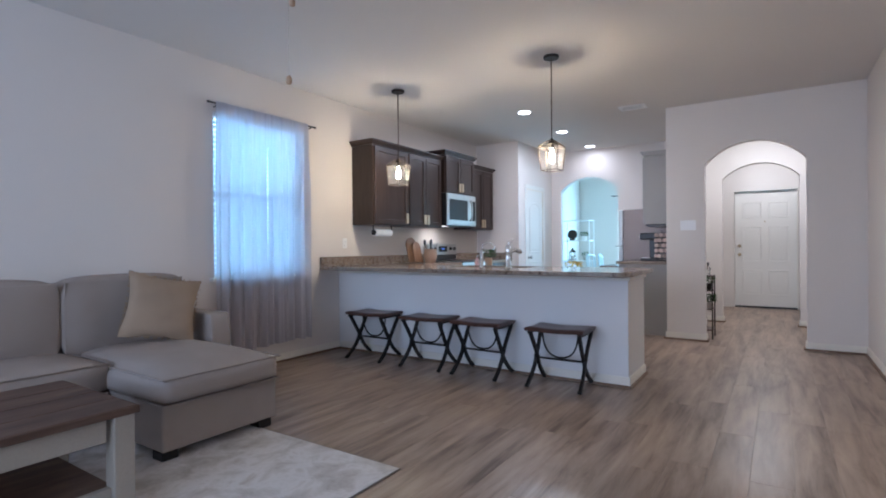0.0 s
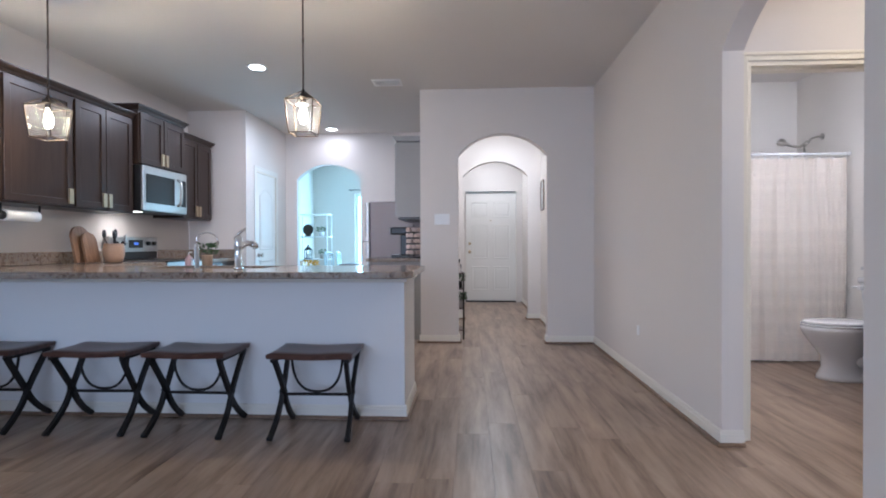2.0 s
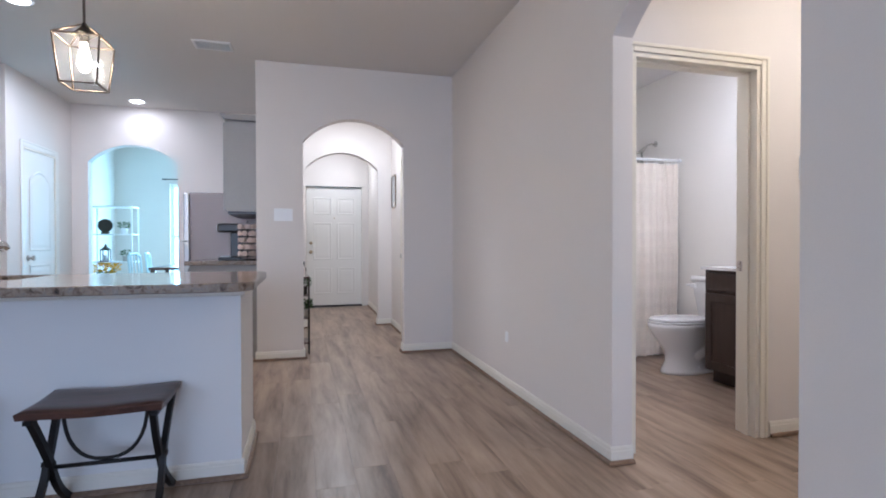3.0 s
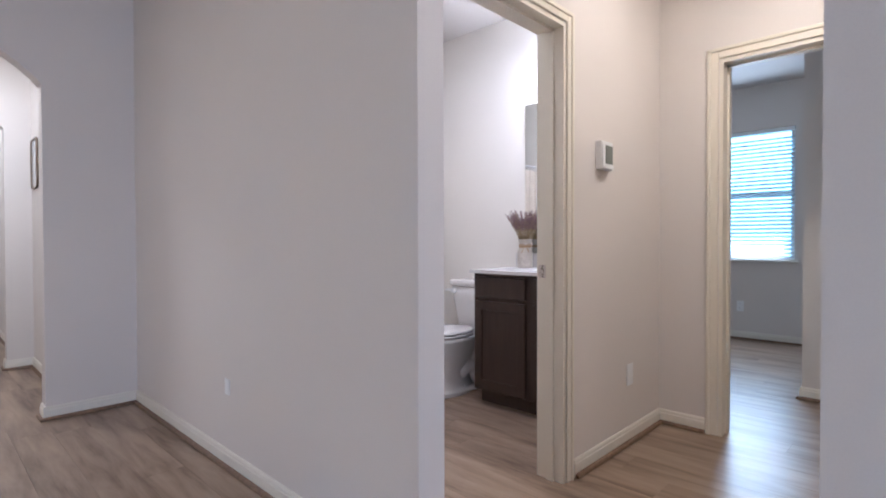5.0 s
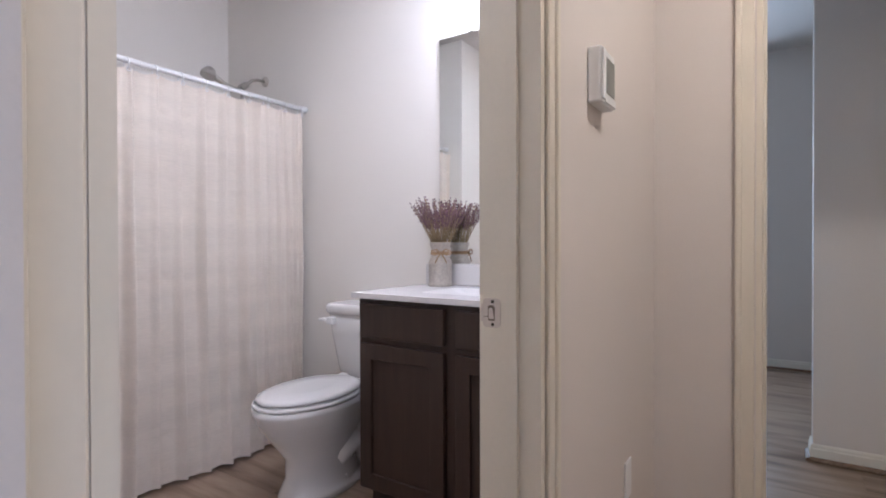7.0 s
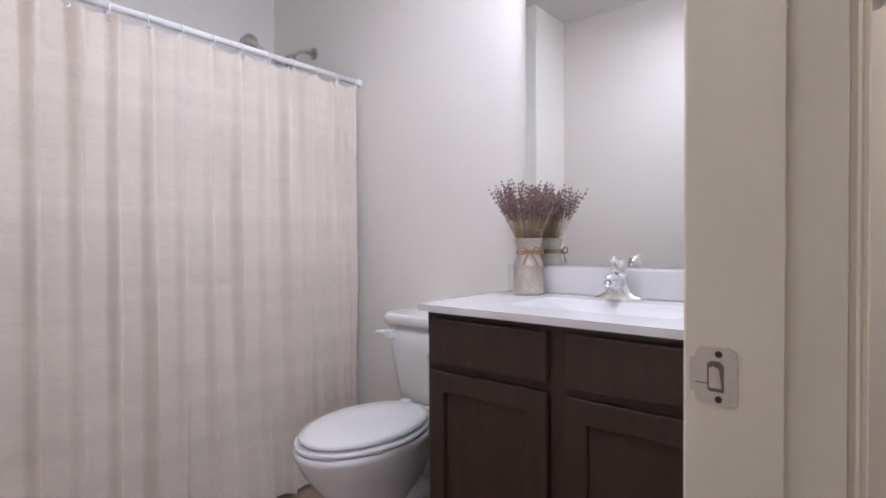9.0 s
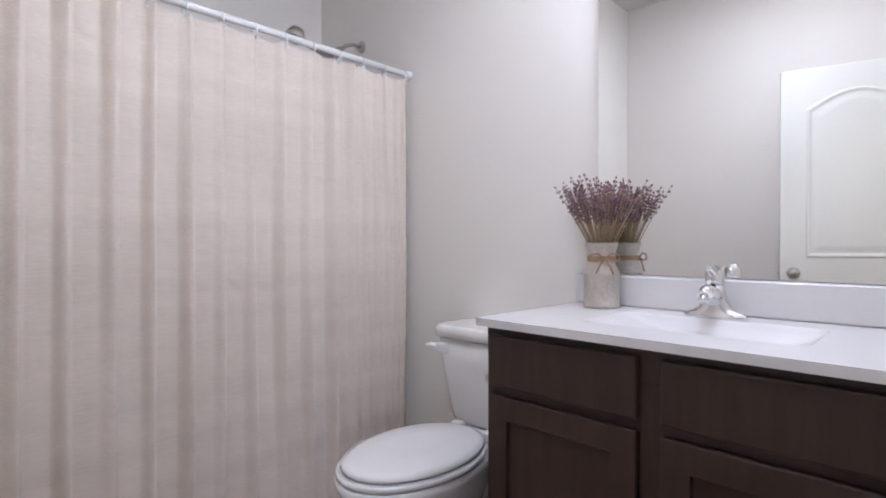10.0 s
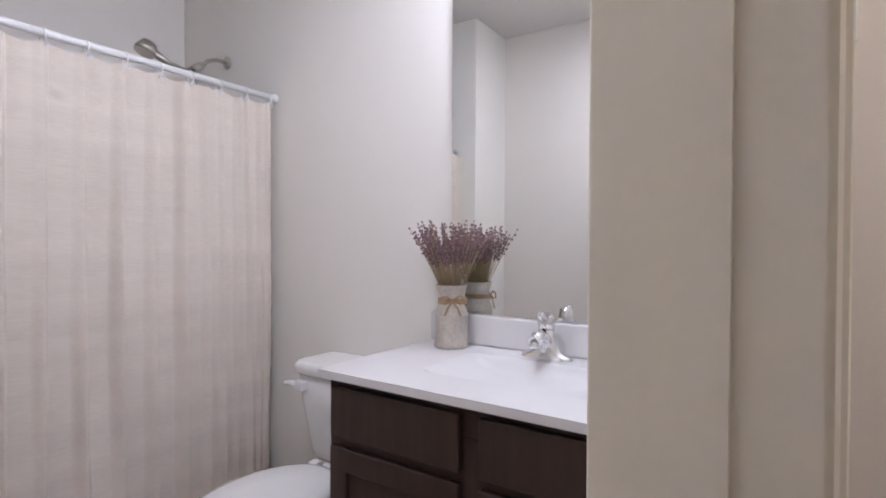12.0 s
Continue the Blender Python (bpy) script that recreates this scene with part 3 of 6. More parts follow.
bath_door.matrix_world = pose(1.118, 4.505, 0, 0, 0, 75.5)
for s in (-1, 1):
    part("knob", knob(B(), (0.60, s * 0.0175, 0.93), (0, s, 0)), NICKEL, bath_door, "satin nickel knob")
part("latch_plate", box(B(), 0.6595, 0.6612, -0.012, 0.012, 0.90, 0.96, 0.0004), NICKEL, bath_door)
part("latch_bolt", box(B(), 0.6613, 0.670, -0.006, 0.006, 0.922, 0.938, 0.002), NICKEL, bath_door)
bed_door = panel_door("door_4", 0.72, [(0.11, 0.61, 0.20, 0.86, 0), (0.11, 0.61, 1.00, 1.72, 0.10)], "white bedroom door standing open")
bed_door.matrix_world = pose(BX + 0.13, 3.255, 0, 0, 0, -2)
for s in (-1, 1):
    part("knob", knob(B(), (0.655, s * 0.0175, 0.95), (0, s, 0)), NICKEL, bed_door, "satin nickel knob")
hall_door = panel_door("door_5", 0.72, [(0.11, 0.64, 0.20, 0.86, 0), (0.11, 0.64, 1.00, 1.72, 0.10)], "white hall side door, closed")
hall_door.matrix_world = pose(0.648, 7.24, 0, 0, 0, 90)
part("knob", knob(B(), (0.65, 0.0175, 0.93), (0, 1, 0)), NICKEL, hall_door, "satin nickel knob")

# strike plate in the bathroom jamb
sp = thing("strike_plate", "worn satin nickel strike plate let into the door jamb", "strike plate", (1.887, 4.4605, 0.938))
out = []
for cy, cz, a0 in ((-0.011, -0.021, 180), (0.011, -0.021, 270), (0.011, 0.021, 0), (-0.011, 0.021, 90)):
    out += [(cy + 0.009 * math.cos(radians(a0 + 15 * i)), cz + 0.009 * math.sin(radians(a0 + 15 * i))) for i in range(7)]
part("plate", prism(B(), out, "x", -0.0022, -0.0002), PLATEN, sp)
part("lip", prism(B(), [(-0.0022, 0.020), (-0.0002, 0.020), (0.0006, 0.0235), (0.004, 0.0265), (0.003, 0.0275), (-0.0014, 0.0245)], "z", -0.018, 0.018), PLATEN, sp)
# no hole is cut: a dark sheet stands for the shade inside it
hole = [(0.004 - 0.012, -0.016), (0.004, -0.016)] + [(0.004 + 0.004 * math.sin(radians(15 * i)), -0.012 + 0.004 * (1 - math.cos(radians(15 * i))) - 0.004) for i in range(1, 6)] + [(0.008, 0.013), (0.004, 0.016), (-0.004, 0.016), (-0.008, 0.012)]
part("latch_hole", prism(B(), hole, "x", -0.0025, -0.00222), mat("strike_hole_shade", (0.16, 0.125, 0.10), 0.7), sp, "dark sheet on the plate for the shade in the latch opening")
part("latch_tab", prism(B(), [(-0.006, -0.012), (0.006, -0.012), (0.006, 0.008), (0.002, 0.011), (-0.003, 0.008)], "x", -0.0030, -0.00252), PLATEN, sp)
# shade along the plate's bend, laid on as a thin dark strip
part("fold_shade", box(B(), -0.0024, -0.00222, 0.008, 0.0195, -0.0085, -0.0075), BRONZE, sp)
for z in (-0.0235, 0.0235):
    part("screw", tube(B(), [(-0.0021, -0.003, z), (-0.0032, -0.003, z)], 0.0036, 10), BRONZE, sp)

for a, b, c, d in ((-0.455, -0.43, 0, 2.005), (0.44, 0.465, 0, 2.005), (-0.455, 0.465, 2.005, 2.03)):
    structure("door_stop", box(B(), a, b, 11.055, 11.095, c, d, 0.002), TRIM, "white painted stop behind the front door", "door stop")

# ---- windows ----


def window(name, x, y0, y1, z0, z1, out, blinds, tilt, label):
    """A two-sash window in a wall of constant x; out: the side on which outdoors lies (+1 or -1)."""
    w = tagged(new(name), label, "window", kind="structure")
    fx0, fx1 = sorted((x + out * 0.05, x + out * 0.10))
    for a, b, c, d in ((y0, y0 + 0.045, z0, z1), (y1 - 0.045, y1, z0, z1), (y0 + 0.045, y1 - 0.045, z0, z0 + 0.045), (y0 + 0.045, y1 - 0.045, z1 - 0.045, z1), (y0 + 0.045, y1 - 0.045, (z0 + z1) / 2 - 0.022, (z0 + z1) / 2 + 0.022)):
        part("window_frame", box(B(), fx0, fx1, a, b, c, d, 0.003), WHITEP, w)
    for c, d in ((z0 + 0.045, (z0 + z1) / 2 - 0.022), ((z0 + z1) / 2 + 0.022, z1 - 0.045)):
        p = part("pane", box(B(), x + out * 0.072 - 0.002, x + out * 0.072 + 0.002, y0 + 0.045, y1 - 0.045, c, d), GLASS, w)
        p.visible_shadow = False
    part("window_sill", box(B(), min(x - out * 0.05, x + out * 0.05), max(x - out * 0.05, x + out * 0.05), y0 - 0.04, y1 + 0.04, z0 - 0.022, z0 + 0.004, 0.005, 2), TRIM, w)
    if blinds:
        v = thing("window_blind", "white horizontal slat blind, lowered", "blind")
        n = int((z1 - z0 - 0.07) / 0.043)
        bm = box(B(), -0.022, 0.022, y0 + 0.01, y1 - 0.01, -0.0012, 0.0012)
        me = mesh_of("slat", bm, BLIND)
        for i in range(n):
            o = new("slat", me)
            o.parent = v
            o.matrix_local = pose(x + out * 0.025, 0, z0 + 0.03 + 0.043 * i, 0, tilt, 0)
        part("head_rail", box(B(), x + out * 0.003, x + out * 0.048, y0 + 0.006, y1 - 0.006, z1 - 0.045, z1 - 0.004, 0.004), WHITEP, v)
        for y in (y0 + 0.15, y1 - 0.15):
            part("ladder_cord", tube(B(), [(x + out * 0.002, y, z0 + 0.02), (x + out * 0.002, y, z1 - 0.04)], 0.0012, 5), WHITEP, v)
    return w


window("window_1", LW, *W1, -1, True, 58, "tall white window over the sofa end, bright with daylight")
window("window_2", 6.20, 4.225, 5.125, 0.87, 2.26, 1, True, -38, "white bedroom window with blinds")
w3 = tagged(new("window_3"), "bright dining nook window with white frame", "window", kind="structure")
for a, b, c, d in ((-2.75, -2.705, 0.28, 2.12), (-1.345, -1.30, 0.28, 2.12), (-2.705, -1.345, 0.28, 0.325), (-2.705, -1.345, 2.075, 2.12), (-2.705, -1.345, 1.18, 1.22)):
    part("window_frame", box(B(), a, b, 12.06, 12.11, c, d, 0.003), WHITEP, w3)
for c, d in ((0.325, 1.18), (1.22, 2.075)):
    p = part("pane", box(B(), -2.705, -1.345, 12.083, 12.087, c, d), GLASS, w3)
    p.visible_shadow = False
nr = thing("nook_curtain_rod", "thin dark curtain rod over the dining nook window", "curtain rod")
part("rod", tube(B(), [(-2.86, 11.93, 2.19), (-1.2, 11.93, 2.19)], 0.009, 10), BRONZE, nr)
for x in (-2.82, -1.24):
    part("bracket", tube(B(), [(x, 11.9995, 2.18), (x, 11.95, 2.18), (x, 11.93, 2.183)], 0.007, 8), BRONZE, nr)
for n, x, y0, y1, z0, z1 in (("backdrop_west", -4.6, 1.6, 5.6, -0.2, 3.4), ("backdrop_bedroom", 7.0, 3.2, 6.6, -0.2, 3.4), ):
    structure(n, box(B(), x - 0.01, x + 0.01, y0, y1, z0, z1), DAY, "plain bright sky outside the window", "backdrop")
structure("backdrop_nook", box(B(), -4.2, 0.2, 12.9, 12.92, -0.2, 3.2), DAY, "plain bright sky outside the window", "backdrop")

# sheer curtain on its rod
rod = thing("curtain_rod", "thin dark metal curtain rod over the window", "curtain rod")
part("rod", tube(B(), [(LW + 0.07, 3.03, 2.352), (LW + 0.07, 4.21, 2.352)], 0.008, 10), BRONZE, rod)
for y in (3.03, 4.21):
    part("finial", tube(B(), [(LW + 0.07, y - 0.012, 2.352), (LW + 0.07, y, 2.352), (LW + 0.07, y + 0.012, 2.352)], [0.007, 0.013, 0.007], 10), BRONZE, rod)
for y in (3.12, 4.16):
    part("bracket", tube(B(), [(LW, y, 2.335), (LW + 0.05, y, 2.338), (LW + 0.07, y, 2.344)], 0.006, 8), BRONZE, rod)


def hung_cloth(bm, along, top, bottom, depth, folds, seed, flare=0.0, n=160, m=26, head=0.45):
    """A pleated cloth between two plan points; its folds deepen and wander towards the hem."""
    rnd = random.Random(seed)
    ph = [rnd.uniform(0, 6.28) for _ in range(8)]
    (x0, y0), (x1, y1) = along
    d = Vector((x1 - x0, y1 - y0, 0))
    nrm = Vector((-d.y, d.x, 0)).normalized()
    rows = []
    for j in range(m + 1):
        v = j / m
        row = []
        for i in range(n + 1):
            u = i / n
            w = math.sin(u * folds * 6.283 + ph[0] + 0.7 * math.sin(u * 9 + ph[1])) + 0.45 * math.sin(u * folds * 2.3 * 6.283 + ph[2] + v * 0.8) + 0.35 * math.sin(u * 11 + ph[3] + v * 1.5)
            k = depth * (head + (1 - head) * min(1.0, v * 3))
            uu = 0.5 + (u - 0.5) * (1 + flare * v)
            p = Vector((x0, y0, 0)) + d * uu + nrm * (k * w * 0.5)
            row.append(bm.verts.new((p.x, p.y, top + (bottom - top) * v + 0.004 * math.sin(u * 31 + ph[4]) * v)))
        rows.append(row)
    for a, b in zip(rows, rows[1:]):
        for i in range(n):
            f = bm.faces.new((a[i], a[i + 1], b[i + 1], b[i]))
            f.smooth = True
    return bm


sh = thing("sheer_curtain", "grey sheer voile curtain hanging over the window", "curtain")
part("panel", hung_cloth(B(), ((LW + 0.087, 3.09), (LW + 0.087, 3.62)), 2.366, 0.20, 0.062, 4, 3, 0.0, head=0.12), SHEER, sh)
part("panel", hung_cloth(B(), ((LW + 0.089, 3.60), (LW + 0.089, 4.10)), 2.366, 0.21, 0.062, 4, 5, 0.0, head=0.12), SHEER, sh)

# ---- peninsula ----
pen = thing("peninsula", "white painted half wall under a granite bar top", "kitchen peninsula")
part("half_wall", box(B(), LW, -0.775, 4.61, 4.73, 0, 0.872), PENW, pen)
part("end_wall", box(B(), -0.835, -0.775, 4.73, 5.16, 0, 0.872), PENW, pen)
part("cap_moulding", box(B(), LW, -0.752, 4.588, 4.61, 0.835, 0.872, 0.006, 2), TRIM, pen)
part("cap_moulding", box(B(), -0.775, -0.752, 4.61, 5.16, 0.835, 0.872, 0.006, 2), TRIM, pen)
part("cabinet_end", box(B(), -0.86, -0.80, 5.16, 5.25, 0.09, 0.872), GREYC, pen)
part("cabinet_back", box(B(), -3.25, -0.835, 5.19, 5.21, 0.09, 0.872), CAB, pen)


def rounded(x0, x1, y0, y1, r, corners, n=8):
    """A plan outline with chosen corners rounded: of (x0y0, x1y0, x1y1, x0y1)."""
    out = []
    for (cx, cy, a0), on in zip(((x0, y0, 180), (x1, y0, 270), (x1, y1, 0), (x0, y1, 90)), corners):
        if not on:
            out.append((cx, cy))
            continue
        ox, oy = cx + (r if cx == x0 else -r), cy + (r if cy == y0 else -r)
        out += [(ox + r * math.cos(radians(a0 + 90 * i / n)), oy + r * math.sin(radians(a0 + 90 * i / n))) for i in range(n + 1)]
    return out


def slab(bm, outline, z0, z1, r=0.012):
    """A stone top with an eased edge."""
    prism(bm, outline, "z", z0, z1)
    es = [e for e in bm.edges if abs(e.verts[0].co.z - e.verts[1].co.z) < 1e-6]
    bmesh.ops.bevel(bm, geom=es, offset=r, segments=3, profile=0.5, affect="EDGES")
    return bm


SX0, SX1, SY0, SY1 = -2.55, -1.75, 4.82, 5.20
top = thing("granite_countertop", "polished brown speckled granite bar top", "countertop")
for o in ([(LW, 4.33), (SX0, 4.33), (SX0, 5.27), (LW, 5.27)], [(SX0, 4.33), (SX1, 4.33), (SX1, SY0), (SX0, SY0)], [(SX0, SY1), (SX1, SY1), (SX1, 5.27), (SX0, 5.27)]):
    part("stone", prism(B(), o, "z", 0.873, 0.910), GRANITE, top)
part("stone", slab(B(), rounded(SX1, -0.70, 4.33, 5.27, 0.11, (0, 1, 1, 0)), 0.873, 0.910, 0.006), GRANITE, top)
part("backsplash", box(B(), LW, LW + 0.02, 4.33, 6.20, 0.911, 1.012, 0.003), GRANITE, top)
sink = thing("kitchen_sink", "stainless steel undermount kitchen sink", "sink")
bm = B()
for c in ((SX0 - 0.01, SX0, SY0, SY1), (SX1, SX1 + 0.01, SY0, SY1), (SX0, SX1, SY0 - 0.01, SY0), (SX0, SX1, SY1, SY1 + 0.01)):
    box(bm, *c, 0.70, 0.872)
box(bm, SX0, SX1, SY0, SY1, 0.69, 0.70)
part("basin", bm, STEEL, sink)
part("drain", lathe(B(), [(0.045, 0), (0.045, 0.004), (0.02, 0.005)], (-2.15, 5.0, 0.70)), CHROME, sink)

# main faucet with a pull-out head and a thin gooseneck
fa = thing("kitchen_faucet", "chrome pull-out kitchen faucet with a top lever", "faucet", (-1.875, 4.76, 0.9105))
part("base", lathe(B(), [(0.030, 0), (0.030, 0.008), (0.022, 0.014), (0.022, 0.13), (0.024, 0.14), (0.024, 0.20), (0.016, 0.212)]), CHROME, fa)
part("spout", tube(B(), [(0, 0, 0.12), (0.014, 0.035, 0.150), (0.032, 0.075, 0.165), (0.044, 0.10, 0.160)], [0.017, 0.018, 0.019, 0.019], 14), CHROME, fa)
part("spray_head", tube(B(), [(0.042, 0.096, 0.161), (0.058, 0.125, 0.152), (0.063, 0.134, 0.134)], [0.021, 0.022, 0.019], 14), CHROME, fa)
part("lever", tube(B(), [(0, 0, 0.205), (0.006, 0, 0.228), (0.05, 0.01, 0.262)], [0.012, 0.010, 0.007], 10), CHROME, fa)
gn = thing("filter_faucet", "slim chrome gooseneck filter faucet", "faucet", (-2.15, 4.76, 0.9105))
part("base", lathe(B(), [(0.024, 0), (0.024, 0.006), (0.016, 0.012), (0.016, 0.15), (0.008, 0.165)]), CHROME, gn)
part("neck", tube(B(), [(0, 0, 0.15), (0, 0, 0.185)] + [(0.055 * (1 - math.cos(a)), 0.03 * (1 - math.cos(a)), 0.185 + 0.05 * math.sin(a)) for a in (i * math.pi / 10 for i in range(1, 11))] + [(0.11, 0.06, 0.15)], 0.006, 10), CHROME, gn)
part("lever", tube(B(), [(0, 0, 0.05), (-0.035, -0.01, 0.062)], [0.006, 0.004], 8), CHROME, gn)

# ---- kitchen along the west wall ----


def cabinet_door(parent, axis, face, out, u0, u1, z0, z1, m, rail=0.055, t=0.02):
    """A recessed-panel door: four rails and a sunken panel, hung on a face of constant x or y."""
    bm = B()
    f0, f1 = sorted((face, face + out * t))
    rings = []
    for k in (0, rail):
        for f in (f0, f1):
            q = ((u0 + k, z0 + k), (u1 - k, z0 + k), (u1 - k, z1 - k), (u0 + k, z1 - k))
            rings.append([bm.verts.new((f, a, b) if axis == "x" else (a, f, b)) for a, b in q])
    for a, b in ((0, 1), (2, 3), (0, 2), (1, 3)):
        for i in range(4):
            bm.faces.new((rings[a][i], rings[a][(i + 1) % 4], rings[b][(i + 1) % 4], rings[b][i]))
    bmesh.ops.bevel(bm, geom=bm.edges[:], offset=0.0028, segments=2, profile=0.5, affect="EDGES")
    d = part("door", bm, m, parent)
    g0, g1 = sorted((face, face + out * (t - 0.010)))
    bm = B()
    box(bm, g0, g1, u0 + rail - 0.001, u1 - rail + 0.001, z0 + rail - 0.001, z1 - rail + 0.001) if axis == "x" else box(bm, u0 + rail - 0.001, u1 - rail + 0.001, g0, g1, z0 + rail - 0.001, z1 - rail + 0.001)
    part("door_panel", bm, m, d)
    return d


def upper_unit(name, x0, x1, y0, y1, z0, z1, doors, label, pulls):
    """A wall cabinet with its crown, doors on the face x1 and plate-shaped pulls."""
    c = thing(name, label, "kitchen cabinet", group="wall cabinets over the counter")
    part("body", box(B(), x0, x1, y0, y1, z0, z1 - 0.05, 0.002), CAB, c)
    prof = [(0, 0), (0.012, 0), (0.018, 0.018), (0.034, 0.034), (0.042, 0.046), (0.042, 0.056), (0, 0.056)]
    bm = B()
    rings = []
    for dx, dz in prof:
        rings.append([bm.verts.new(p) for p in ((x0, y0 - dx, z1 - 0.05 + dz), (x1 + dx, y0 - dx, z1 - 0.05 + dz), (x1 + dx, y1 + dx, z1 - 0.05 + dz), (x0, y1 + dx, z1 - 0.05 + dz))])
    for a, b in zip(rings, rings[1:]):
        for i in range(4):
            bm.faces.new((a[i], a[(i + 1) % 4], b[(i + 1) % 4], b[i]))
    part("crown", bm, CAB, c)
    for (a, b), s in zip(doors, pulls):
        d = cabinet_door(c, "x", x1, 1, a, b, z0 + 0.012, z1 - 0.066, CAB)
        y = (b - 0.030) if s > 0 else (a + 0.030)
        part("pull", box(B(), x1 + 0.0205, x1 + 0.036, y - 0.022, y + 0.022, z0 + 0.03, z0 + 0.15, 0.002), BRASSP, d, "pale brass plate pull")
    return c


UX = LW + 0.31
upper_unit("wall_cabinet", LW, UX, 4.83, 5.47, 1.365, 2.31, [(4.85, 5.455)], "dark espresso wall cabinet with one wide door", [1])
upper_unit("wall_cabinet", LW, UX, 5.472, 6.20, 1.365, 2.31, [(5.487, 5.83), (5.836, 6.185)], "dark espresso wall cabinet with two doors", [1, -1])
upper_unit("wall_cabinet", LW, UX + 0.05, 6.215, 6.985, 1.835, 2.395, [(6.23, 6.595), (6.605, 6.97)], "short dark espresso cabinet over the microwave", [1, -1])
upper_unit("wall_cabinet", LW, UX, 6.998, 7.66, 1.365, 2.31, [(7.01, 7.325), (7.335, 7.645)], "dark espresso wall cabinet near the kitchen corner", [1, -1])

mw = thing("microwave", "stainless steel over-the-range microwave with curved handle", "microwave")
part("body", box(B(), LW, UX + 0.065, 6.222, 6.978, 1.395, 1.832, 0.004), BLACK, mw)
part("door", box(B(), UX + 0.066, UX + 0.09, 6.225, 6.975, 1.40, 1.83, 0.006, 2), STEEL, mw)
part("door_glass", box(B(), UX + 0.0905, UX + 0.094, 6.27, 6.74, 1.475, 1.755, 0.001), BGLASS, mw, "dark glass window")
part("control_panel", box(B(), UX + 0.0905, UX + 0.093, 6.86, 6.955, 1.475, 1.755, 0.001), BGLASS, mw, "dark touch panel")
part("handle", tube(B(), [(UX + 0.09, 6.80, 1.475), (UX + 0.125, 6.80, 1.50), (UX + 0.135, 6.80, 1.615), (UX + 0.125, 6.80, 1.73), (UX + 0.09, 6.80, 1.755)], 0.013, 12), STEEL, mw, "curved steel handle")
part("vent_grille", box(B(), UX + 0.02, UX + 0.088, 6.24, 6.96, 1.388, 1.3945), BLACK, mw)
part("task_lamp", box(B(), UX - 0.10, UX - 0.03, 6.30, 6.40, 1.388, 1.3945), TASK, mw, "lit lamp under the microwave")

CX = LW + 0.62
base = thing("base_cabinet", "dark espresso base cabinet under the counter", "kitchen cabinet")
part("body", box(B(), LW, CX - 0.03, 5.27, 6.20, 0.09, 0.872), CAB, base)
part("toe_kick", box(B(), LW, CX - 0.09, 5.27, 6.20, 0, 0.09), CAB, base)
cabinet_door(base, "x", CX - 0.03, 1, 5.30, 5.74, 0.12, 0.85, CAB)
cabinet_door(base, "x", CX - 0.03, 1, 5.75, 6.18, 0.12, 0.85, CAB)
base2 = thing("base_cabinet", "dark espresso corner base cabinet", "kitchen cabinet")
part("body", box(B(), LW, CX - 0.03, 6.985, FK, 0.09, 0.872), CAB, base2)
part("toe_kick", box(B(), LW, CX - 0.09, 6.985, FK, 0, 0.09), CAB, base2)
cabinet_door(base2, "x", CX - 0.03, 1, 7.0, 7.40, 0.12, 0.85, CAB)
wt = thing("worktop", "brown granite worktop with low backsplash", "countertop")
part("stone", slab(B(), [(LW, 5.272), (CX, 5.272), (CX, 6.215), (LW, 6.215)], 0.873, 0.910, 0.005), GRANITE, wt)
part("stone", slab(B(), [(LW, 6.985), (CX, 6.985), (CX, FK), (LW, FK)], 0.873, 0.910, 0.005), GRANITE, wt)
part("backsplash", box(B(), LW, LW + 0.02, 6.985, FK - 0.02, 0.911, 1.012, 0.003), GRANITE, wt)
part("backsplash", box(B(), LW + 0.001, CX, FK - 0.02, FK, 0.911, 1.012, 0.003), GRANITE, wt)

rg = thing("range", "stainless steel electric range with black glass top", "stove")
part("body", box(B(), LW + 0.02, CX + 0.01, 6.222, 6.978, 0.02, 0.90, 0.004), STEEL, rg)
part("cooktop", box(B(), LW + 0.07, CX + 0.02, 6.222, 6.978, 0.901, 0.915, 0.004), BGLASS, rg, "black ceramic cooktop")
part("back_panel", box(B(), LW + 0.004, LW + 0.065, 6.222, 6.978, 0.916, 1.15, 0.008, 2), STEEL, rg)
part("oven_door", box(B(), CX + 0.011, CX + 0.035, 6.24, 6.96, 0.22, 0.80, 0.006), BGLASS, rg)
part("oven_handle", tube(B(), [(CX + 0.035, 6.30, 0.76), (CX + 0.07, 6.30, 0.765), (CX + 0.07, 6.90, 0.765), (CX + 0.035, 6.90, 0.76)], 0.011, 10), STEEL, rg)
part("panel_glass", box(B(), LW + 0.0655, LW + 0.068, 6.50, 6.72, 1.04, 1.12, 0.001), BGLASS, rg)
part("clock", box(B(), LW + 0.0685, LW + 0.070, 6.575, 6.645, 1.070, 1.095), SCREEN, rg, "blue lit clock display")
part("lower_band", box(B(), LW + 0.0655, LW + 0.0675, 6.24, 6.96, 0.925, 1.0), BGLASS, rg)
for y in (6.30, 6.41, 6.80, 6.90):
    part("knob", tube(B(), [(LW + 0.065, y, 1.085), (LW + 0.09, y, 1.085)], [0.023, 0.020], 16), BLACK, rg, "black control knob")

# things on the worktop
def board(at, w, h, label, tilt):
    b = thing("cutting_board", label, "cutting board", at)
    pts = [(-w / 2, 0), (w / 2, 0)] + [(w / 2 * math.cos(a), h - w / 2 + w / 2 * math.sin(a)) for a in (i * math.pi / 14 for i in range(15))]
    o = part("slab", prism(B(), pts, "x", -0.011, 0.011), BOARD, b)
    o.matrix_local = pose(0.011, 0, 0.004, 0, tilt, 0)
    return b


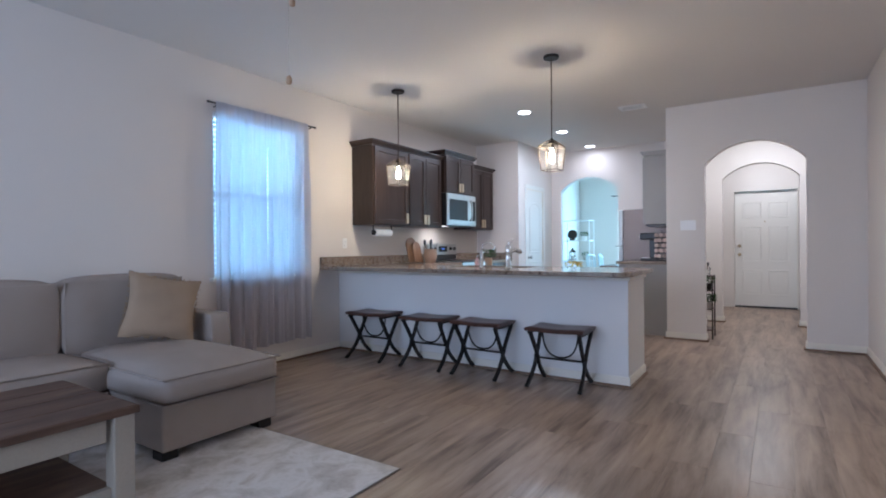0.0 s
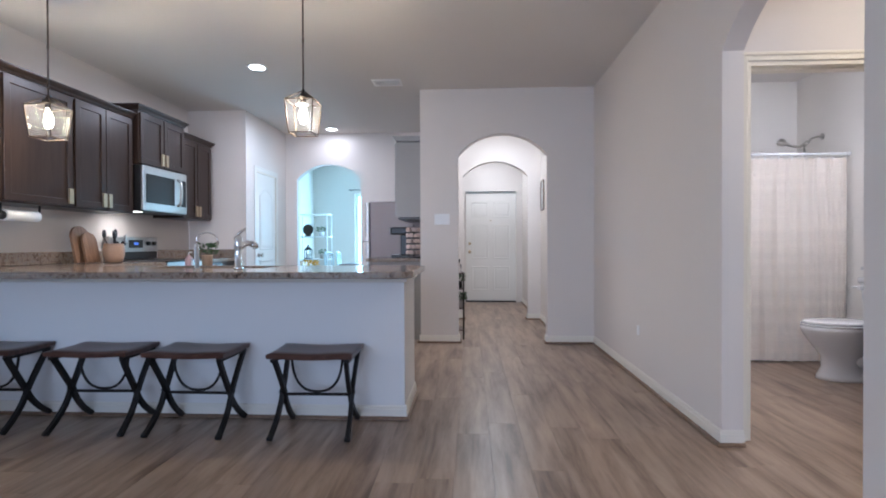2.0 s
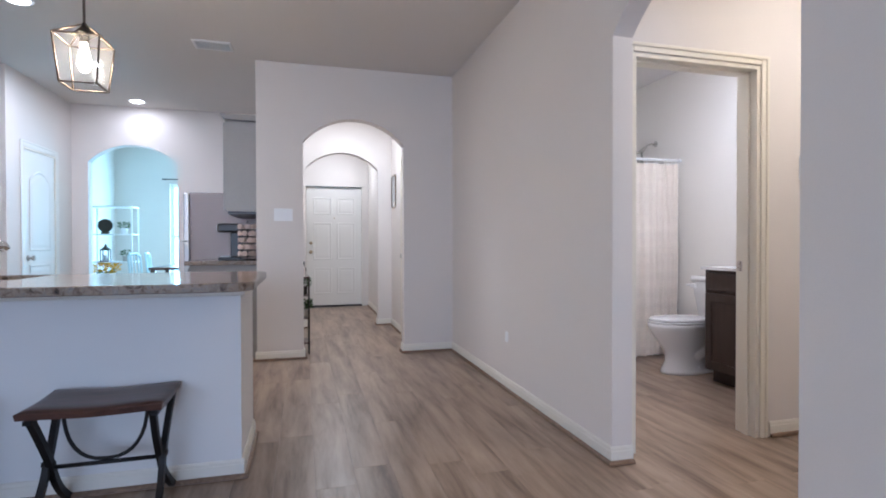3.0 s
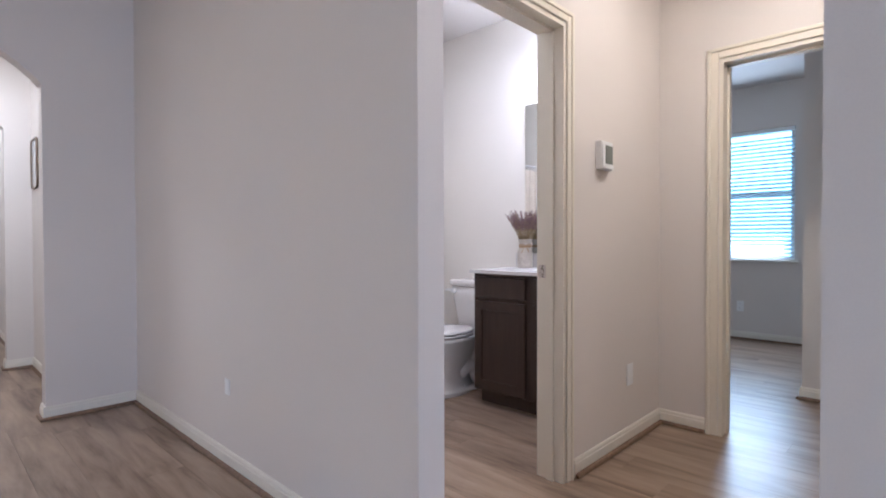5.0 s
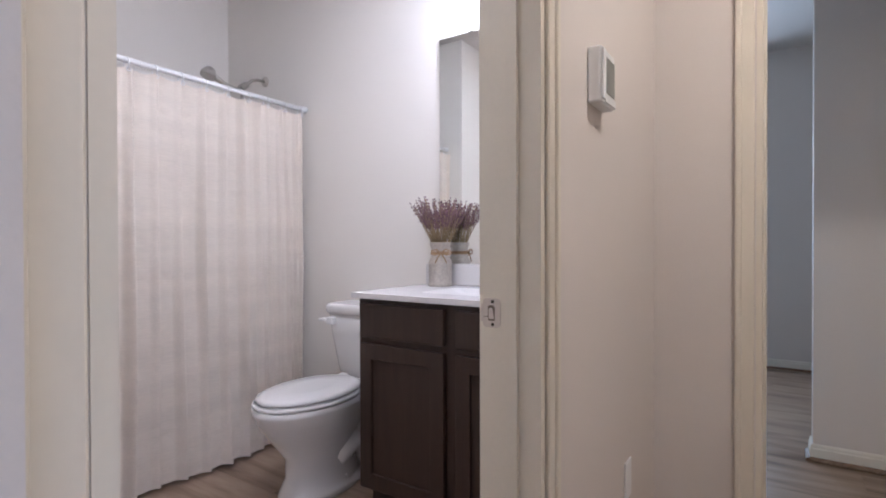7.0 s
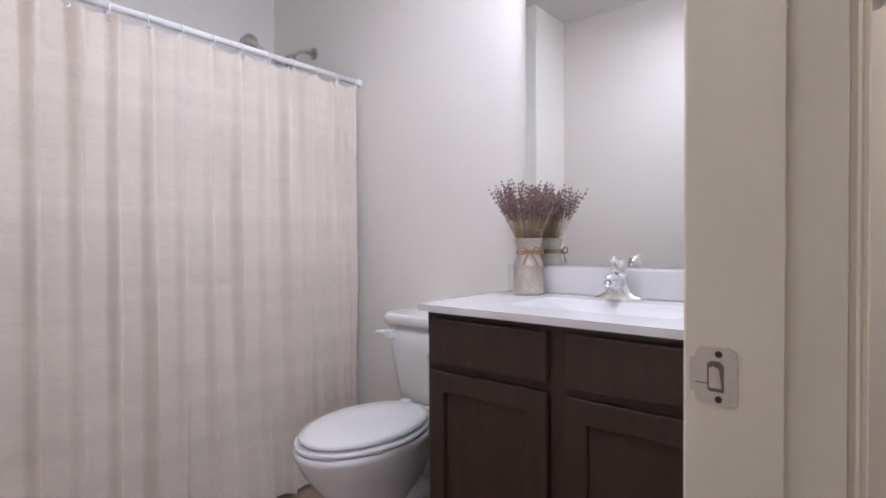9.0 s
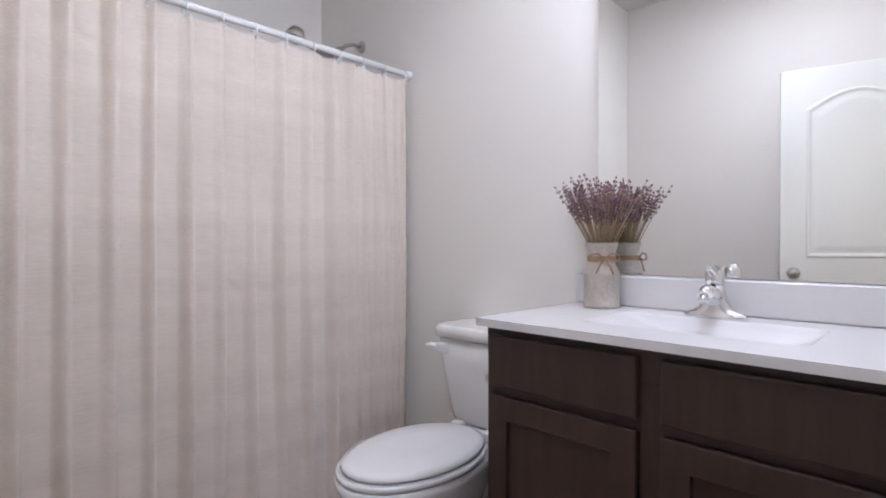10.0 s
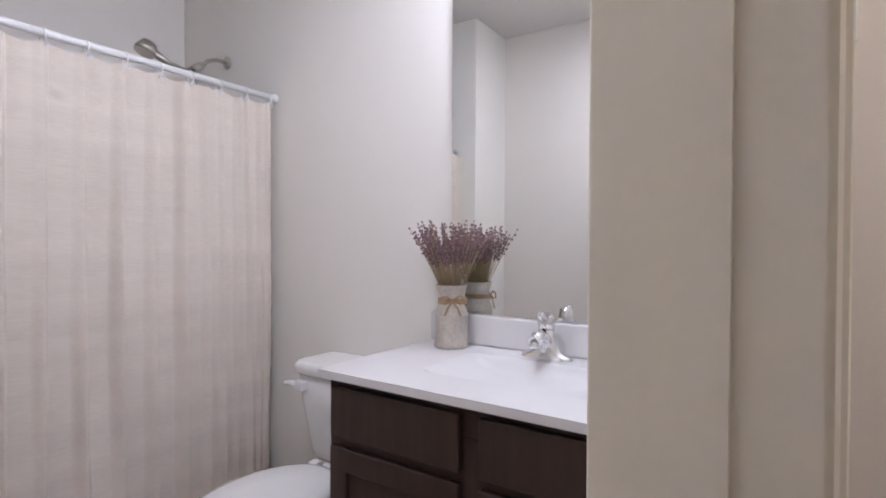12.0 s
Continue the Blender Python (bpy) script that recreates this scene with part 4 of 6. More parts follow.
board((LW + 0.13, 5.82, 0.9105), 0.215, 0.325, "round-topped dark wooden cutting board leaning on the wall", -12)
board((LW + 0.175, 5.855, 0.9105), 0.165, 0.27, "small paler round-topped board leaning on the other", -12)
ck = thing("utensil_crock", "round tan stoneware crock holding dark utensils", "utensil jar", (LW + 0.27, 6.0, 0.9105))
part("jar", lathe(B(), [(0.058, 0), (0.068, 0.006), (0.084, 0.06), (0.088, 0.10), (0.084, 0.145), (0.080, 0.165), (0.083, 0.170), (0.080, 0.172), (0.075, 0.168), (0.078, 0.10), (0.055, 0.012), (0.004, 0.010)], seg=30), CROCK, ck)
for i, (x, y, l, r) in enumerate(((-0.03, -0.035, 0.30, 0.026), (0.02, -0.02, 0.27, 0.020), (-0.01, 0.03, 0.31, 0.024), (0.04, 0.04, 0.24, 0.022), (0.0, 0.0, 0.29, 0.018))):
    ut = thing("cooking_utensil", "dark cooking utensil standing in the crock", "utensil", (LW + 0.27, 6.0, 0.9105), group="utensils in the crock")
    part("handle", tube(B(), [(-x * 0.6, -y * 0.6, 0.0125), (x * 1.6, y * 1.6, l * 0.72)], 0.005, 8), BLACK, ut)
    part("head", lathe(B(), [(0.004, 0), (r * 0.8, 0.02), (r, 0.045), (r * 0.75, 0.075), (0.004, 0.085)], (x * 1.6, y * 1.6, l * 0.72 - 0.004), 14, sx=0.35), BLACK if i != 3 else STEEL, ut)
pt = thing("paper_towel_holder", "roll of white kitchen paper hung under the cabinet", "paper towel")
part("roll", tube(B(), [(UX - 0.07, 4.93, 1.28), (UX - 0.07, 5.21, 1.28)], 0.040, 24), PAPER, pt)
part("end_disc", tube(B(), [(UX - 0.07, 4.916, 1.28), (UX - 0.07, 4.928, 1.28)], 0.032, 20), BLACK, pt)
part("arm", tube(B(), [(UX - 0.07, 4.912, 1.28), (UX - 0.07, 4.912, 1.3645)], 0.008, 8), BLACK, pt)
part("core", tube(B(), [(UX - 0.07, 4.90, 1.28), (UX - 0.07, 5.24, 1.28)], 0.012, 10), BLACK, pt)
part("arm", tube(B(), [(UX - 0.07, 5.235, 1.28), (UX - 0.07, 5.235, 1.3645)], 0.008, 8), BLACK, pt)


def leafy(bm, at, n, r, h, seed, size=0.03):
    """Many small bent leaves round a point."""
    rnd = random.Random(seed)
    for _ in range(n):
        a, e = rnd.uniform(0, 6.28), rnd.uniform(0.1, 1.0)
        c = Vector(at) + Vector((math.cos(a) * r * math.sqrt(e), math.sin(a) * r * math.sqrt(e), h * rnd.uniform(0.1, 1.0)))
        d = Vector((math.cos(a), math.sin(a), rnd.uniform(-0.2, 0.9))).normalized()
        s = d.cross(Vector((0, 0, 1))).normalized() * size * 0.35
        up = s.cross(d).normalized() * size * 0.12
        l = size * rnd.uniform(0.7, 1.3)
        v = [bm.verts.new(p) for p in (c, c + d * l * 0.5 + s + up, c + d * l, c + d * l * 0.5 - s + up, c + d * l * 0.5 - up)]
        bm.faces.new((v[0], v[1], v[4]))
        bm.faces.new((v[1], v[2], v[4]))
        bm.faces.new((v[2], v[3], v[4]))
        bm.faces.new((v[3], v[0], v[4]))
    return bm


def pot_plant(at, label, r=0.045, n=90, seed=2, pot=None):
    p = thing("potted_plant", label, "plant", at)
    part("pot", lathe(B(), [(r * 0.75, 0), (r, 0.005), (r * 1.08, 0.075), (r * 1.08, 0.08), (r * 0.95, 0.08), (r * 0.9, 0.06)], seg=20), pot or WHITEP, p)
    part("leaves", leafy(B(), (0, 0, 0.075), n, r * 1.7, 0.085, seed), LEAF, p)
    return p


pot_plant((-2.33, 5.235, 0.9105), "small green plant in a pale pot by the sink", 0.036, 110, 4, BLONDE)
soap = thing("soap_bottle", "clear pink soap bottle with a pump", "soap bottle", (-2.47, 5.235, 0.9105))
part("bottle", lathe(B(), [(0.024, 0), (0.026, 0.004), (0.026, 0.06), (0.010, 0.074), (0.010, 0.082)], seg=18), mat("pink_soap", (0.62, 0.40, 0.38), 0.2, 0, 0.05), soap)
part("pump", tube(B(), [(0, 0, 0.082), (0, 0, 0.10), (0.025, 0, 0.102)], 0.004, 8), WHITEP, soap)

# ---- kitchen along the hall wall ----
KX = -0.912
gc = thing("coffee_cabinet", "grey base cabinet of the coffee corner", "kitchen cabinet")
part("body", box(B(), -1.50, KX, 7.20, 8.04, 0.09, 0.872, 0.002), GREYC, gc)
part("toe_kick", box(B(), -1.44, KX, 7.20, 8.04, 0, 0.09), GREYC, gc)
cabinet_door(gc, "x", -1.50, -1, 7.22, 7.62, 0.12, 0.85, GREYC)
cabinet_door(gc, "x", -1.50, -1, 7.63, 8.02, 0.12, 0.85, GREYC)
ct = thing("coffee_worktop", "brown granite worktop of the coffee corner", "countertop")
part("stone", slab(B(), [(-1.54, 7.18), (KX, 7.18), (KX, 8.06), (-1.54, 8.06)], 0.873, 0.910, 0.005), GRANITE, ct)
gu = thing("wall_cabinet", "grey wall cabinet over the coffee corner", "kitchen cabinet")
part("body", box(B(), -1.19, KX, 7.18, 8.06, 1.37, 2.205, 0.002), GREYC, gu)
part("crown", prism(B(), [(KX, 2.206), (-1.19, 2.206), (-1.225, 2.25), (-1.225, 2.262), (KX, 2.262)], "y", 7.15, 8.06), GREYC, gu)
cabinet_door(gu, "x", -1.19, -1, 7.20, 7.61, 1.39, 2.19, GREYC)
cabinet_door(gu, "x", -1.19, -1, 7.63, 8.04, 1.39, 2.19, GREYC)
part("light_rail", box(B(), -1.17, KX, 7.19, 8.05, 1.345, 1.3695), BLACK, gu)
fr = thing("refrigerator", "tall stainless refrigerator with grey side panel", "refrigerator")
part("body", box(B(), -1.67, KX, 8.10, 9.0, 0.01, 1.62, 0.008, 2), FRIDGE, fr)
for a, b in ((8.105, 8.545), (8.555, 8.995)):
    part("door", box(B(), -1.735, -1.675, a, b, 0.62, 1.615, 0.012, 2), STEEL, fr)
part("freezer_drawer", box(B(), -1.735, -1.675, 8.105, 8.995, 0.05, 0.61, 0.012, 2), STEEL, fr)
for y in (8.50, 8.60):
    part("handle", tube(B(), [(-1.735, y, 0.74), (-1.785, y, 0.76), (-1.79, y, 1.1), (-1.785, y, 1.50), (-1.735, y, 1.52)], 0.011, 10), STEEL, fr)
part("handle", tube(B(), [(-1.735, 8.2, 0.56), (-1.785, 8.22, 0.56), (-1.785, 8.88, 0.56), (-1.735, 8.9, 0.56)], 0.011, 10), STEEL, fr)
part("magnet_hook", tube(B(), [(-1.69, 8.1, 1.10), (-1.69, 8.06, 1.10), (-1.77, 8.06, 1.10)], 0.008, 8), NICKEL, fr, "small metal hook")
cm = thing("coffee_maker", "black pod coffee maker on the granite worktop", "coffee maker", (-1.18, 7.50, 0.9105))
part("base", box(B(), -0.11, 0.10, -0.09, 0.09, 0, 0.03, 0.008, 2), BLACK, cm)
part("column", box(B(), 0.0, 0.10, -0.085, 0.085, 0.0305, 0.27, 0.012, 2), BLACK, cm)
part("head", box(B(), -0.12, 0.0995, -0.09, 0.09, 0.2705, 0.355, 0.02, 3), BLACK, cm)
part("front_plate", box(B(), -0.128, -0.1205, -0.06, 0.06, 0.285, 0.34, 0.003), STEEL, cm, "steel front plate")
part("drip_tray", box(B(), -0.10, -0.005, -0.07, 0.07, 0.0305, 0.04, 0.003), STEEL, cm)
pc = thing("pod_carousel", "revolving rack stacked with cream coffee pods", "pod rack", (-1.02, 7.36, 0.9105))
part("foot", lathe(B(), [(0.085, 0), (0.085, 0.01), (0.01, 0.015)]), BLACK, pc)
part("post", tube(B(), [(0, 0, 0.01), (0, 0, 0.38)], 0.006, 8), BLACK, pc)
POD = mesh_of("pod", tube(B(), [(0.035, 0, 0), (0.085, 0, 0.005)], [0.018, 0.024], 12), PODS)
for j in range(5):
    for i in range(7):
        a = 6.283 * i / 7 + 0.3 * j
        o = new("pod", POD)
        o.parent = pc
        o.matrix_local = pose(0, 0, 0.06 + 0.065 * j, 0, 0, math.degrees(a))
bm = B()
for j in range(5):
    tube(bm, [(0.062 * math.cos(6.283 * i / 20), 0.062 * math.sin(6.283 * i / 20), 0.033 + 0.065 * j) for i in range(21)], 0.003, 6)
part("rings", bm, BLACK, pc)

# ---- pendants, cans, vents ----
def pendant(x, y):
    p = thing("pendant_light", "bronze lantern pendant with clear glass, lit", "pendant lamp", (x, y, 0), group="lanterns over the bar")
    part("canopy", lathe(B(), [(0.062, H - 0.022), (0.066, H - 0.016), (0.066, H - 0.0005)], seg=28), BRONZE, p)
    part("rod", tube(B(), [(0, 0, 2.02), (0, 0, H - 0.02)], 0.0055, 10), RODB, p)
    part("coupling", tube(B(), [(0, 0, 2.33), (0, 0, 2.35)], 0.008, 10), RODB, p)
    part("roof_cap", lathe(B(), [(0.052, 1.978), (0.050, 1.984), (0.014, 2.016), (0.010, 2.03)], seg=4), BRONZE, p)
    t, b, z1, z0, zt = 0.088, 0.070, 1.955, 1.755, 2.02
    tw = [(-t, -t), (t, -t), (t, t), (-t, t)]
    bw = [(-b, -b), (b, -b), (b, b), (-b, b)]
    for i in range(4):
        (x0, y0), (x1, y1) = tw[i], tw[(i + 1) % 4]
        (u0, v0), (u1, v1) = bw[i], bw[(i + 1) % 4]
        part("top_bar", tube(B(), [(x0, y0, z1), (x1, y1, z1)], 0.0042, 4), LANTERN, p)
        part("bottom_bar", tube(B(), [(u0, v0, z0), (u1, v1, z0)], 0.0042, 4), LANTERN, p)
        part("upright", tube(B(), [(x0, y0, z1), (u0, v0, z0)], 0.0042, 4), LANTERN, p)
        part("roof_bar", tube(B(), [(x0, y0, z1), (x0 * 0.12, y0 * 0.12, zt)], 0.004, 4), LANTERN, p)
        bm = B()
        vs = [bm.verts.new(q) for q in ((x0 * .985, y0 * .985, z1), (x1 * .985, y1 * .985, z1), (u1 * .985, v1 * .985, z0), (u0 * .985, v0 * .985, z0))]
        bm.faces.new(vs)
        bmesh.ops.solidify(bm, geom=bm.faces[:], thickness=0.002)
        g = part("glass_pane", bm, SHADEG, p, "clear glass pane")
        g.visible_shadow = False
    part("socket", lathe(B(), [(0.016, 1.945), (0.018, 1.95), (0.018, 2.0), (0.010, 2.02)], seg=16), BRONZE, p)
    g = part("bulb", lathe(B(), [(0.004, 1.815), (0.018, 1.825), (0.027, 1.85), (0.025, 1.885), (0.014, 1.925), (0.013, 1.945)], seg=18), BULB, p, "glowing filament bulb")
    g.visible_shadow = False
    bulb_lamp("pendant_bulb", (x, y, 1.87), 0.022, 19, (1.0, 0.80, 0.52))


pendant(-3.085, 4.69)
pendant(-1.414, 4.68)


def can_light(x, y, watts, color=SOFT, size=0.14):
    c = thing("recessed_light", "round white recessed ceiling light, lit", "ceiling light", (x, y, H), group="recessed ceiling lights")
    bm = B()
    tube(bm, [(0, 0, -0.006), (0, 0, -0.0005)], [0.088, 0.092], 32)
    part("trim_ring", bm, WHITEP, c)
    part("lens", tube(B(), [(0, 0, -0.0085), (0, 0, -0.0062)], 0.068, 28), CAN, c)
    d = bpy.data.lights.new("can_lamp", "AREA")
    d.shape, d.size, d.energy, d.color = "DISK", size, watts, color
    d.spread = radians(178)
    ob = new("can_lamp", d)
    ob.matrix_world = look((x, y, H - 0.012), (x, y, 0))


for y, w in ((6.23, 19), (7.52, 17), (8.80, 3.5)):
    can_light(-2.36, y, w)
can_light(0.0, 7.95, 19, (1.0, 0.99, 0.93))
can_light(-0.02, 10.2, 14, (1.0, 0.99, 0.93))
# out of view, added to warm and brighten the vestibule walls
can_light(2.1, 3.50, 17, (1.0, 0.87, 0.68), 0.3)
area_lamp("task_light", look((UX - 0.065, 6.35, 1.384), (UX - 0.065, 6.35, 0)), 0.03, 0.07, 2.4, (1.0, 0.90, 0.76))

vent = thing("ceiling_vent", "white slatted ceiling air vent", "air vent", (-1.22, 6.75, H))
for a, b, c, d in ((-0.15, 0.15, -0.10, -0.08), (-0.15, 0.15, 0.08, 0.10), (-0.15, -0.13, -0.08, 0.08), (0.13, 0.15, -0.08, 0.08)):
    part("frame", box(B(), a, b, c, d, -0.012, -0.0005, 0.003), WHITEP, vent)
part("backing", box(B(), -0.13, 0.13, -0.08, 0.08, -0.003, -0.0005), mat("vent_shadow", (0.12, 0.115, 0.12), 0.9), vent)
me = mesh_of("slat", box(B(), -0.13, 0.13, -0.006, 0.006, -0.001, 0.001), WHITEP)
for i in range(11):
    o = new("slat", me)
    o.parent = vent
    o.matrix_local = pose(0, -0.07 + 0.014 * i, -0.008, 35, 0, 0)

# ---- bar stools ----


def saddle(bm, w, d, z, t, dip):
    """A saddle seat: dipped along its width, rolled at its edges."""
    nx, ny = 22, 8
    top, bot = [], []
    for j in range(ny + 1):
        v = -1 + 2 * j / ny
        rt, rb = [], []
        for i in range(nx + 1):
            u = -1 + 2 * i / nx
            sag = dip * (math.cos(u * math.pi) * 0.5 + 0.5) + 0.006 * math.cos(v * math.pi / 2)
            edge = 0.010 * max(abs(v) ** 12, abs(u) ** 16)
            rt.append(bm.verts.new((u * w / 2, v * d / 2, z - sag - edge)))
            rb.append(bm.verts.new((u * w / 2 * 0.985, v * d / 2 * 0.97, z - t - sag * 0.8)))
        top.append(rt)
        bot.append(rb)
    for g, flip in ((top, False), (bot, True)):
        for a, b in zip(g, g[1:]):
            for i in range(nx):
                q = (a[i], a[i + 1], b[i + 1], b[i])
                f = bm.faces.new(q[::-1] if flip else q)
                f.smooth = True
    rim = [*top[0], *[r[-1] for r in top[1:]], *top[-1][-2::-1], *[r[0] for r in top[-2:0:-1]]]
    rib = [*bot[0], *[r[-1] for r in bot[1:]], *bot[-1][-2::-1], *[r[0] for r in bot[-2:0:-1]]]
    n = len(rim)
    for i in range(n):
        bm.faces.new((rim[i], rib[i], rib[(i + 1) % n], rim[(i + 1) % n]))
    return bm


def flat_bar(bm, pts, w, t, side):
    """A flat bar along points; w wide across the unit vector side and t thick."""
    pts = [Vector(p) for p in pts]
    s = Vector(side)
    rings = []
    for i, p in enumerate(pts):
        d = (pts[min(i + 1, len(pts) - 1)] - pts[max(i - 1, 0)]).normalized()
        o = d.cross(s).normalized()
        rings.append([bm.verts.new(p + a * w / 2 * s + b * t / 2 * o) for a, b in ((-1, -1), (1, -1), (1, 1), (-1, 1))])
    for a, b in zip(rings, rings[1:]):
        for i in range(4):
            bm.faces.new((a[i], a[(i + 1) % 4], b[(i + 1) % 4], b[i]))
    bm.faces.new(rings[0][::-1])
    bm.faces.new(rings[-1])
    return bm


def stool(x, y):
    s = thing("bar_stool", "dark wooden saddle stool on crossed iron legs, tucked at the bar", "stool", (x, y, 0), group="stools along the bar")
    part("seat", saddle(B(), 0.475, 0.335, 0.475, 0.034, 0.008), STOOLW, s, "worn reddish-brown saddle seat")
    for sx in (-1, 1):
        for sy in (-1, 1):
            pts = []
            for i in range(17):
                v = i / 16
                z = 0.436 - 0.424 * v
                yy = 0.14 - 0.265 * v
                if v > 0.55:
                    yy = 0.14 - 0.265 * 0.55 - 0.105 * ((v - 0.55) / 0.45) ** 2 - 0.065 * (v - 0.55) / 0.45
                pts.append((sx * (0.205 + sy * 0.0065 - 0.010 * math.sin(v * 3.14)), sy * yy, z))
            part("leg", flat_bar(B(), pts, 0.023, 0.027, (1, 0, 0)), IRON, s)
            fx, fy, fz = pts[-1]
            part("foot_scroll", tube(B(), [(fx - 0.014, fy, 0.0135), (fx + 0.014, fy, 0.0135)], 0.0132, 12), IRON, s)
        part("seat_rail", box(B(), sx * 0.205 - 0.012, sx * 0.205 + 0.012, -0.15, 0.15, 0.418, 0.434), IRON, s)
        part("pivot", tube(B(), [(sx * 0.175, 0, 0.218), (sx * 0.218, 0, 0.218)], 0.012, 10), IRON, s)
    part("stretcher", tube(B(), [(-0.20, 0, 0.205), (0.20, 0, 0.205)], 0.0085, 10), IRON, s)
    arc = [(-0.150, 0.0, 0.438)] + [(-0.145 * abs(math.cos(a)) ** 0.8 * math.copysign(1, math.cos(a)), 0, 0.42 - 0.20 * math.sin(a) ** 0.9) for a in (math.pi * i / 16 for i in range(1, 16))] + [(0.150, 0, 0.438)]
    part("hanging_arc", tube(B(), arc, 0.0075, 8), IRON, s, "thin curved iron arc")
    return s


s0 = stool(-3.21, 4.43)
for x, y, r in ((-2.535, 4.43, 1.5), (-1.96, 4.42, -1), (-1.255, 4.415, 1)):
    copy_thing(s0, pose(x, y, 0, 0, 0, r))

# ---- sofa, table, rug ----


def cushion(bm, x0, x1, y0, y1, z0, z1, crown=0.02, r=0.03, nx=14, ny=14):
    """A soft box: a rounded body with bulging top and front."""
    def f(u):
        return 1 - abs(u) ** 4
    nz = 6
    grid = {}
    for i in range(nx + 1):
        for j in range(ny + 1):
            for k in range(nz + 1):
                if i in (0, nx) or j in (0, ny) or k in (0, nz):
                    u, v, w = -1 + 2 * i / nx, -1 + 2 * j / ny, -1 + 2 * k / nz
                    p = Vector((x0 + (x1 - x0) * (u + 1) / 2, y0 + (y1 - y0) * (v + 1) / 2, z0 + (z1 - z0) * (w + 1) / 2))
                    if k == nz:
                        p.z += crown * f(u) * f(v)
                    if i == nx:
                        p.x += crown * 0.5 * f(v) * f(w)
                    if i == 0:
                        p.x -= crown * 0.3 * f(v) * f(w)
                    if j == 0:
                        p.y -= crown * 0.4 * f(u) * f(w)
                    if j == ny:
                        p.y += crown * 0.4 * f(u) * f(w)
                    c = [abs(u) > 0.999, abs(v) > 0.999, abs(w) > 0.999]
                    if sum(c) >= 2:
                        for ax, q in enumerate((u, v, w)):
                            if c[ax]:
                                p[ax] -= math.copysign(r * (0.3 if sum(c) == 2 else 0.42), q)
                    grid[i, j, k] = bm.verts.new(p)
    def quad(a, b, c, d):
        bm.faces.new((grid[a], grid[b], grid[c], grid[d])).smooth = True
    for i in range(nx):
        for j in range(ny):
            for k in (0, nz):
                quad((i, j, k), (i + 1, j, k), (i + 1, j + 1, k), (i, j + 1, k))
    for i in range(nx):
        for k in range(nz):
            for j in (0, ny):
                quad((i, j, k), (i + 1, j, k), (i + 1, j, k + 1), (i, j, k + 1))
    for j in range(ny):
        for k in range(nz):
            for i in (0, nx):
                quad((i, j, k), (i, j + 1, k), (i, j + 1, k + 1), (i, j, k + 1))
    return bm


def piping(pts, r=0.006):
    return tube(B(), pts + [pts[0]], r, 6, False)


sofa = thing("sofa", "grey linen sectional sofa with chaise and piped cushions", "sofa")
part("base", box(B(), -3.80, -2.98, -0.7, 1.90, 0.06, 0.299, 0.012, 2), SOFAF, sofa)
part("chaise_base", box(B(), -3.80, -2.445, 1.905, 2.615, 0.055, 0.299, 0.012, 2), SOFAF, sofa)
part("arm", cushion(B(), -3.80, -3.16, 2.62, 2.79, 0.06, 0.645, 0.012, 0.03), SOFAF, sofa)
part("arm", cushion(B(), -3.80, -2.96, -0.90, -0.705, 0.06, 0.645, 0.012, 0.03), SOFAF, sofa)
part("back", box(B(), -3.83, -3.66, -0.70, 2.62, 0.06, 0.84, 0.02, 2), SOFAF, sofa)
c = part("seat_cushion", cushion(B(), -3.64, -2.97, 0.60, 1.895, 0.300, 0.468, 0.034), SOFAF, sofa)
part("piping", piping([(-2.975, 0.61, 0.465), (-2.975, 1.885, 0.465), (-3.6, 1.888, 0.465), (-3.6, 0.61, 0.465)]), SOFAF, c)
c = part("seat_cushion", cushion(B(), -3.64, -2.97, -0.69, 0.59, 0.300, 0.458, 0.032), SOFAF, sofa)
c = part("chaise_cushion", cushion(B(), -3.64, -2.425, 1.90, 2.62, 0.300, 0.440, 0.060), SOFAF, sofa)
for z in (0.437, 0.302):
    part("piping", piping([(-2.418, 1.897, z), (-2.418, 2.625, z), (-3.6, 2.62, z), (-3.6, 1.90, z)], 0.0055), SOFAF, c)
for y0, y1 in ((-0.68, 0.58), (0.60, 1.83), (1.85, 2.61)):
    o = part("back_cushion", cushion(B(), -3.66, -3.46, y0, y1, 0.445, 0.91, 0.035, 0.04), SOFAF, sofa)
    part("piping", piping([(-3.475, y0 + 0.012, 0.47), (-3.475, y1 - 0.012, 0.47), (-3.475, y1 - 0.012, 0.905), (-3.475, y0 + 0.012, 0.905)], 0.005), SOFAF, o)
for x, y in ((-2.51, 1.955), (-2.51, 2.545), (-3.72, 2.70), (-3.72, -0.6), (-3.05, -0.6)):
    part("foot", box(B(), x - 0.05, x + 0.05, y - 0.045, y + 0.045, 0, 0.056, 0.005), BLACK, sofa, "dark wooden block foot")


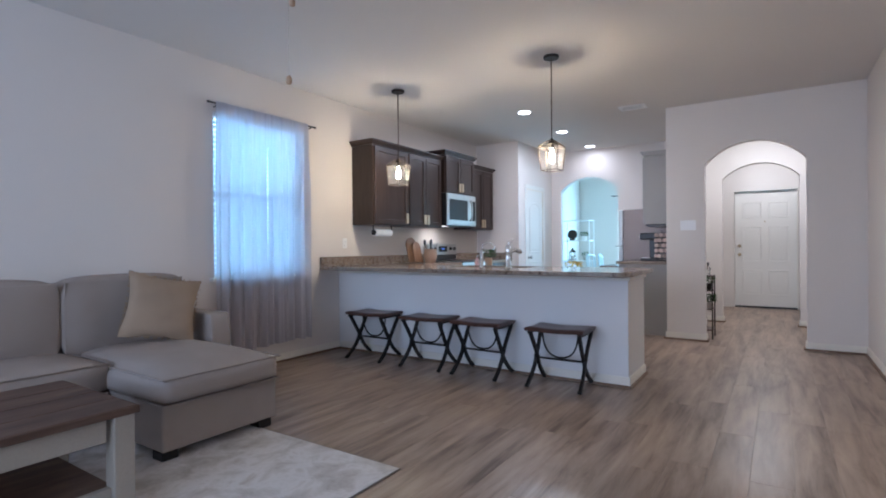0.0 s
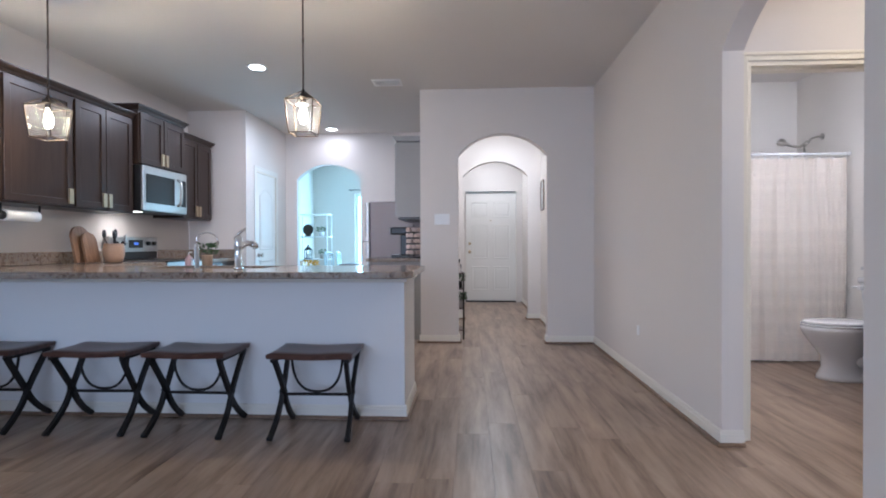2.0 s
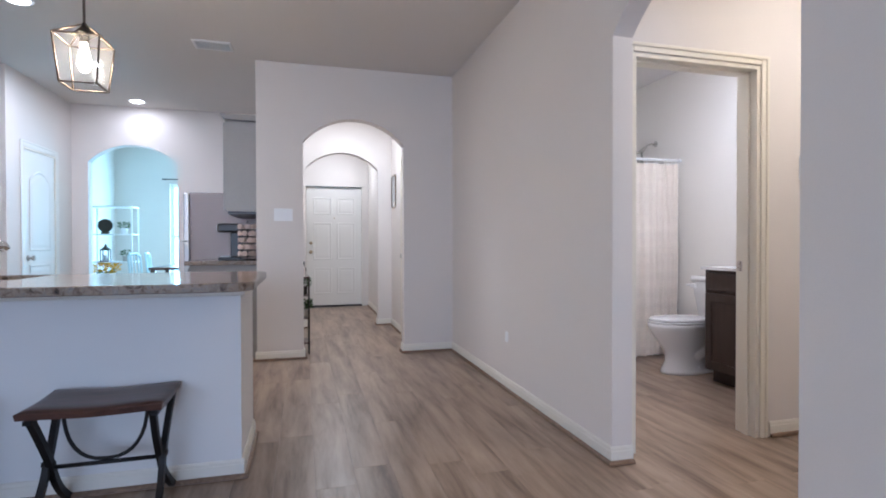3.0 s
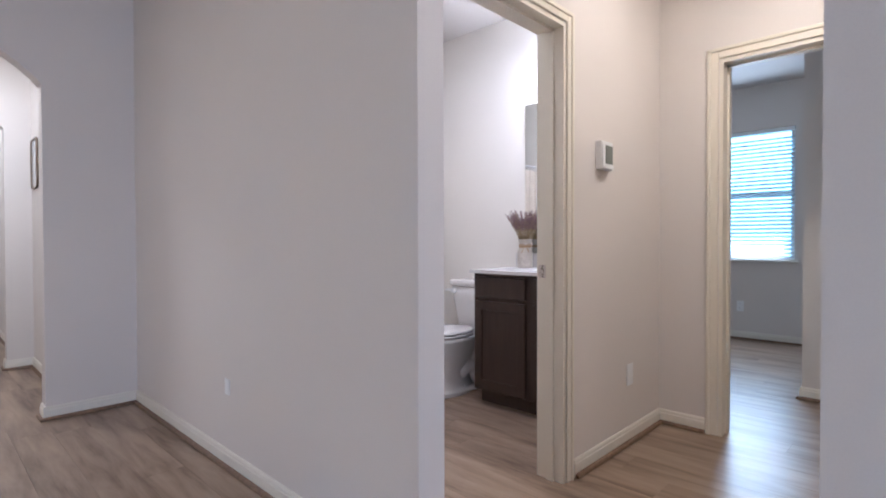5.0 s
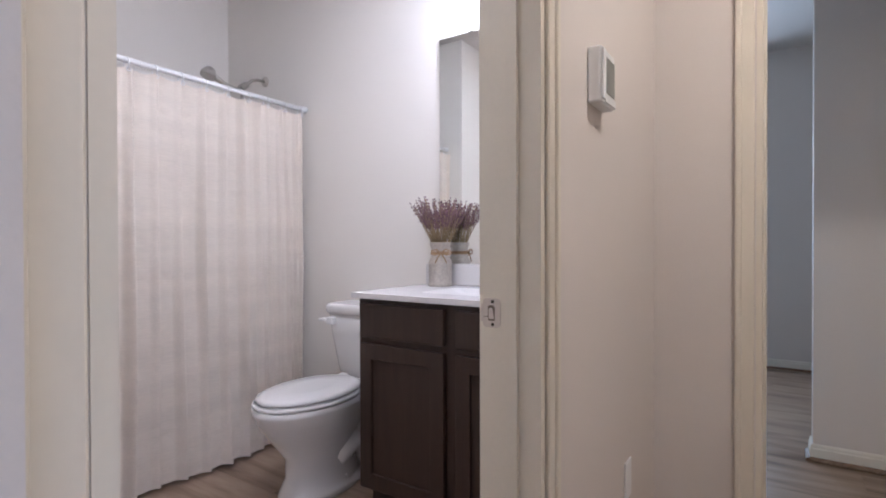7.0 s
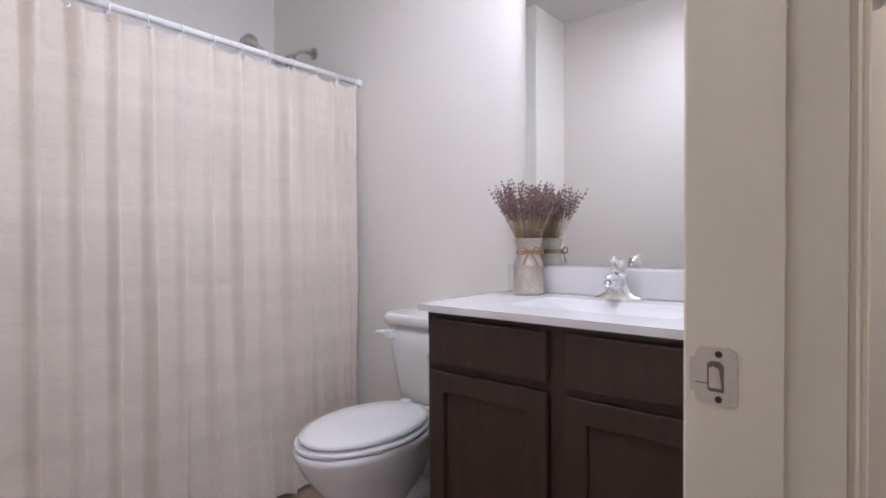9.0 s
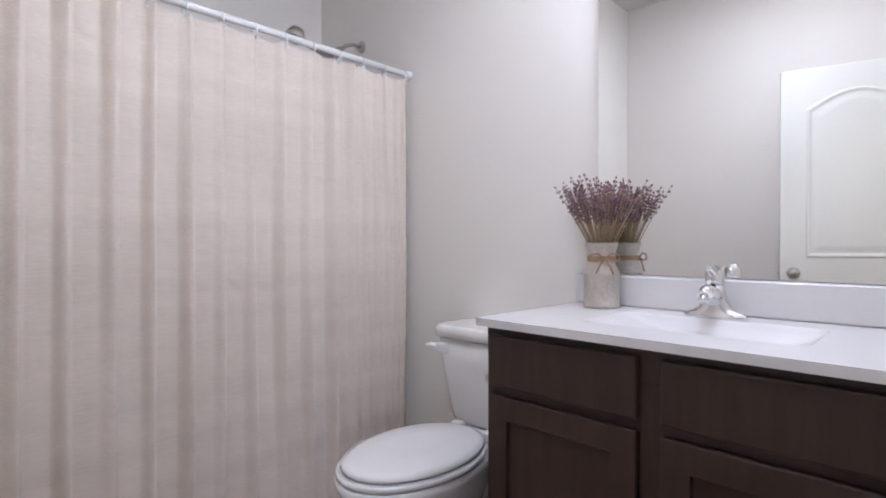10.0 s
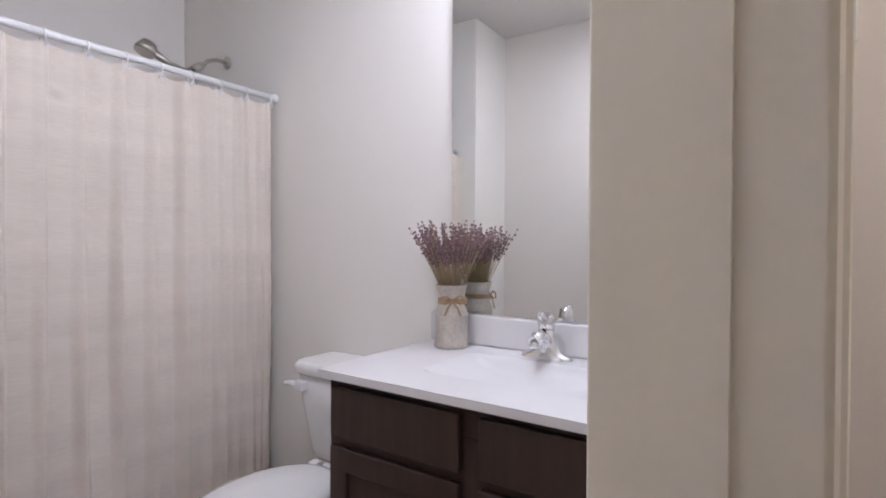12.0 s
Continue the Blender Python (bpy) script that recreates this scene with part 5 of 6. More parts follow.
def throw_pillow(m, s, label):
    p = thing("throw_pillow", label, "pillow")
    p.matrix_world = m
    bm = B()
    n = 16
    sides = []
    for side in (-1, 1):
        g = []
        for j in range(n + 1):
            row = []
            for i in range(n + 1):
                u, v = -1 + 2 * i / n, -1 + 2 * j / n
                bow = 1.03 - 0.13 * (1 - abs(u) ** 2) * abs(v) ** 3 - 0.13 * (1 - abs(v) ** 2) * abs(u) ** 3
                h = 0.075 * ((1 - u * u) * (1 - v * v)) ** 0.42 + 0.004 * math.sin(9 * u + 4 * v)
                row.append(bm.verts.new((u * s / 2 * bow, v * s / 2 * bow, side * max(h, 0.003))))
            g.append(row)
        for a, b in zip(g, g[1:]):
            for i in range(n):
                q = (a[i], a[i + 1], b[i + 1], b[i])
                bm.faces.new(q if side > 0 else q[::-1]).smooth = True
        sides.append(g)
    part("cover", bm, PILLOWF, p)
    bm = B()
    rnd = random.Random(8)
    for i in range(220):
        a, t = i % 4, rnd.uniform(-1, 1)
        bow = 1 - 0.06 * (1 - t * t)
        q = [(t, -bow), (bow, t), (t, bow), (-bow, t)][a]
        d = [(0, -1), (1, 0), (0, 1), (-1, 0)][a]
        q = Vector((q[0] * s / 2 * 0.985, q[1] * s / 2 * 0.985, 0))
        e = q + Vector((d[0] * 0.010 + rnd.uniform(-.006, .006), d[1] * 0.010 + rnd.uniform(-.006, .006), rnd.uniform(-.008, .008)))
        tube(bm, [q, e], [0.0035, 0.0015], 4)
    part("fringe", bm, FRINGE, p, "short tan fringe")


throw_pillow(Matrix.Translation((-3.30, 2.36, 0.715)) @ Euler((radians(0), radians(70), radians(-14))).to_matrix().to_4x4() @ Matrix.Rotation(radians(-13), 4, "Z"), 0.445, "tan linen throw pillow with a short fringe")

tb = thing("coffee_table", "coffee table with dark plank top and cream legs", "coffee table", (-0.03, 0.018, 0.0))
for i in range(4):
    part("plank", box(B(), -2.74 + 0.185 * i, -2.74 + 0.185 * i + 0.183, 0.36, 1.57, 0.435, 0.465, 0.004), TABLEW, tb)
part("edge_band", box(box(B(), -2.002, -1.995, 0.355, 1.575, 0.433, 0.463, 0.002), -2.742, -2.002, 1.570, 1.575, 0.433, 0.463, 0.002), TABLEW, tb)
for c in ((-2.70, -2.04, 1.51, 1.53), (-2.70, -2.04, 0.415, 0.435)):
    part("apron", box(B(), *c, 0.335, 0.4345, 0.003), CREAM, tb)
for c in ((-2.045, -2.025, 0.47, 1.46), (-2.70, -2.68, 0.47, 1.46)):
    part("apron", box(B(), *c, 0.335, 0.4345, 0.003), CREAM, tb)
for x in (-2.72, -2.082):
    for y in (0.375, 1.478):
        part("leg", box(B(), x, x + 0.08, y, y + 0.08, 0.0105, 0.4345, 0.006, 2), CREAM, tb, "square cream-painted leg")
part("shelf", box(B(), -2.66, -2.06, 0.42, 1.50, 0.115, 0.14, 0.004), TABLEW, tb, "low dark plank shelf")
part("shelf_rail", box(B(), -2.059, -2.03, 0.456, 1.477, 0.09, 0.145, 0.003), CREAM, tb)

rug = thing("rug", "pale beige distressed low-pile area rug", "rug")
part("mat", box(B(), -3.30, -1.38, -0.6, 2.51, 0.001, 0.010, 0.003), RUG, rug)
part("binding", tube(B(), [(-3.30, 2.51, 0.0055), (-1.38, 2.51, 0.0055), (-1.38, -0.6, 0.0055)], 0.0052, 6), mat("rug_binding", (0.30, 0.27, 0.24), 0.95), rug)

fan = thing("ceiling_fan", "ceiling fan with two pull chains", "ceiling fan", (-1.47, 1.93, 0))
part("motor", lathe(B(), [(0.03, 2.42), (0.10, 2.44), (0.13, 2.50), (0.12, 2.58), (0.05, 2.62)]), BRONZE, fan)
part("downrod", tube(B(), [(0, 0, 2.60), (0, 0, H)], 0.014, 12), BRONZE, fan)
me = mesh_of("blade", box(B(), 0.12, 0.60, -0.06, 0.06, -0.004, 0.004, 0.003), TABLEW)
for i in range(5):
    o = new("blade", me)
    o.parent = fan
    o.matrix_local = pose(0, 0, 2.56, 0, 0, 72 * i + 20) @ pose(0, 0, 0, 10, 0, 0)
for dx, z in ((-0.012, 1.79), (0.012, 2.105)):
    part("pull_chain", tube(B(), [(dx, 0, z + 0.03), (dx, 0, 2.43)], 0.0012, 5), NICKEL, fan)
    part("chain_knob", lathe(B(), [(0.006, z - 0.004), (0.012, z), (0.012, z + 0.022), (0.005, z + 0.032)], (dx, 0, 0), 12), BLONDE, fan, "small wooden pull knob")

# ---- wall plates, thermostat, hall things ----


def plate(name, m, w, h, kind, label, category):
    """A wall plate in its own x-z plane that looks along -y."""
    p = thing(name, label, category)
    p.matrix_world = m
    part("cover", box(B(), -w / 2, w / 2, -0.006, -0.0003, -h / 2, h / 2, 0.002, 2), WHITEP, p)
    if kind == "outlet":
        for z in (-0.02, 0.02):
            o = part("socket", box(B(), -0.016, 0.016, -0.0075, -0.0061, z - 0.013, z + 0.013, 0.0006), WHITEP, p)
            for x in (-0.006, 0.006):
                part("slot", box(B(), x - 0.001, x + 0.001, -0.0082, -0.0076, z - 0.003, z + 0.006), BLACK, o)
    elif kind == "switch":
        n = round(w / 0.046)
        for i in range(n):
            x = (i - (n - 1) / 2) * 0.046
            part("toggle", box(B(), x - 0.005, x + 0.005, -0.016, -0.0061, -0.004, 0.010, 0.001), WHITEP, p)
    return p


plate("light_switch", pose(-0.675, AW, 1.335), 0.165, 0.115, "switch", "white triple light switch plate", "light switch")
plate("wall_jack", pose(RW, 5.60, 0.385, 0, 0, -90), 0.05, 0.075, "blank", "small white wall jack above the baseboard", "wall jack")
plate("wall_outlet", pose(2.565, DY, 0.36), 0.07, 0.115, "blank", "white blank cover plate", "outlet")
plate("wall_outlet", pose(4.08, 3.36, 0.36, 0, 0, -90), 0.07, 0.115, "outlet", "white bedroom wall outlet", "outlet")
plate("wall_outlet", pose(6.20, 4.72, 0.36, 0, 0, -90), 0.07, 0.115, "outlet", "white outlet under the bedroom window", "outlet")
plate("wall_outlet", pose(LW, 4.70, 1.16, 0, 0, 90), 0.07, 0.115, "outlet", "white outlet over the granite splash", "outlet")

th = thing("thermostat", "white wall thermostat with grey screen", "thermostat", (2.238, DY, 1.487))
part("housing", box(B(), -0.060, 0.060, -0.034, -0.0005, -0.068, 0.068, 0.006, 2), WHITEP, th)
part("screen", box(B(), -0.022, 0.050, -0.0365, -0.0342, -0.040, 0.048, 0.001), GREYLCD, th, "grey display")
part("side_grip", box(B(), -0.058, -0.034, -0.040, -0.0342, -0.062, 0.062, 0.003), WHITEP, th)
part("flap", box(B(), -0.03, 0.058, -0.0375, -0.0342, -0.064, -0.044, 0.001), WHITEP, th)

pic = thing("wall_mirror", "narrow rounded mirror in a thin bronze frame", "mirror")
prof = rounded(8.43, 8.71, 1.53, 1.93, 0.045, (1, 1, 1, 1), 6)
part("frame", tube(B(), [(0.612, a, b) for a, b in prof] + [(0.612, *prof[0])], 0.010, 8, False), LANTERN, pic)
part("glass", prism(B(), prof, "x", 0.612, 0.6195), mat("hall_glass", (0.62, 0.64, 0.66), 0.15, 0.4), pic)

rk = thing("wine_rack", "narrow dark metal rack beside the hall arch", "rack", (-0.60, 7.36, 0))
for x in (-0.15, 0.15):
    for y in (-0.13, 0.13):
        part("post", tube(B(), [(x, y, 0), (x, y, 0.74)], 0.008, 8), BRONZE, rk)
for z in (0.10, 0.34, 0.56, 0.735):
    part("shelf", box(B(), -0.155, 0.155, -0.135, 0.135, z, z + 0.012, 0.003), STOOLW, rk)
for z, y in ((0.112, 0.02), (0.112, -0.09), (0.352, 0.06), (0.5725, 0.07)):
    w = thing("wine_bottle", "dark glass wine bottle in the rack", "bottle", (-0.56, 7.36 + y, z), group="bottles in the rack")
    part("glass", lathe(B(), [(0.036, 0), (0.038, 0.005), (0.038, 0.13), (0.014, 0.165), (0.014, 0.205), (0.013, 0.207)], seg=18), mat("bottle_green", (0.012, 0.02, 0.012), 0.08), w)
    part("label_band", lathe(B(), [(0.0385, 0.04), (0.0385, 0.10)], seg=18), PAPER, w, "plain cream label")
w = thing("clear_bottle", "clear glass bottle with dark cap on the rack", "bottle", (-0.50, 7.30, 0.7475))
part("glass", lathe(B(), [(0.026, 0), (0.028, 0.004), (0.028, 0.08), (0.011, 0.105), (0.011, 0.125)], seg=18), clear("bottle_clear"), w)
part("cap", lathe(B(), [(0.013, 0.1255), (0.013, 0.15)], seg=14), BLACK, w)
pot_plant((-0.50, 7.285, 0.3525), "trailing green plant on the rack", 0.045, 260, 12, GALV)
pot_plant((-0.50, 7.285, 0.5725), "small leafy plant on the upper rack shelf", 0.035, 140, 14, BRONZE)

# ---- dining nook ----
sf = thing("etagere", "white metal shelf with glass shelves and small decor", "shelf", (-3.17, 10.6, 0))
for x in (-0.27, 0.27):
    for y in (-0.15, 0.15):
        part("post", tube(B(), [(x, y, 0), (x, y, 1.62)], 0.011, 8), WHITEP, sf)
for z in (0.10, 0.45, 0.80, 1.20, 1.60):
    part("shelf", box(B(), -0.28, 0.28, -0.16, 0.16, z, z + 0.016, 0.003), WHITEP, sf)
t = thing("round_decoration", "dark round decoration on the shelf", "decoration", (-3.27, 10.55, 1.2165))
part("disc", tube(B(), [(0, 0.012, 0.12), (0, -0.012, 0.12)], 0.095, 20), BRONZE, t)
part("stand", box(B(), -0.05, 0.05, -0.03, 0.03, 0, 0.03, 0.004), BRONZE, t)
pot_plant((-3.02, 10.52, 1.2165), "small green plant on the shelf", 0.045, 120, 21)
t = thing("candle_lantern", "small black candle lantern on the shelf", "lantern", (-3.27, 10.55, 0.8165))
for x in (-0.05, 0.05):
    for y in (-0.05, 0.05):
        part("post", box(B(), x - 0.005, x + 0.005, y - 0.005, y + 0.005, 0.01, 0.16), IRON, t)
part("foot", box(B(), -0.06, 0.06, -0.06, 0.06, 0, 0.012, 0.002), IRON, t)
part("roof", lathe(B(), [(0.08, 0.16), (0.05, 0.19), (0.015, 0.22), (0.01, 0.25)], seg=4), IRON, t)
part("candle", lathe(B(), [(0.025, 0.0125), (0.025, 0.09)], seg=14), PAPER, t)
pot_plant((-3.0, 10.52, 0.8165), "small potted herb on the shelf", 0.04, 90, 22, GALV)
t = thing("flower_bowl", "bowl of yellow flowers on the shelf", "flowers", (-3.25, 10.52, 0.4665))
part("bowl", lathe(B(), [(0.04, 0), (0.09, 0.05), (0.10, 0.10), (0.09, 0.10)], seg=18), GALV, t)
part("stems", leafy(B(), (0, 0, 0.10), 50, 0.09, 0.12, 31, 0.06), LEAF, t)
part("petals", leafy(B(), (0, 0, 0.16), 160, 0.15, 0.16, 33, 0.05), YELLOW, t)
dt = thing("dining_table", "dark-topped dining table in the nook", "table", (-2.05, 10.55, 0))
part("tabletop", box(B(), -0.55, 0.45, -0.45, 0.45, 0.70, 0.735, 0.006), STOOLW, dt)
for x in (-0.5, 0.4):
    for y in (-0.4, 0.4):
        part("leg", box(B(), x - 0.03, x + 0.03, y - 0.03, y + 0.03, 0, 0.6995, 0.004), STOOLW, dt)


def chair(x, y, turn):
    c = thing("dining_chair", "pale painted slat-back dining chair", "chair", (x, y, 0), turn, group="chairs round the dining table")
    part("seat", box(B(), -0.21, 0.21, -0.20, 0.20, 0.43, 0.46, 0.01, 2), CHAIRW, c)
    for px in (-0.18, 0.18):
        part("leg", tube(B(), [(px, -0.17, 0), (px, -0.17, 0.43)], 0.016, 8), CHAIRW, c)
        part("back_post", tube(B(), [(px, 0.18, 0), (px, 0.18, 0.45), (px, 0.22, 0.90)], 0.016, 8), CHAIRW, c)
    part("top_rail", tube(B(), [(-0.18, 0.22, 0.88), (-0.1, 0.235, 0.93), (0.1, 0.235, 0.93), (0.18, 0.22, 0.88)], 0.017, 8), CHAIRW, c)
    for px in (-0.10, 0, 0.10):
        part("slat", tube(B(), [(px, 0.18, 0.46), (px, 0.225, 0.91)], 0.009, 6), CHAIRW, c)
    return c


c0 = chair(-2.62, 10.30, 82)
copy_thing(c0, pose(-2.55, 10.75, 0, 0, 0, 96))

# ---- bathroom ----
BW = BX
van = thing("bathroom_vanity", "dark espresso bathroom vanity with two drawers and two doors", "vanity")
VY0, VY1, VF = DY + 0.137, 5.385, 2.495
part("body", box(B(), VF, BW - 0.001, VY0, VY1, 0.10, 0.79, 0.0015), VANW, van)
part("front_rail", box(B(), VF, VF + 0.02, VY0, VY1, 0.7905, 0.8665), VANW, van)
part("side_rail", box(B(), VF + 0.0205, BW - 0.001, VY1 - 0.018, VY1, 0.7905, 0.8665), VANW, van)
part("toe_kick", box(B(), VF + 0.075, BW - 0.001, VY0, VY1 - 0.002, 0, 0.0995), VANW, van)
YM = 4.943
for a, b in ((YM + 0.025, VY1 - 0.018), (VY0 + 0.012, YM - 0.025)):
    part("drawer_front", box(B(), VF - 0.0205, VF - 0.0005, a, b, 0.712, 0.846, 0.005, 2), VANW, van, "plain flat drawer front")
    cabinet_door(van, "x", VF - 0.0005, -1, a, b, 0.115, 0.688, VANW, 0.06)
vt = thing("basin_countertop", "glossy white moulded vanity top with basin", "countertop")
bm = B()
x0, x1, y0, y1 = VF - 0.036, BW - 0.001, VY0, VY1 + 0.012
o = [(x0, y0), (x1, y0), (x1, y1), (x0, y1)]
i_ = rounded(2.60, 2.872, 4.685, 5.175, 0.035, (1, 1, 1, 1), 5)
zt = 0.888
outer = [bm.verts.new((a, b, zt)) for a, b in o]
inner = [bm.verts.new((a, b, zt)) for a, b in i_]
k = 6
for c in range(4):
    ring = inner[c * k:(c + 1) * k]
    for p, q in zip(ring, ring[1:]):
        bm.faces.new((outer[c], q, p))
    bm.faces.new((outer[c], outer[(c + 1) % 4], inner[((c + 1) * k) % (4 * k)], ring[-1]))
rings = [inner]
for s, dz in ((0.985, 0.001), (0.955, 0.005), (0.90, 0.013), (0.80, 0.025), (0.62, 0.034), (0.32, 0.039), (0.06, 0.040)):
    rings.append([bm.verts.new((2.76 + (a - 2.76) * s, 4.84 + (b - 4.84) * s, zt - dz)) for a, b in i_])
for a, b in zip(rings, rings[1:]):
    for j in range(len(a)):
        bm.faces.new((a[j], a[(j + 1) % len(a)], b[(j + 1) % len(a)], b[j])).smooth = True
bm.faces.new(rings[-1])
low = [bm.verts.new((a, b, zt - 0.021)) for a, b in o]
for c in range(4):
    bm.faces.new((outer[c], low[c], low[(c + 1) % 4], outer[(c + 1) % 4]))
part("top", bm, MARBLE, vt)
part("backsplash", box(B(), BW - 0.024, BW - 0.001, VY0, VY1 + 0.012, zt + 0.0005, zt + 0.098, 0.006, 3), MARBLE, vt)

bf = thing("basin_faucet", "chrome single-lever basin faucet", "faucet", (2.918, 4.945, zt + 0.0005))
sweep = [[(a * math.cos(t), b * math.sin(t), z) for t in (6.283185 * i / 36 for i in range(36))] for z, a, b in
         ((0, 0.028, 0.078), (0.004, 0.0285, 0.079), (0.010, 0.027, 0.075), (0.016, 0.026, 0.058), (0.026, 0.0255, 0.042), (0.045, 0.0245, 0.031), (0.070, 0.0235, 0.0255), (0.088, 0.023, 0.0235))]
bm = B()
vs = [[bm.verts.new(p) for p in l] for l in sweep]
for a, b in zip(vs, vs[1:]):
    for j in range(36):
        bm.faces.new((a[j], a[(j + 1) % 36], b[(j + 1) % 36], b[j])).smooth = True
bm.faces.new(vs[0][::-1])
bm.faces.new(vs[-1])
part("body", bm, CHROME, bf)
part("spout", tube(B(), [(-0.005, 0, 0.048), (-0.035, 0, 0.066), (-0.065, 0, 0.072), (-0.090, 0, 0.062)], [0.024, 0.022, 0.019, 0.0165], 16), CHROME, bf)
part("aerator", tube(B(), [(-0.087, 0, 0.062), (-0.093, 0, 0.045)], 0.0125, 14), CHROME, bf)
lv = part("lever", tube(B(), [(0.0, 0, 0.0885), (-0.002, 0, 0.100), (-0.006, 0, 0.124), (-0.009, 0, 0.131)], [0.024, 0.0245, 0.0235, 0.016], 20), CHROME, bf)
part("lever_tip", tube(B(), [(-0.010, 0, 0.116), (-0.030, 0, 0.126), (-0.046, 0, 0.132), (-0.054, 0, 0.134)], [0.0165, 0.0125, 0.010, 0.006], 14), CHROME, lv)

mr = thing("wall_mirror", "large frameless wall mirror over the vanity", "mirror")
part("glass", box(B(), BW - 0.008, BW - 0.002, VY0 + 0.01, 5.325, zt + 0.101, 2.055, 0.0012), MIRROR, mr)
for y in (4.70, 5.15):
    part("clip", box(B(), BW - 0.012, BW - 0.002, y - 0.01, y + 0.01, 2.056, 2.068, 0.001), WHITEP, mr)

vl = thing("vanity_light", "satin nickel vanity light with two lit opal globes", "wall light", (BW, 4.89, 2.27))
part("back_plate", box(B(), -0.022, -0.0005, -0.13, 0.13, -0.035, 0.035, 0.008, 2), NICKEL, vl)
OPAL = glow("opal_glass", (0.96, 0.98, 1.0), 9)
for y in (-0.09, 0.09):
    part("arm", tube(B(), [(-0.0225, y, 0), (-0.10, y, 0.0), (-0.14, y, -0.012)], 0.009, 10), NICKEL, vl)
    part("socket_cup", lathe(B(), [(0.022, -0.035), (0.024, -0.03), (0.024, -0.012), (0.010, -0.004)], (-0.14, y, 0), 18), NICKEL, vl)
    g = part("globe", lathe(B(), [(0.010, -0.132), (0.032, -0.124), (0.048, -0.098), (0.050, -0.075), (0.040, -0.05), (0.024, -0.036)], (-0.14, y, 0), 24), OPAL, vl, "lit opal glass globe")
    g.visible_shadow = False
    bulb_lamp("vanity_bulb", (BW - 0.14, 4.89 + y, 2.27 - 0.085), 0.045, 7.5, (0.97, 0.965, 1.0))

# unseen ceiling fill, added to light the bathroom walls more evenly
dome = thing("ceiling_dome_light", "unseen fill light added on the bathroom ceiling, shaped as a dome", "ceiling light", (1.85, 5.12, H))
part("pan", lathe(B(), [(0.15, -0.02), (0.155, -0.012), (0.155, -0.0005)], seg=32), NICKEL, dome)
g = part("dome", lathe(B(), [(0.02, -0.10), (0.08, -0.088), (0.125, -0.055), (0.14, -0.0205)], seg=32), glow("dome_glass", (1.0, 0.97, 0.96), 3), dome, "glowing white dome of the added fill light")
g.visible_shadow = False
d = bpy.data.lights.new("fill_dome_lamp", "AREA")
d.shape, d.size, d.energy, d.color = "DISK", 0.30, 14, (1.0, 0.965, 0.94)
new("fill_dome_lamp", d).matrix_world = look((1.85, 5.12, H - 0.106), (1.85, 5.12, 0))

tub = thing("bath_tub", "white alcove bath tub behind the curtain", "bath tub")
bm = B()
x0, x1, y0, y1 = 1.481, BW - 0.001, 6.305, 6.999
orim = rounded(x0, x1, y0, y1, 0.02, (1, 1, 1, 1), 5)
irim = rounded(x0 + 0.07, x1 - 0.07, y0 + 0.06, y1 - 0.06, 0.12, (1, 1, 1, 1), 5)
cx, cy = (x0 + x1) / 2, (y0 + y1) / 2
loops = [[bm.verts.new((a, b, z)) for a, b in orim] for z in (0.001, 0.42)] + [[bm.verts.new((a, b, 0.435)) for a, b in orim], [bm.verts.new((a, b, 0.435)) for a, b in irim]]
for s, z in ((0.96, 0.40), (0.86, 0.14), (0.74, 0.09)):
    loops.append([bm.verts.new((cx + (a - cx) * s, cy + (b - cy) * s, z)) for a, b in irim])
for a, b in zip(loops, loops[1:]):
    for j in range(len(a)):
        bm.faces.new((a[j], a[(j + 1) % len(a)], b[(j + 1) % len(a)], b[j])).smooth = True
bm.faces.new(loops[-1])
part("shell", bm, PORC, tub)
structure("tub_surround", box(B(), BW - 0.006, BW - 0.001, 6.30, 6.999, 0.437, 1.80, 0.002), PORC, "white moulded wall panel round the tub", "tub surround")

RY, RZ = 6.262, 1.858
cr = thing("shower_rod", "white tension rod across the tub alcove", "curtain rod")
part("rod", tube(B(), [(1.48, RY, RZ), (BW, RY, RZ)], 0.0125, 14), WHITEP, cr)
part("end_cap", tube(B(), [(BW - 0.035, RY, RZ), (BW - 0.0005, RY, RZ)], [0.016, 0.019], 14), WHITEP, cr)
part("end_cap", tube(B(), [(1.4805, RY, RZ), (1.515, RY, RZ)], [0.019, 0.016], 14), WHITEP, cr)
me = mesh_of("ring", tube(B(), [(0, 0.021 * math.sin(a), 0.027 * math.cos(a) - 0.014) for a in (6.283 * i / 18 for i in range(19))], 0.0028, 6, False), WHITEP)
for i in range(13):
    o = new("ring", me)
    o.parent = cr
    o.location = (1.56 + 0.1165 * i, RY, RZ)

cu = thing("shower_curtain", "cream linen-look shower curtain with fold creases", "shower curtain")
bm = B()
n, m = 420, 150
rnd = random.Random(5)
ph = [rnd.uniform(0, 6.28) for _ in range(10)]
PITCH = 0.1165
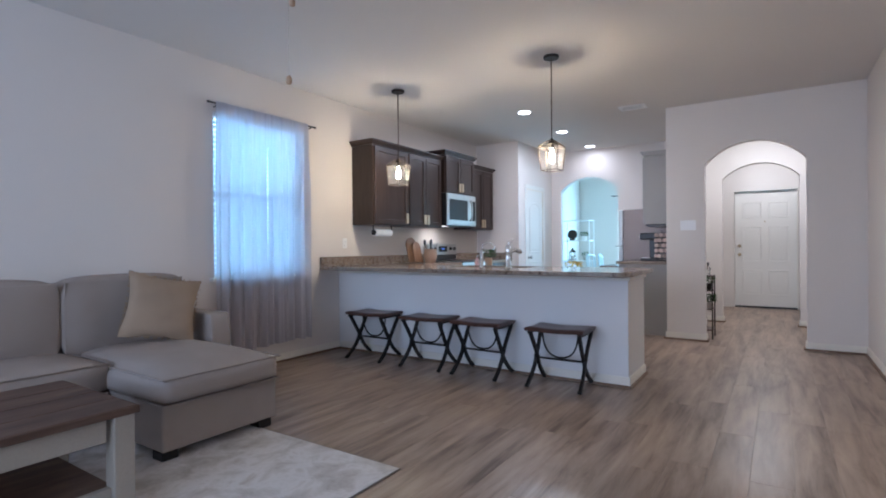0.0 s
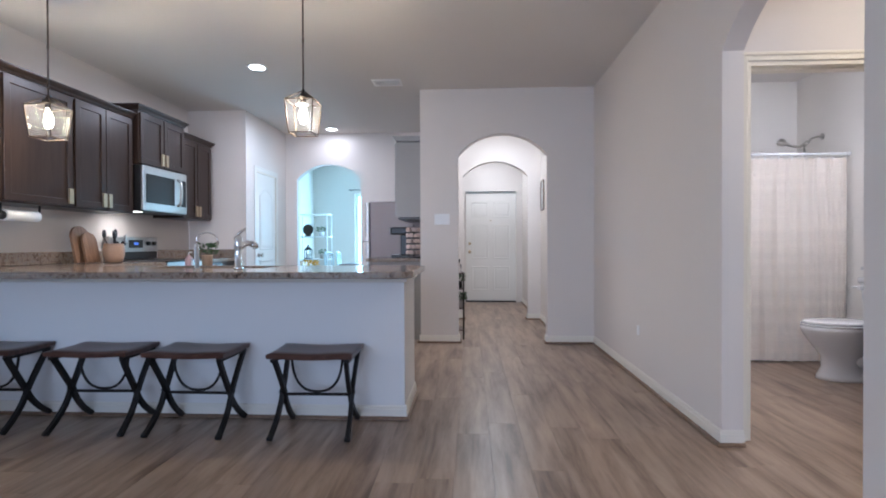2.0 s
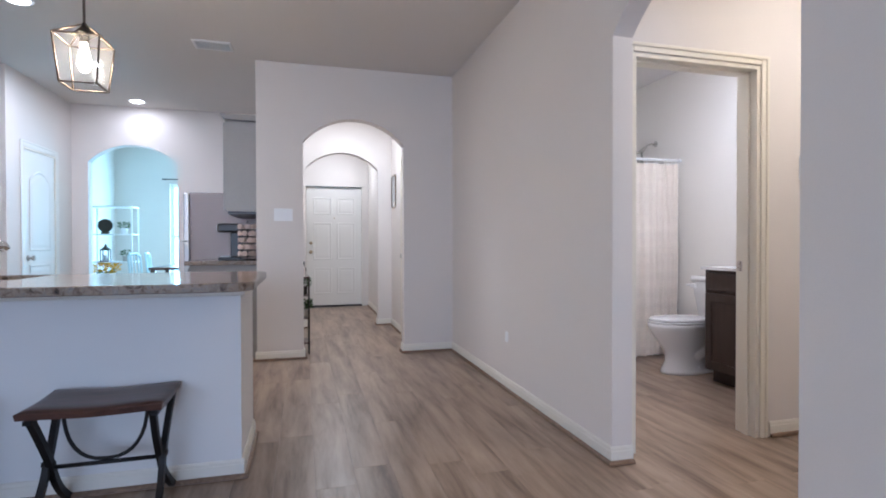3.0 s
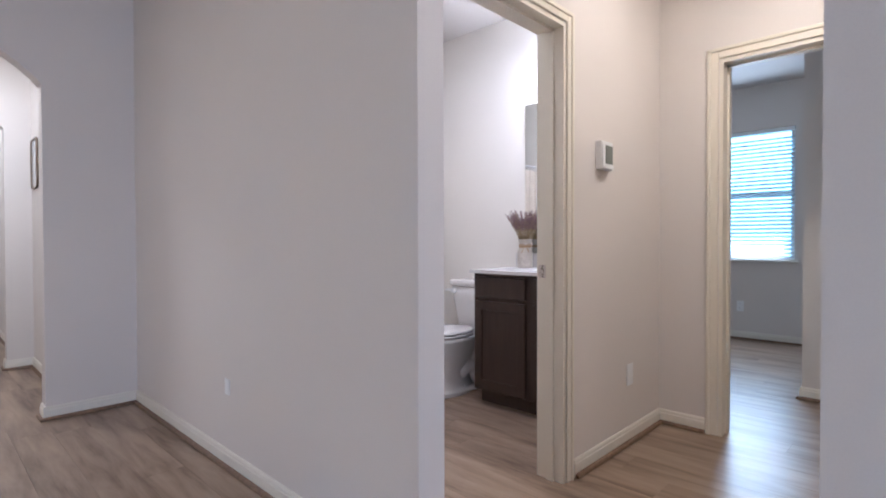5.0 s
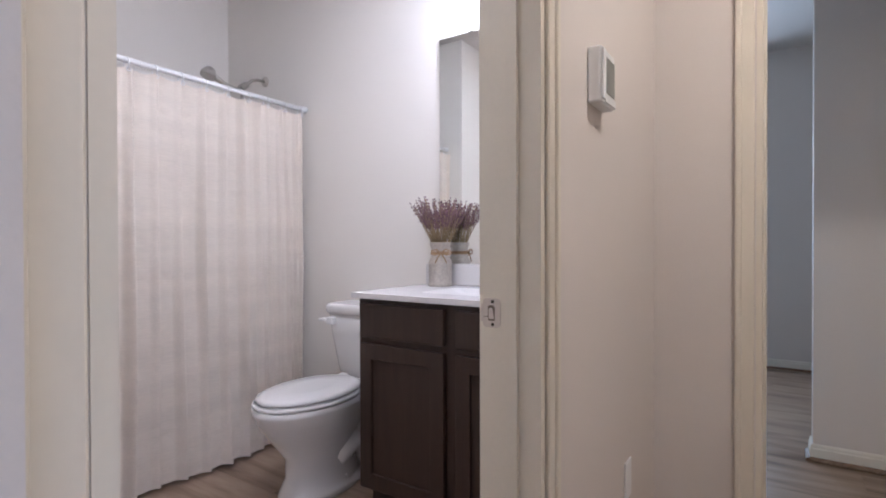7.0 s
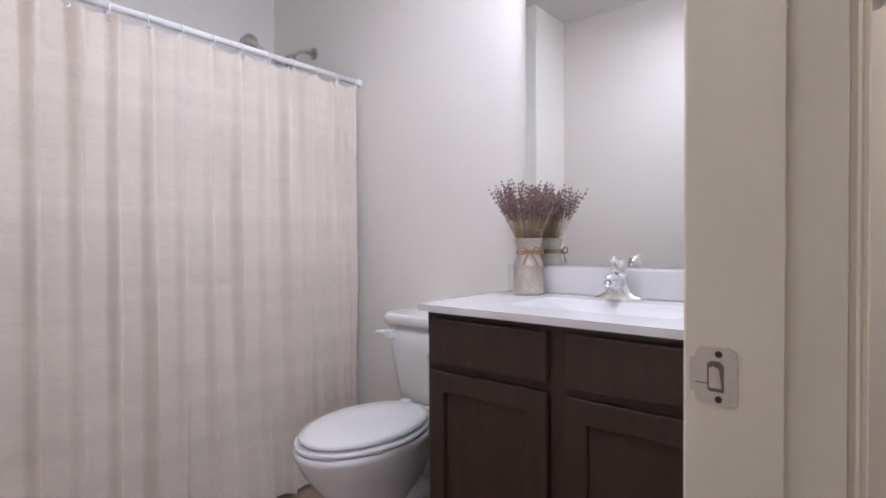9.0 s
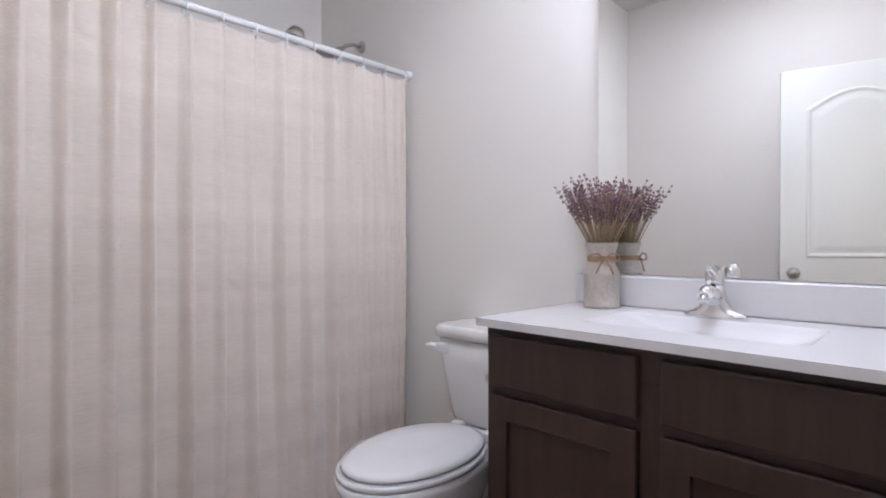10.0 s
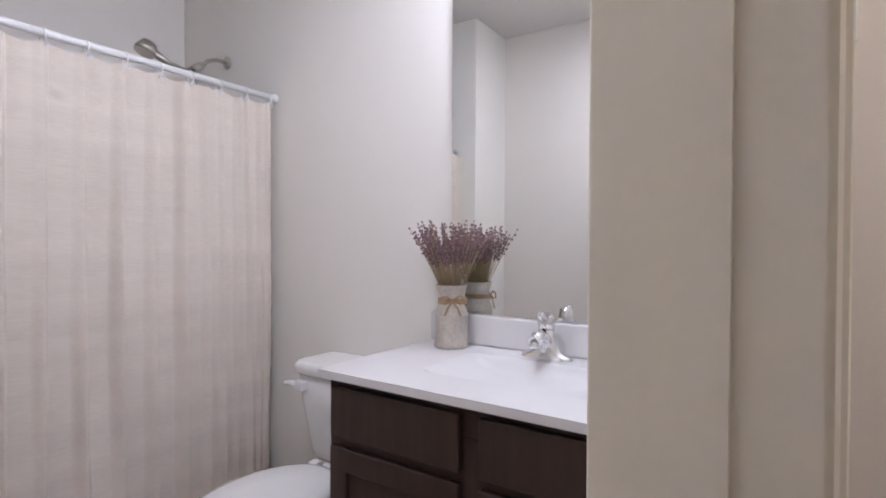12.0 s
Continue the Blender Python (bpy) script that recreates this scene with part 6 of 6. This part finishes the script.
# panel edges: a sharp crease about every 0.1 m, tighter at the gathered end
creases = [1.40, 1.505, 1.615, 1.72, 1.832, 1.935, 2.045, 2.148, 2.257, 2.36, 2.468, 2.57, 2.665, 2.735, 2.80, 2.855, 2.90, 2.94, 3.02]
swell = [rnd.uniform(0.75, 1.25) for _ in creases]
rows = []
for j in range(m + 1):
    v = j / m
    row = []
    for i in range(n + 1):
        u = i / n
        x = 1.50 + (BW - 0.034 - 1.50) * u
        q = (x - 1.56) / PITCH
        xs = x + 0.008 * math.sin(v * 2.6 + ph[1]) + 0.012 * noise.noise((x * 2.0, v * 2.2, 1.3))
        k = max(c for c in range(len(creases) - 1) if creases[c] <= xs) if xs > creases[0] else 0
        c0, c1 = creases[k], creases[k + 1]
        s_ = (xs - c0) / (c1 - c0)
        # each panel hangs flat, swells forward before its crease and returns sharply behind it
        t_ = min(1.0, max(0.0, (s_ - 0.52) / 0.36))
        rise = t_ * t_ * (3 - 2 * t_) if s_ < 0.90 else 1 - ((s_ - 0.90) / 0.10) ** 0.7
        deep = 0.042 if x < 2.66 else 0.030
        fold = -deep * swell[k] * rise * (0.75 + 0.25 * v) * (0.85 + 0.5 * noise.noise((creases[k] * 9.0, v * 2.6, 2.0)))
        pleat = math.cos(6.283 * q)
        top = math.exp(-v * 8)
        sag = 0.017 * (0.5 - 0.5 * pleat) * math.exp(-v * 16)
        fold += 0.016 * (1 - abs(math.sin(math.pi * q)) * 2) * top + 0.016 * math.sin(x * 7.0 + ph[2] + v * 1.4) * v + 0.007 * math.sin(x * 23.0 + ph[3] + v * 2.0 + 1.5 * noise.noise((x * 3.0, v * 3.0, 9.0)))
        for zc in (0.075, 0.265, 0.485, 0.70, 0.865):
            d = v - zc + 0.004 * math.sin(x * 19 + ph[6] + zc * 9) + 0.003 * noise.noise((x * 31.0, zc * 7, 0.0))
            on = max(0.0, 0.12 + noise.noise((x * 15.0, zc * 13.0, 5.0)) * 1.5)
            fold -= on * (0.0050 * math.exp(-(d / 0.0055) ** 2) - 0.0035 * math.exp(-((d - 0.013) / 0.007) ** 2))
        w = noise.noise((x * 6.0, v * 8.0, 3.1)) * 0.0045 + noise.noise((x * 22.0, v * 34.0, 7.7)) * 0.0022
        edge = 0.045 * v * max(0.0, (u - 0.9) / 0.1) ** 2
        row.append(bm.verts.new((x - edge * 0.2, RY - 0.006 + fold + w - 0.03 * v, 1.828 - sag - v * 1.808)))
    rows.append(row)
for a, b in zip(rows, rows[1:]):
    for i in range(n):
        bm.faces.new((a[i], a[i + 1], b[i + 1], b[i])).smooth = True
part("cloth", bm, CURT, cu)
me = mesh_of("grommet", tube(B(), [(0.009 * math.cos(a), 0, 0.009 * math.sin(a)) for a in (6.283 * i / 12 for i in range(13))], 0.002, 5, False), WHITEP)
bm = hung_cloth(B(), ((1.50, RY + 0.03), (BW - 0.010, RY + 0.03)), 1.825, 0.10, 0.02, 10, 9)
ln = part("liner", bm, LINER, cu, "plain cream liner")
for i in range(13):
    o = new("grommet", me)
    o.parent = cu
    o.location = (1.56 + 0.1165 * i, RY - 0.018, 1.819)

sw = thing("hand_shower", "satin nickel shower arm with hand shower and hose", "shower head")
part("flange", tube(B(), [(BW, 6.62, 2.085), (BW - 0.006, 6.62, 2.085), (BW - 0.014, 6.62, 2.083)], [0.031, 0.031, 0.014], 20), NICKEL, sw)
part("arm", tube(B(), [(BW - 0.01, 6.62, 2.084), (BW - 0.06, 6.62, 2.082), (BW - 0.10, 6.62, 2.066), (BW - 0.145, 6.62, 2.025)], 0.0095, 12), NICKEL, sw)
part("diverter", tube(B(), [(BW - 0.135, 6.62, 2.035), (BW - 0.175, 6.62, 2.0)], [0.019, 0.021], 16), NICKEL, sw)
part("wand", tube(B(), [(BW - 0.165, 6.62, 2.005), (BW - 0.22, 6.61, 1.985), (BW - 0.30, 6.60, 1.995), (BW - 0.385, 6.60, 2.03)], [0.013, 0.012, 0.013, 0.02], 12), NICKEL, sw)
part("spray_face", tube(B(), [(BW - 0.378, 6.60, 2.052), (BW - 0.392, 6.60, 2.022), (BW - 0.398, 6.60, 2.008)], [0.030, 0.042, 0.040], 20), NICKEL, sw)
part("hose", tube(B(), [(BW - 0.17, 6.62, 1.99), (BW - 0.18, 6.61, 1.80), (BW - 0.15, 6.62, 1.40), (BW - 0.10, 6.63, 1.25), (BW - 0.06, 6.63, 1.45), (BW - 0.16, 6.63, 1.97)], 0.007, 8), NICKEL, sw)

# toilet
TY = 5.675
to = thing("toilet", "white porcelain toilet with closed lid", "toilet", (0, TY, 0))
to.scale = (1, 1, 1.05)


def oval(cx, a, b, z, n=32, sq=0.0, back=1.0):
    """A plan oval, longer and blunter at the back (towards +x)."""
    out = []
    for i in range(n):
        t = 6.283185 * i / n
        c, s = math.cos(t), math.sin(t)
        r = 1.0 if c < 0 else back
        out.append((cx + a * c * r, b * math.copysign(abs(s) ** (1 - sq * max(0, c)), s), z))
    return out


def loft(bm, loops, cap=True):
    vs = [[bm.verts.new(p) for p in l] for l in loops]
    for a, b in zip(vs, vs[1:]):
        for i in range(len(a)):
            bm.faces.new((a[i], a[(i + 1) % len(a)], b[(i + 1) % len(a)], b[i])).smooth = True
    if cap:
        bm.faces.new(vs[0][::-1])
        bm.faces.new(vs[-1])
    return bm


part("pedestal", loft(B(), [oval(2.55, 0.215, 0.125, 0.001, back=1.1), oval(2.55, 0.21, 0.120, 0.03, back=1.1), oval(2.555, 0.180, 0.100, 0.09, back=1.15), oval(2.55, 0.178, 0.103, 0.17, back=1.2),
                            oval(2.53, 0.222, 0.138, 0.25, back=1.2), oval(2.51, 0.255, 0.168, 0.32, back=1.15), oval(2.50, 0.272, 0.180, 0.37, back=1.1), oval(2.50, 0.275, 0.182, 0.395, back=1.1)]), PORC, to)
part("trapway", tube(B(), [(2.58, -0.06, 0.13), (2.66, -0.085, 0.19), (2.73, -0.08, 0.14), (2.79, -0.06, 0.05)], [0.05, 0.055, 0.05, 0.055], 12), PORC, to)
part("trapway", tube(B(), [(2.58, 0.06, 0.13), (2.66, 0.085, 0.19), (2.73, 0.08, 0.14), (2.79, 0.06, 0.05)], [0.05, 0.055, 0.05, 0.055], 12), PORC, to)
part("foot", box(B(), 2.50, 2.86, -0.115, 0.115, 0.0005, 0.045, 0.02, 3), PORC, to)
part("deck", box(B(), 2.66, 2.985, -0.12, 0.12, 0.20, 0.395, 0.03, 3), PORC, to)
part("seat", loft(B(), [oval(2.50, 0.266, 0.182, 0.3965, back=0.95), oval(2.50, 0.272, 0.186, 0.405, back=0.95), oval(2.50, 0.269, 0.183, 0.4135, back=0.95)]), PORC, to)
part("lid", loft(B(), [oval(2.505, 0.258, 0.172, 0.4175, back=0.95), oval(2.505, 0.262, 0.176, 0.424, back=0.95), oval(2.505, 0.258, 0.172, 0.433, back=0.95), oval(2.505, 0.235, 0.150, 0.4385, back=0.95), oval(2.505, 0.12, 0.08, 0.441, back=0.95)]), PORC, to, "closed white seat lid")
for y in (-0.07, 0.07):
    part("hinge", box(B(), 2.745, 2.785, y - 0.02, y + 0.02, 0.3955, 0.43, 0.006, 2), PORC, to)
bm = B()
tank = []
for z, w, d in ((0.397, 0.160, 0.150), (0.41, 0.170, 0.160), (0.44, 0.176, 0.166), (0.60, 0.203, 0.185), (0.70, 0.213, 0.192)):
    tank.append([(a, b, z) for a, b in rounded(2.99 - d, 2.99, -w, w, 0.035, (1, 1, 1, 1), 4)])
part("tank", loft(bm, tank), PORC, to)
part("tank_lid", loft(B(), [[(a, b, z) for a, b in rounded(2.99 - d, 2.992, -w, w, 0.03, (1, 1, 1, 1), 4)] for z, w, d in ((0.701, 0.215, 0.198), (0.708, 0.222, 0.205), (0.735, 0.222, 0.205), (0.746, 0.212, 0.195))]), PORC, to)
lv = part("flush_lever", box(B(), 2.772, 2.802, 0.150, 0.192, 0.648, 0.682, 0.005, 2), WHITEP, to)
part("lever_arm", tube(B(), [(2.781, 0.190, 0.668), (2.776, 0.215, 0.670), (2.772, 0.240, 0.666)], [0.010, 0.009, 0.007], 10), WHITEP, lv)
for y in (-0.1, 0.1):
    part("bolt_cap", lathe(B(), [(0.014, 0), (0.013, 0.012), (0.006, 0.018)], (2.60, y, 0.0455), 12), WHITEP, to)
ho = thing("paper_holder", "satin nickel toilet paper arm on the vanity side", "paper holder", (2.60, VY1, 0.70))
part("plate", box(B(), -0.027, 0.027, -0.002, 0.009, -0.027, 0.027, 0.004, 2), NICKEL, ho)
part("post", box(B(), -0.014, 0.014, 0.0092, 0.062, -0.014, 0.014, 0.003, 2), NICKEL, ho)
part("arm", box(B(), -0.045, -0.0142, 0.040, 0.060, -0.011, 0.011, 0.002, 2), NICKEL, ho, "square nickel arm")

# milk can of lavender
LX, LY = 2.909, 5.268
can = thing("milk_can_vase", "galvanised tin milk can vase tied with twine", "vase", (LX, LY, zt + 0.0005))
part("can", lathe(B(), [(0.053, 0), (0.055, 0.003), (0.055, 0.012), (0.053, 0.015), (0.053, 0.100), (0.055, 0.104), (0.053, 0.108), (0.050, 0.118), (0.040, 0.140), (0.038, 0.152), (0.040, 0.165), (0.050, 0.196), (0.052, 0.200), (0.050, 0.200), (0.040, 0.175), (0.034, 0.150)], seg=32), GALV, can)
bm = B()
for z in (0.146, 0.151, 0.156):
    tube(bm, [(0.041 * math.cos(a), 0.041 * math.sin(a), z) for a in (6.283 * i / 24 for i in range(25))], 0.003, 6, False)
part("twine", bm, TWINE, can, "brown jute twine")
bm = B()
F = Vector((-0.80, -0.60, 0)).normalized()
S = Vector((F.y, -F.x, 0))
o = F * 0.044 + Vector((0, 0, 0.151))
for sgn in (-1, 1):
    tube(bm, [o + S * sgn * r_ + Vector((0, 0, z)) + F * 0.006 for r_, z in ((0, 0), (0.02, 0.016), (0.042, 0.012), (0.045, -0.004), (0.025, -0.008), (0, 0))], 0.003, 6)
    tube(bm, [o + F * 0.006, o + S * sgn * 0.015 + Vector((0, 0, -0.02)) + F * 0.008, o + S * sgn * 0.026 + Vector((0, 0, -0.045)) + F * 0.010], 0.0028, 6)
part("bow", bm, TWINE, can, "jute twine bow")
lav = thing("lavender_bunch", "dried purple lavender standing in the milk can", "dried flowers", (LX, LY, zt + 0.12))
rnd = random.Random(17)
buds, stems = B(), B()


def bud(bm, c, d, s):
    """A tiny eight-sided bud."""
    d = d.normalized()
    a = d.orthogonal().normalized() * s * 0.5
    b = d.cross(a).normalized() * s * 0.5
    p = [bm.verts.new(q) for q in (c - d * s * 0.7, c + a, c + b, c - a, c - b, c + d * s * 0.8)]
    for i in range(4):
        bm.faces.new((p[0], p[1 + (i + 1) % 4], p[1 + i]))
        bm.faces.new((p[5], p[1 + i], p[1 + (i + 1) % 4]))


for i in range(84):
    a = rnd.uniform(0, 6.283)
    e = rnd.uniform(0.05, 1.0) ** 0.6
    lean = e * 0.50
    L = rnd.uniform(0.16, 0.245) if e < 0.8 else rnd.uniform(0.17, 0.25)
    base = Vector((math.cos(a) * 0.030 * e, math.sin(a) * 0.030 * e, 0.05))
    way = Vector((math.cos(a) * lean, math.sin(a) * lean, 1)).normalized()
    if LX + base.x + way.x * L > BW - 0.03:
        way.x = max(0.0, (BW - 0.03 - LX - base.x)) / L * 0.9
        way.normalize()
    bend = Vector((math.cos(a), math.sin(a), 0)) * 0.02 * e
    if a < 1.2 or a > 5.1:
        bend = bend * 0
    pts = [base + way * L * t + bend * t * t for t in (0, 0.35, 0.7, 1.0)]
    tube(stems, pts, [0.0017, 0.0015, 0.0012, 0.0008], 4)
    k = rnd.randint(6, 10)
    for j in range(k):
        t = 1.0 - 0.46 * j / k
        c = base + way * L * t + bend * t * t
        for h in range(3 if j else 2):
            an = rnd.uniform(0, 6.283)
            off = (way.orthogonal().normalized() * math.cos(an) + way.cross(way.orthogonal()).normalized() * math.sin(an)) * (0.0055 if j else 0.001)
            bud(buds, c + off, way + off * 60, rnd.uniform(0.005, 0.0078))
tagged(part("stalk", stems, STEM, lav, "dry straw-coloured stems"), kind="stuff")
tagged(part("blossom", buds, LAV, lav, "dusty purple flower spikes"), kind="stuff")

# ---- plank floor ----
floor = structure("floor", box(B(), LW - 0.14, 6.34, SOUTH - 0.14, 12.12, -0.25, -0.006), JOINT, "warm grey-brown wood plank floor", "floor")
PW, PL = 0.178, 1.22
rnd = random.Random(11)


def plank_mesh(length):
    bm = B()
    g, b = 0.0002, 0.0006
    x1, y1 = PW / 2 - g, length / 2 - g
    lo = [bm.verts.new((sx * x1, sy * y1, -0.006)) for sx, sy in ((-1, -1), (1, -1), (1, 1), (-1, 1))]
    mid = [bm.verts.new((sx * x1, sy * y1, -0.0007)) for sx, sy in ((-1, -1), (1, -1), (1, 1), (-1, 1))]
    hi = [bm.verts.new((sx * (x1 - b), sy * (y1 - b), 0)) for sx, sy in ((-1, -1), (1, -1), (1, 1), (-1, 1))]
    for a, c in ((lo, mid), (mid, hi)):
        for i in range(4):
            bm.faces.new((a[i], a[(i + 1) % 4], c[(i + 1) % 4], c[i]))
    bm.faces.new(hi)
    return mesh_of("plank", bm, FLOOR)


PLANK = plank_mesh(PL)
verts, faces, made = [], [], 0
cols = int((6.34 - LW + 0.14) / PW) + 1
for i in range(cols):
    x = LW - 0.14 + PW * (i + 0.5)
    y = SOUTH - 0.14 - rnd.uniform(0, PL)
    while y < 12.12:
        cy = y + PL / 2
        near = (-3.2 < x < 0.94 and 1.2 < cy < 7.6) or (0.94 <= x < 3.0 and 3.0 < cy < 6.4) or (-0.8 < x < 0.7 and cy < 11 and cy > 7)
        if near and made < 290:
            o = new("plank", PLANK)
            o.parent = floor
            o.location = (x, cy, 0)
            made += 1
        else:
            k = len(verts)
            verts += [(x + sx * (PW / 2 - 0.0004), cy + sy * (PL / 2 - 0.0004), z) for z in (-0.006, 0) for sx, sy in ((-1, -1), (1, -1), (1, 1), (-1, 1))]
            faces += [(k + 4, k + 5, k + 6, k + 7)] + [(k + a, k + (a + 1) % 4, k + 4 + (a + 1) % 4, k + 4 + a) for a in range(4)]
        y += PL
me = bpy.data.meshes.new("planks")
me.from_pydata(verts, [], faces)
me.materials.append(FLOOR)
o = tagged(new("planks", me), "wood planks farther off", kind="stuff")
o.parent = floor
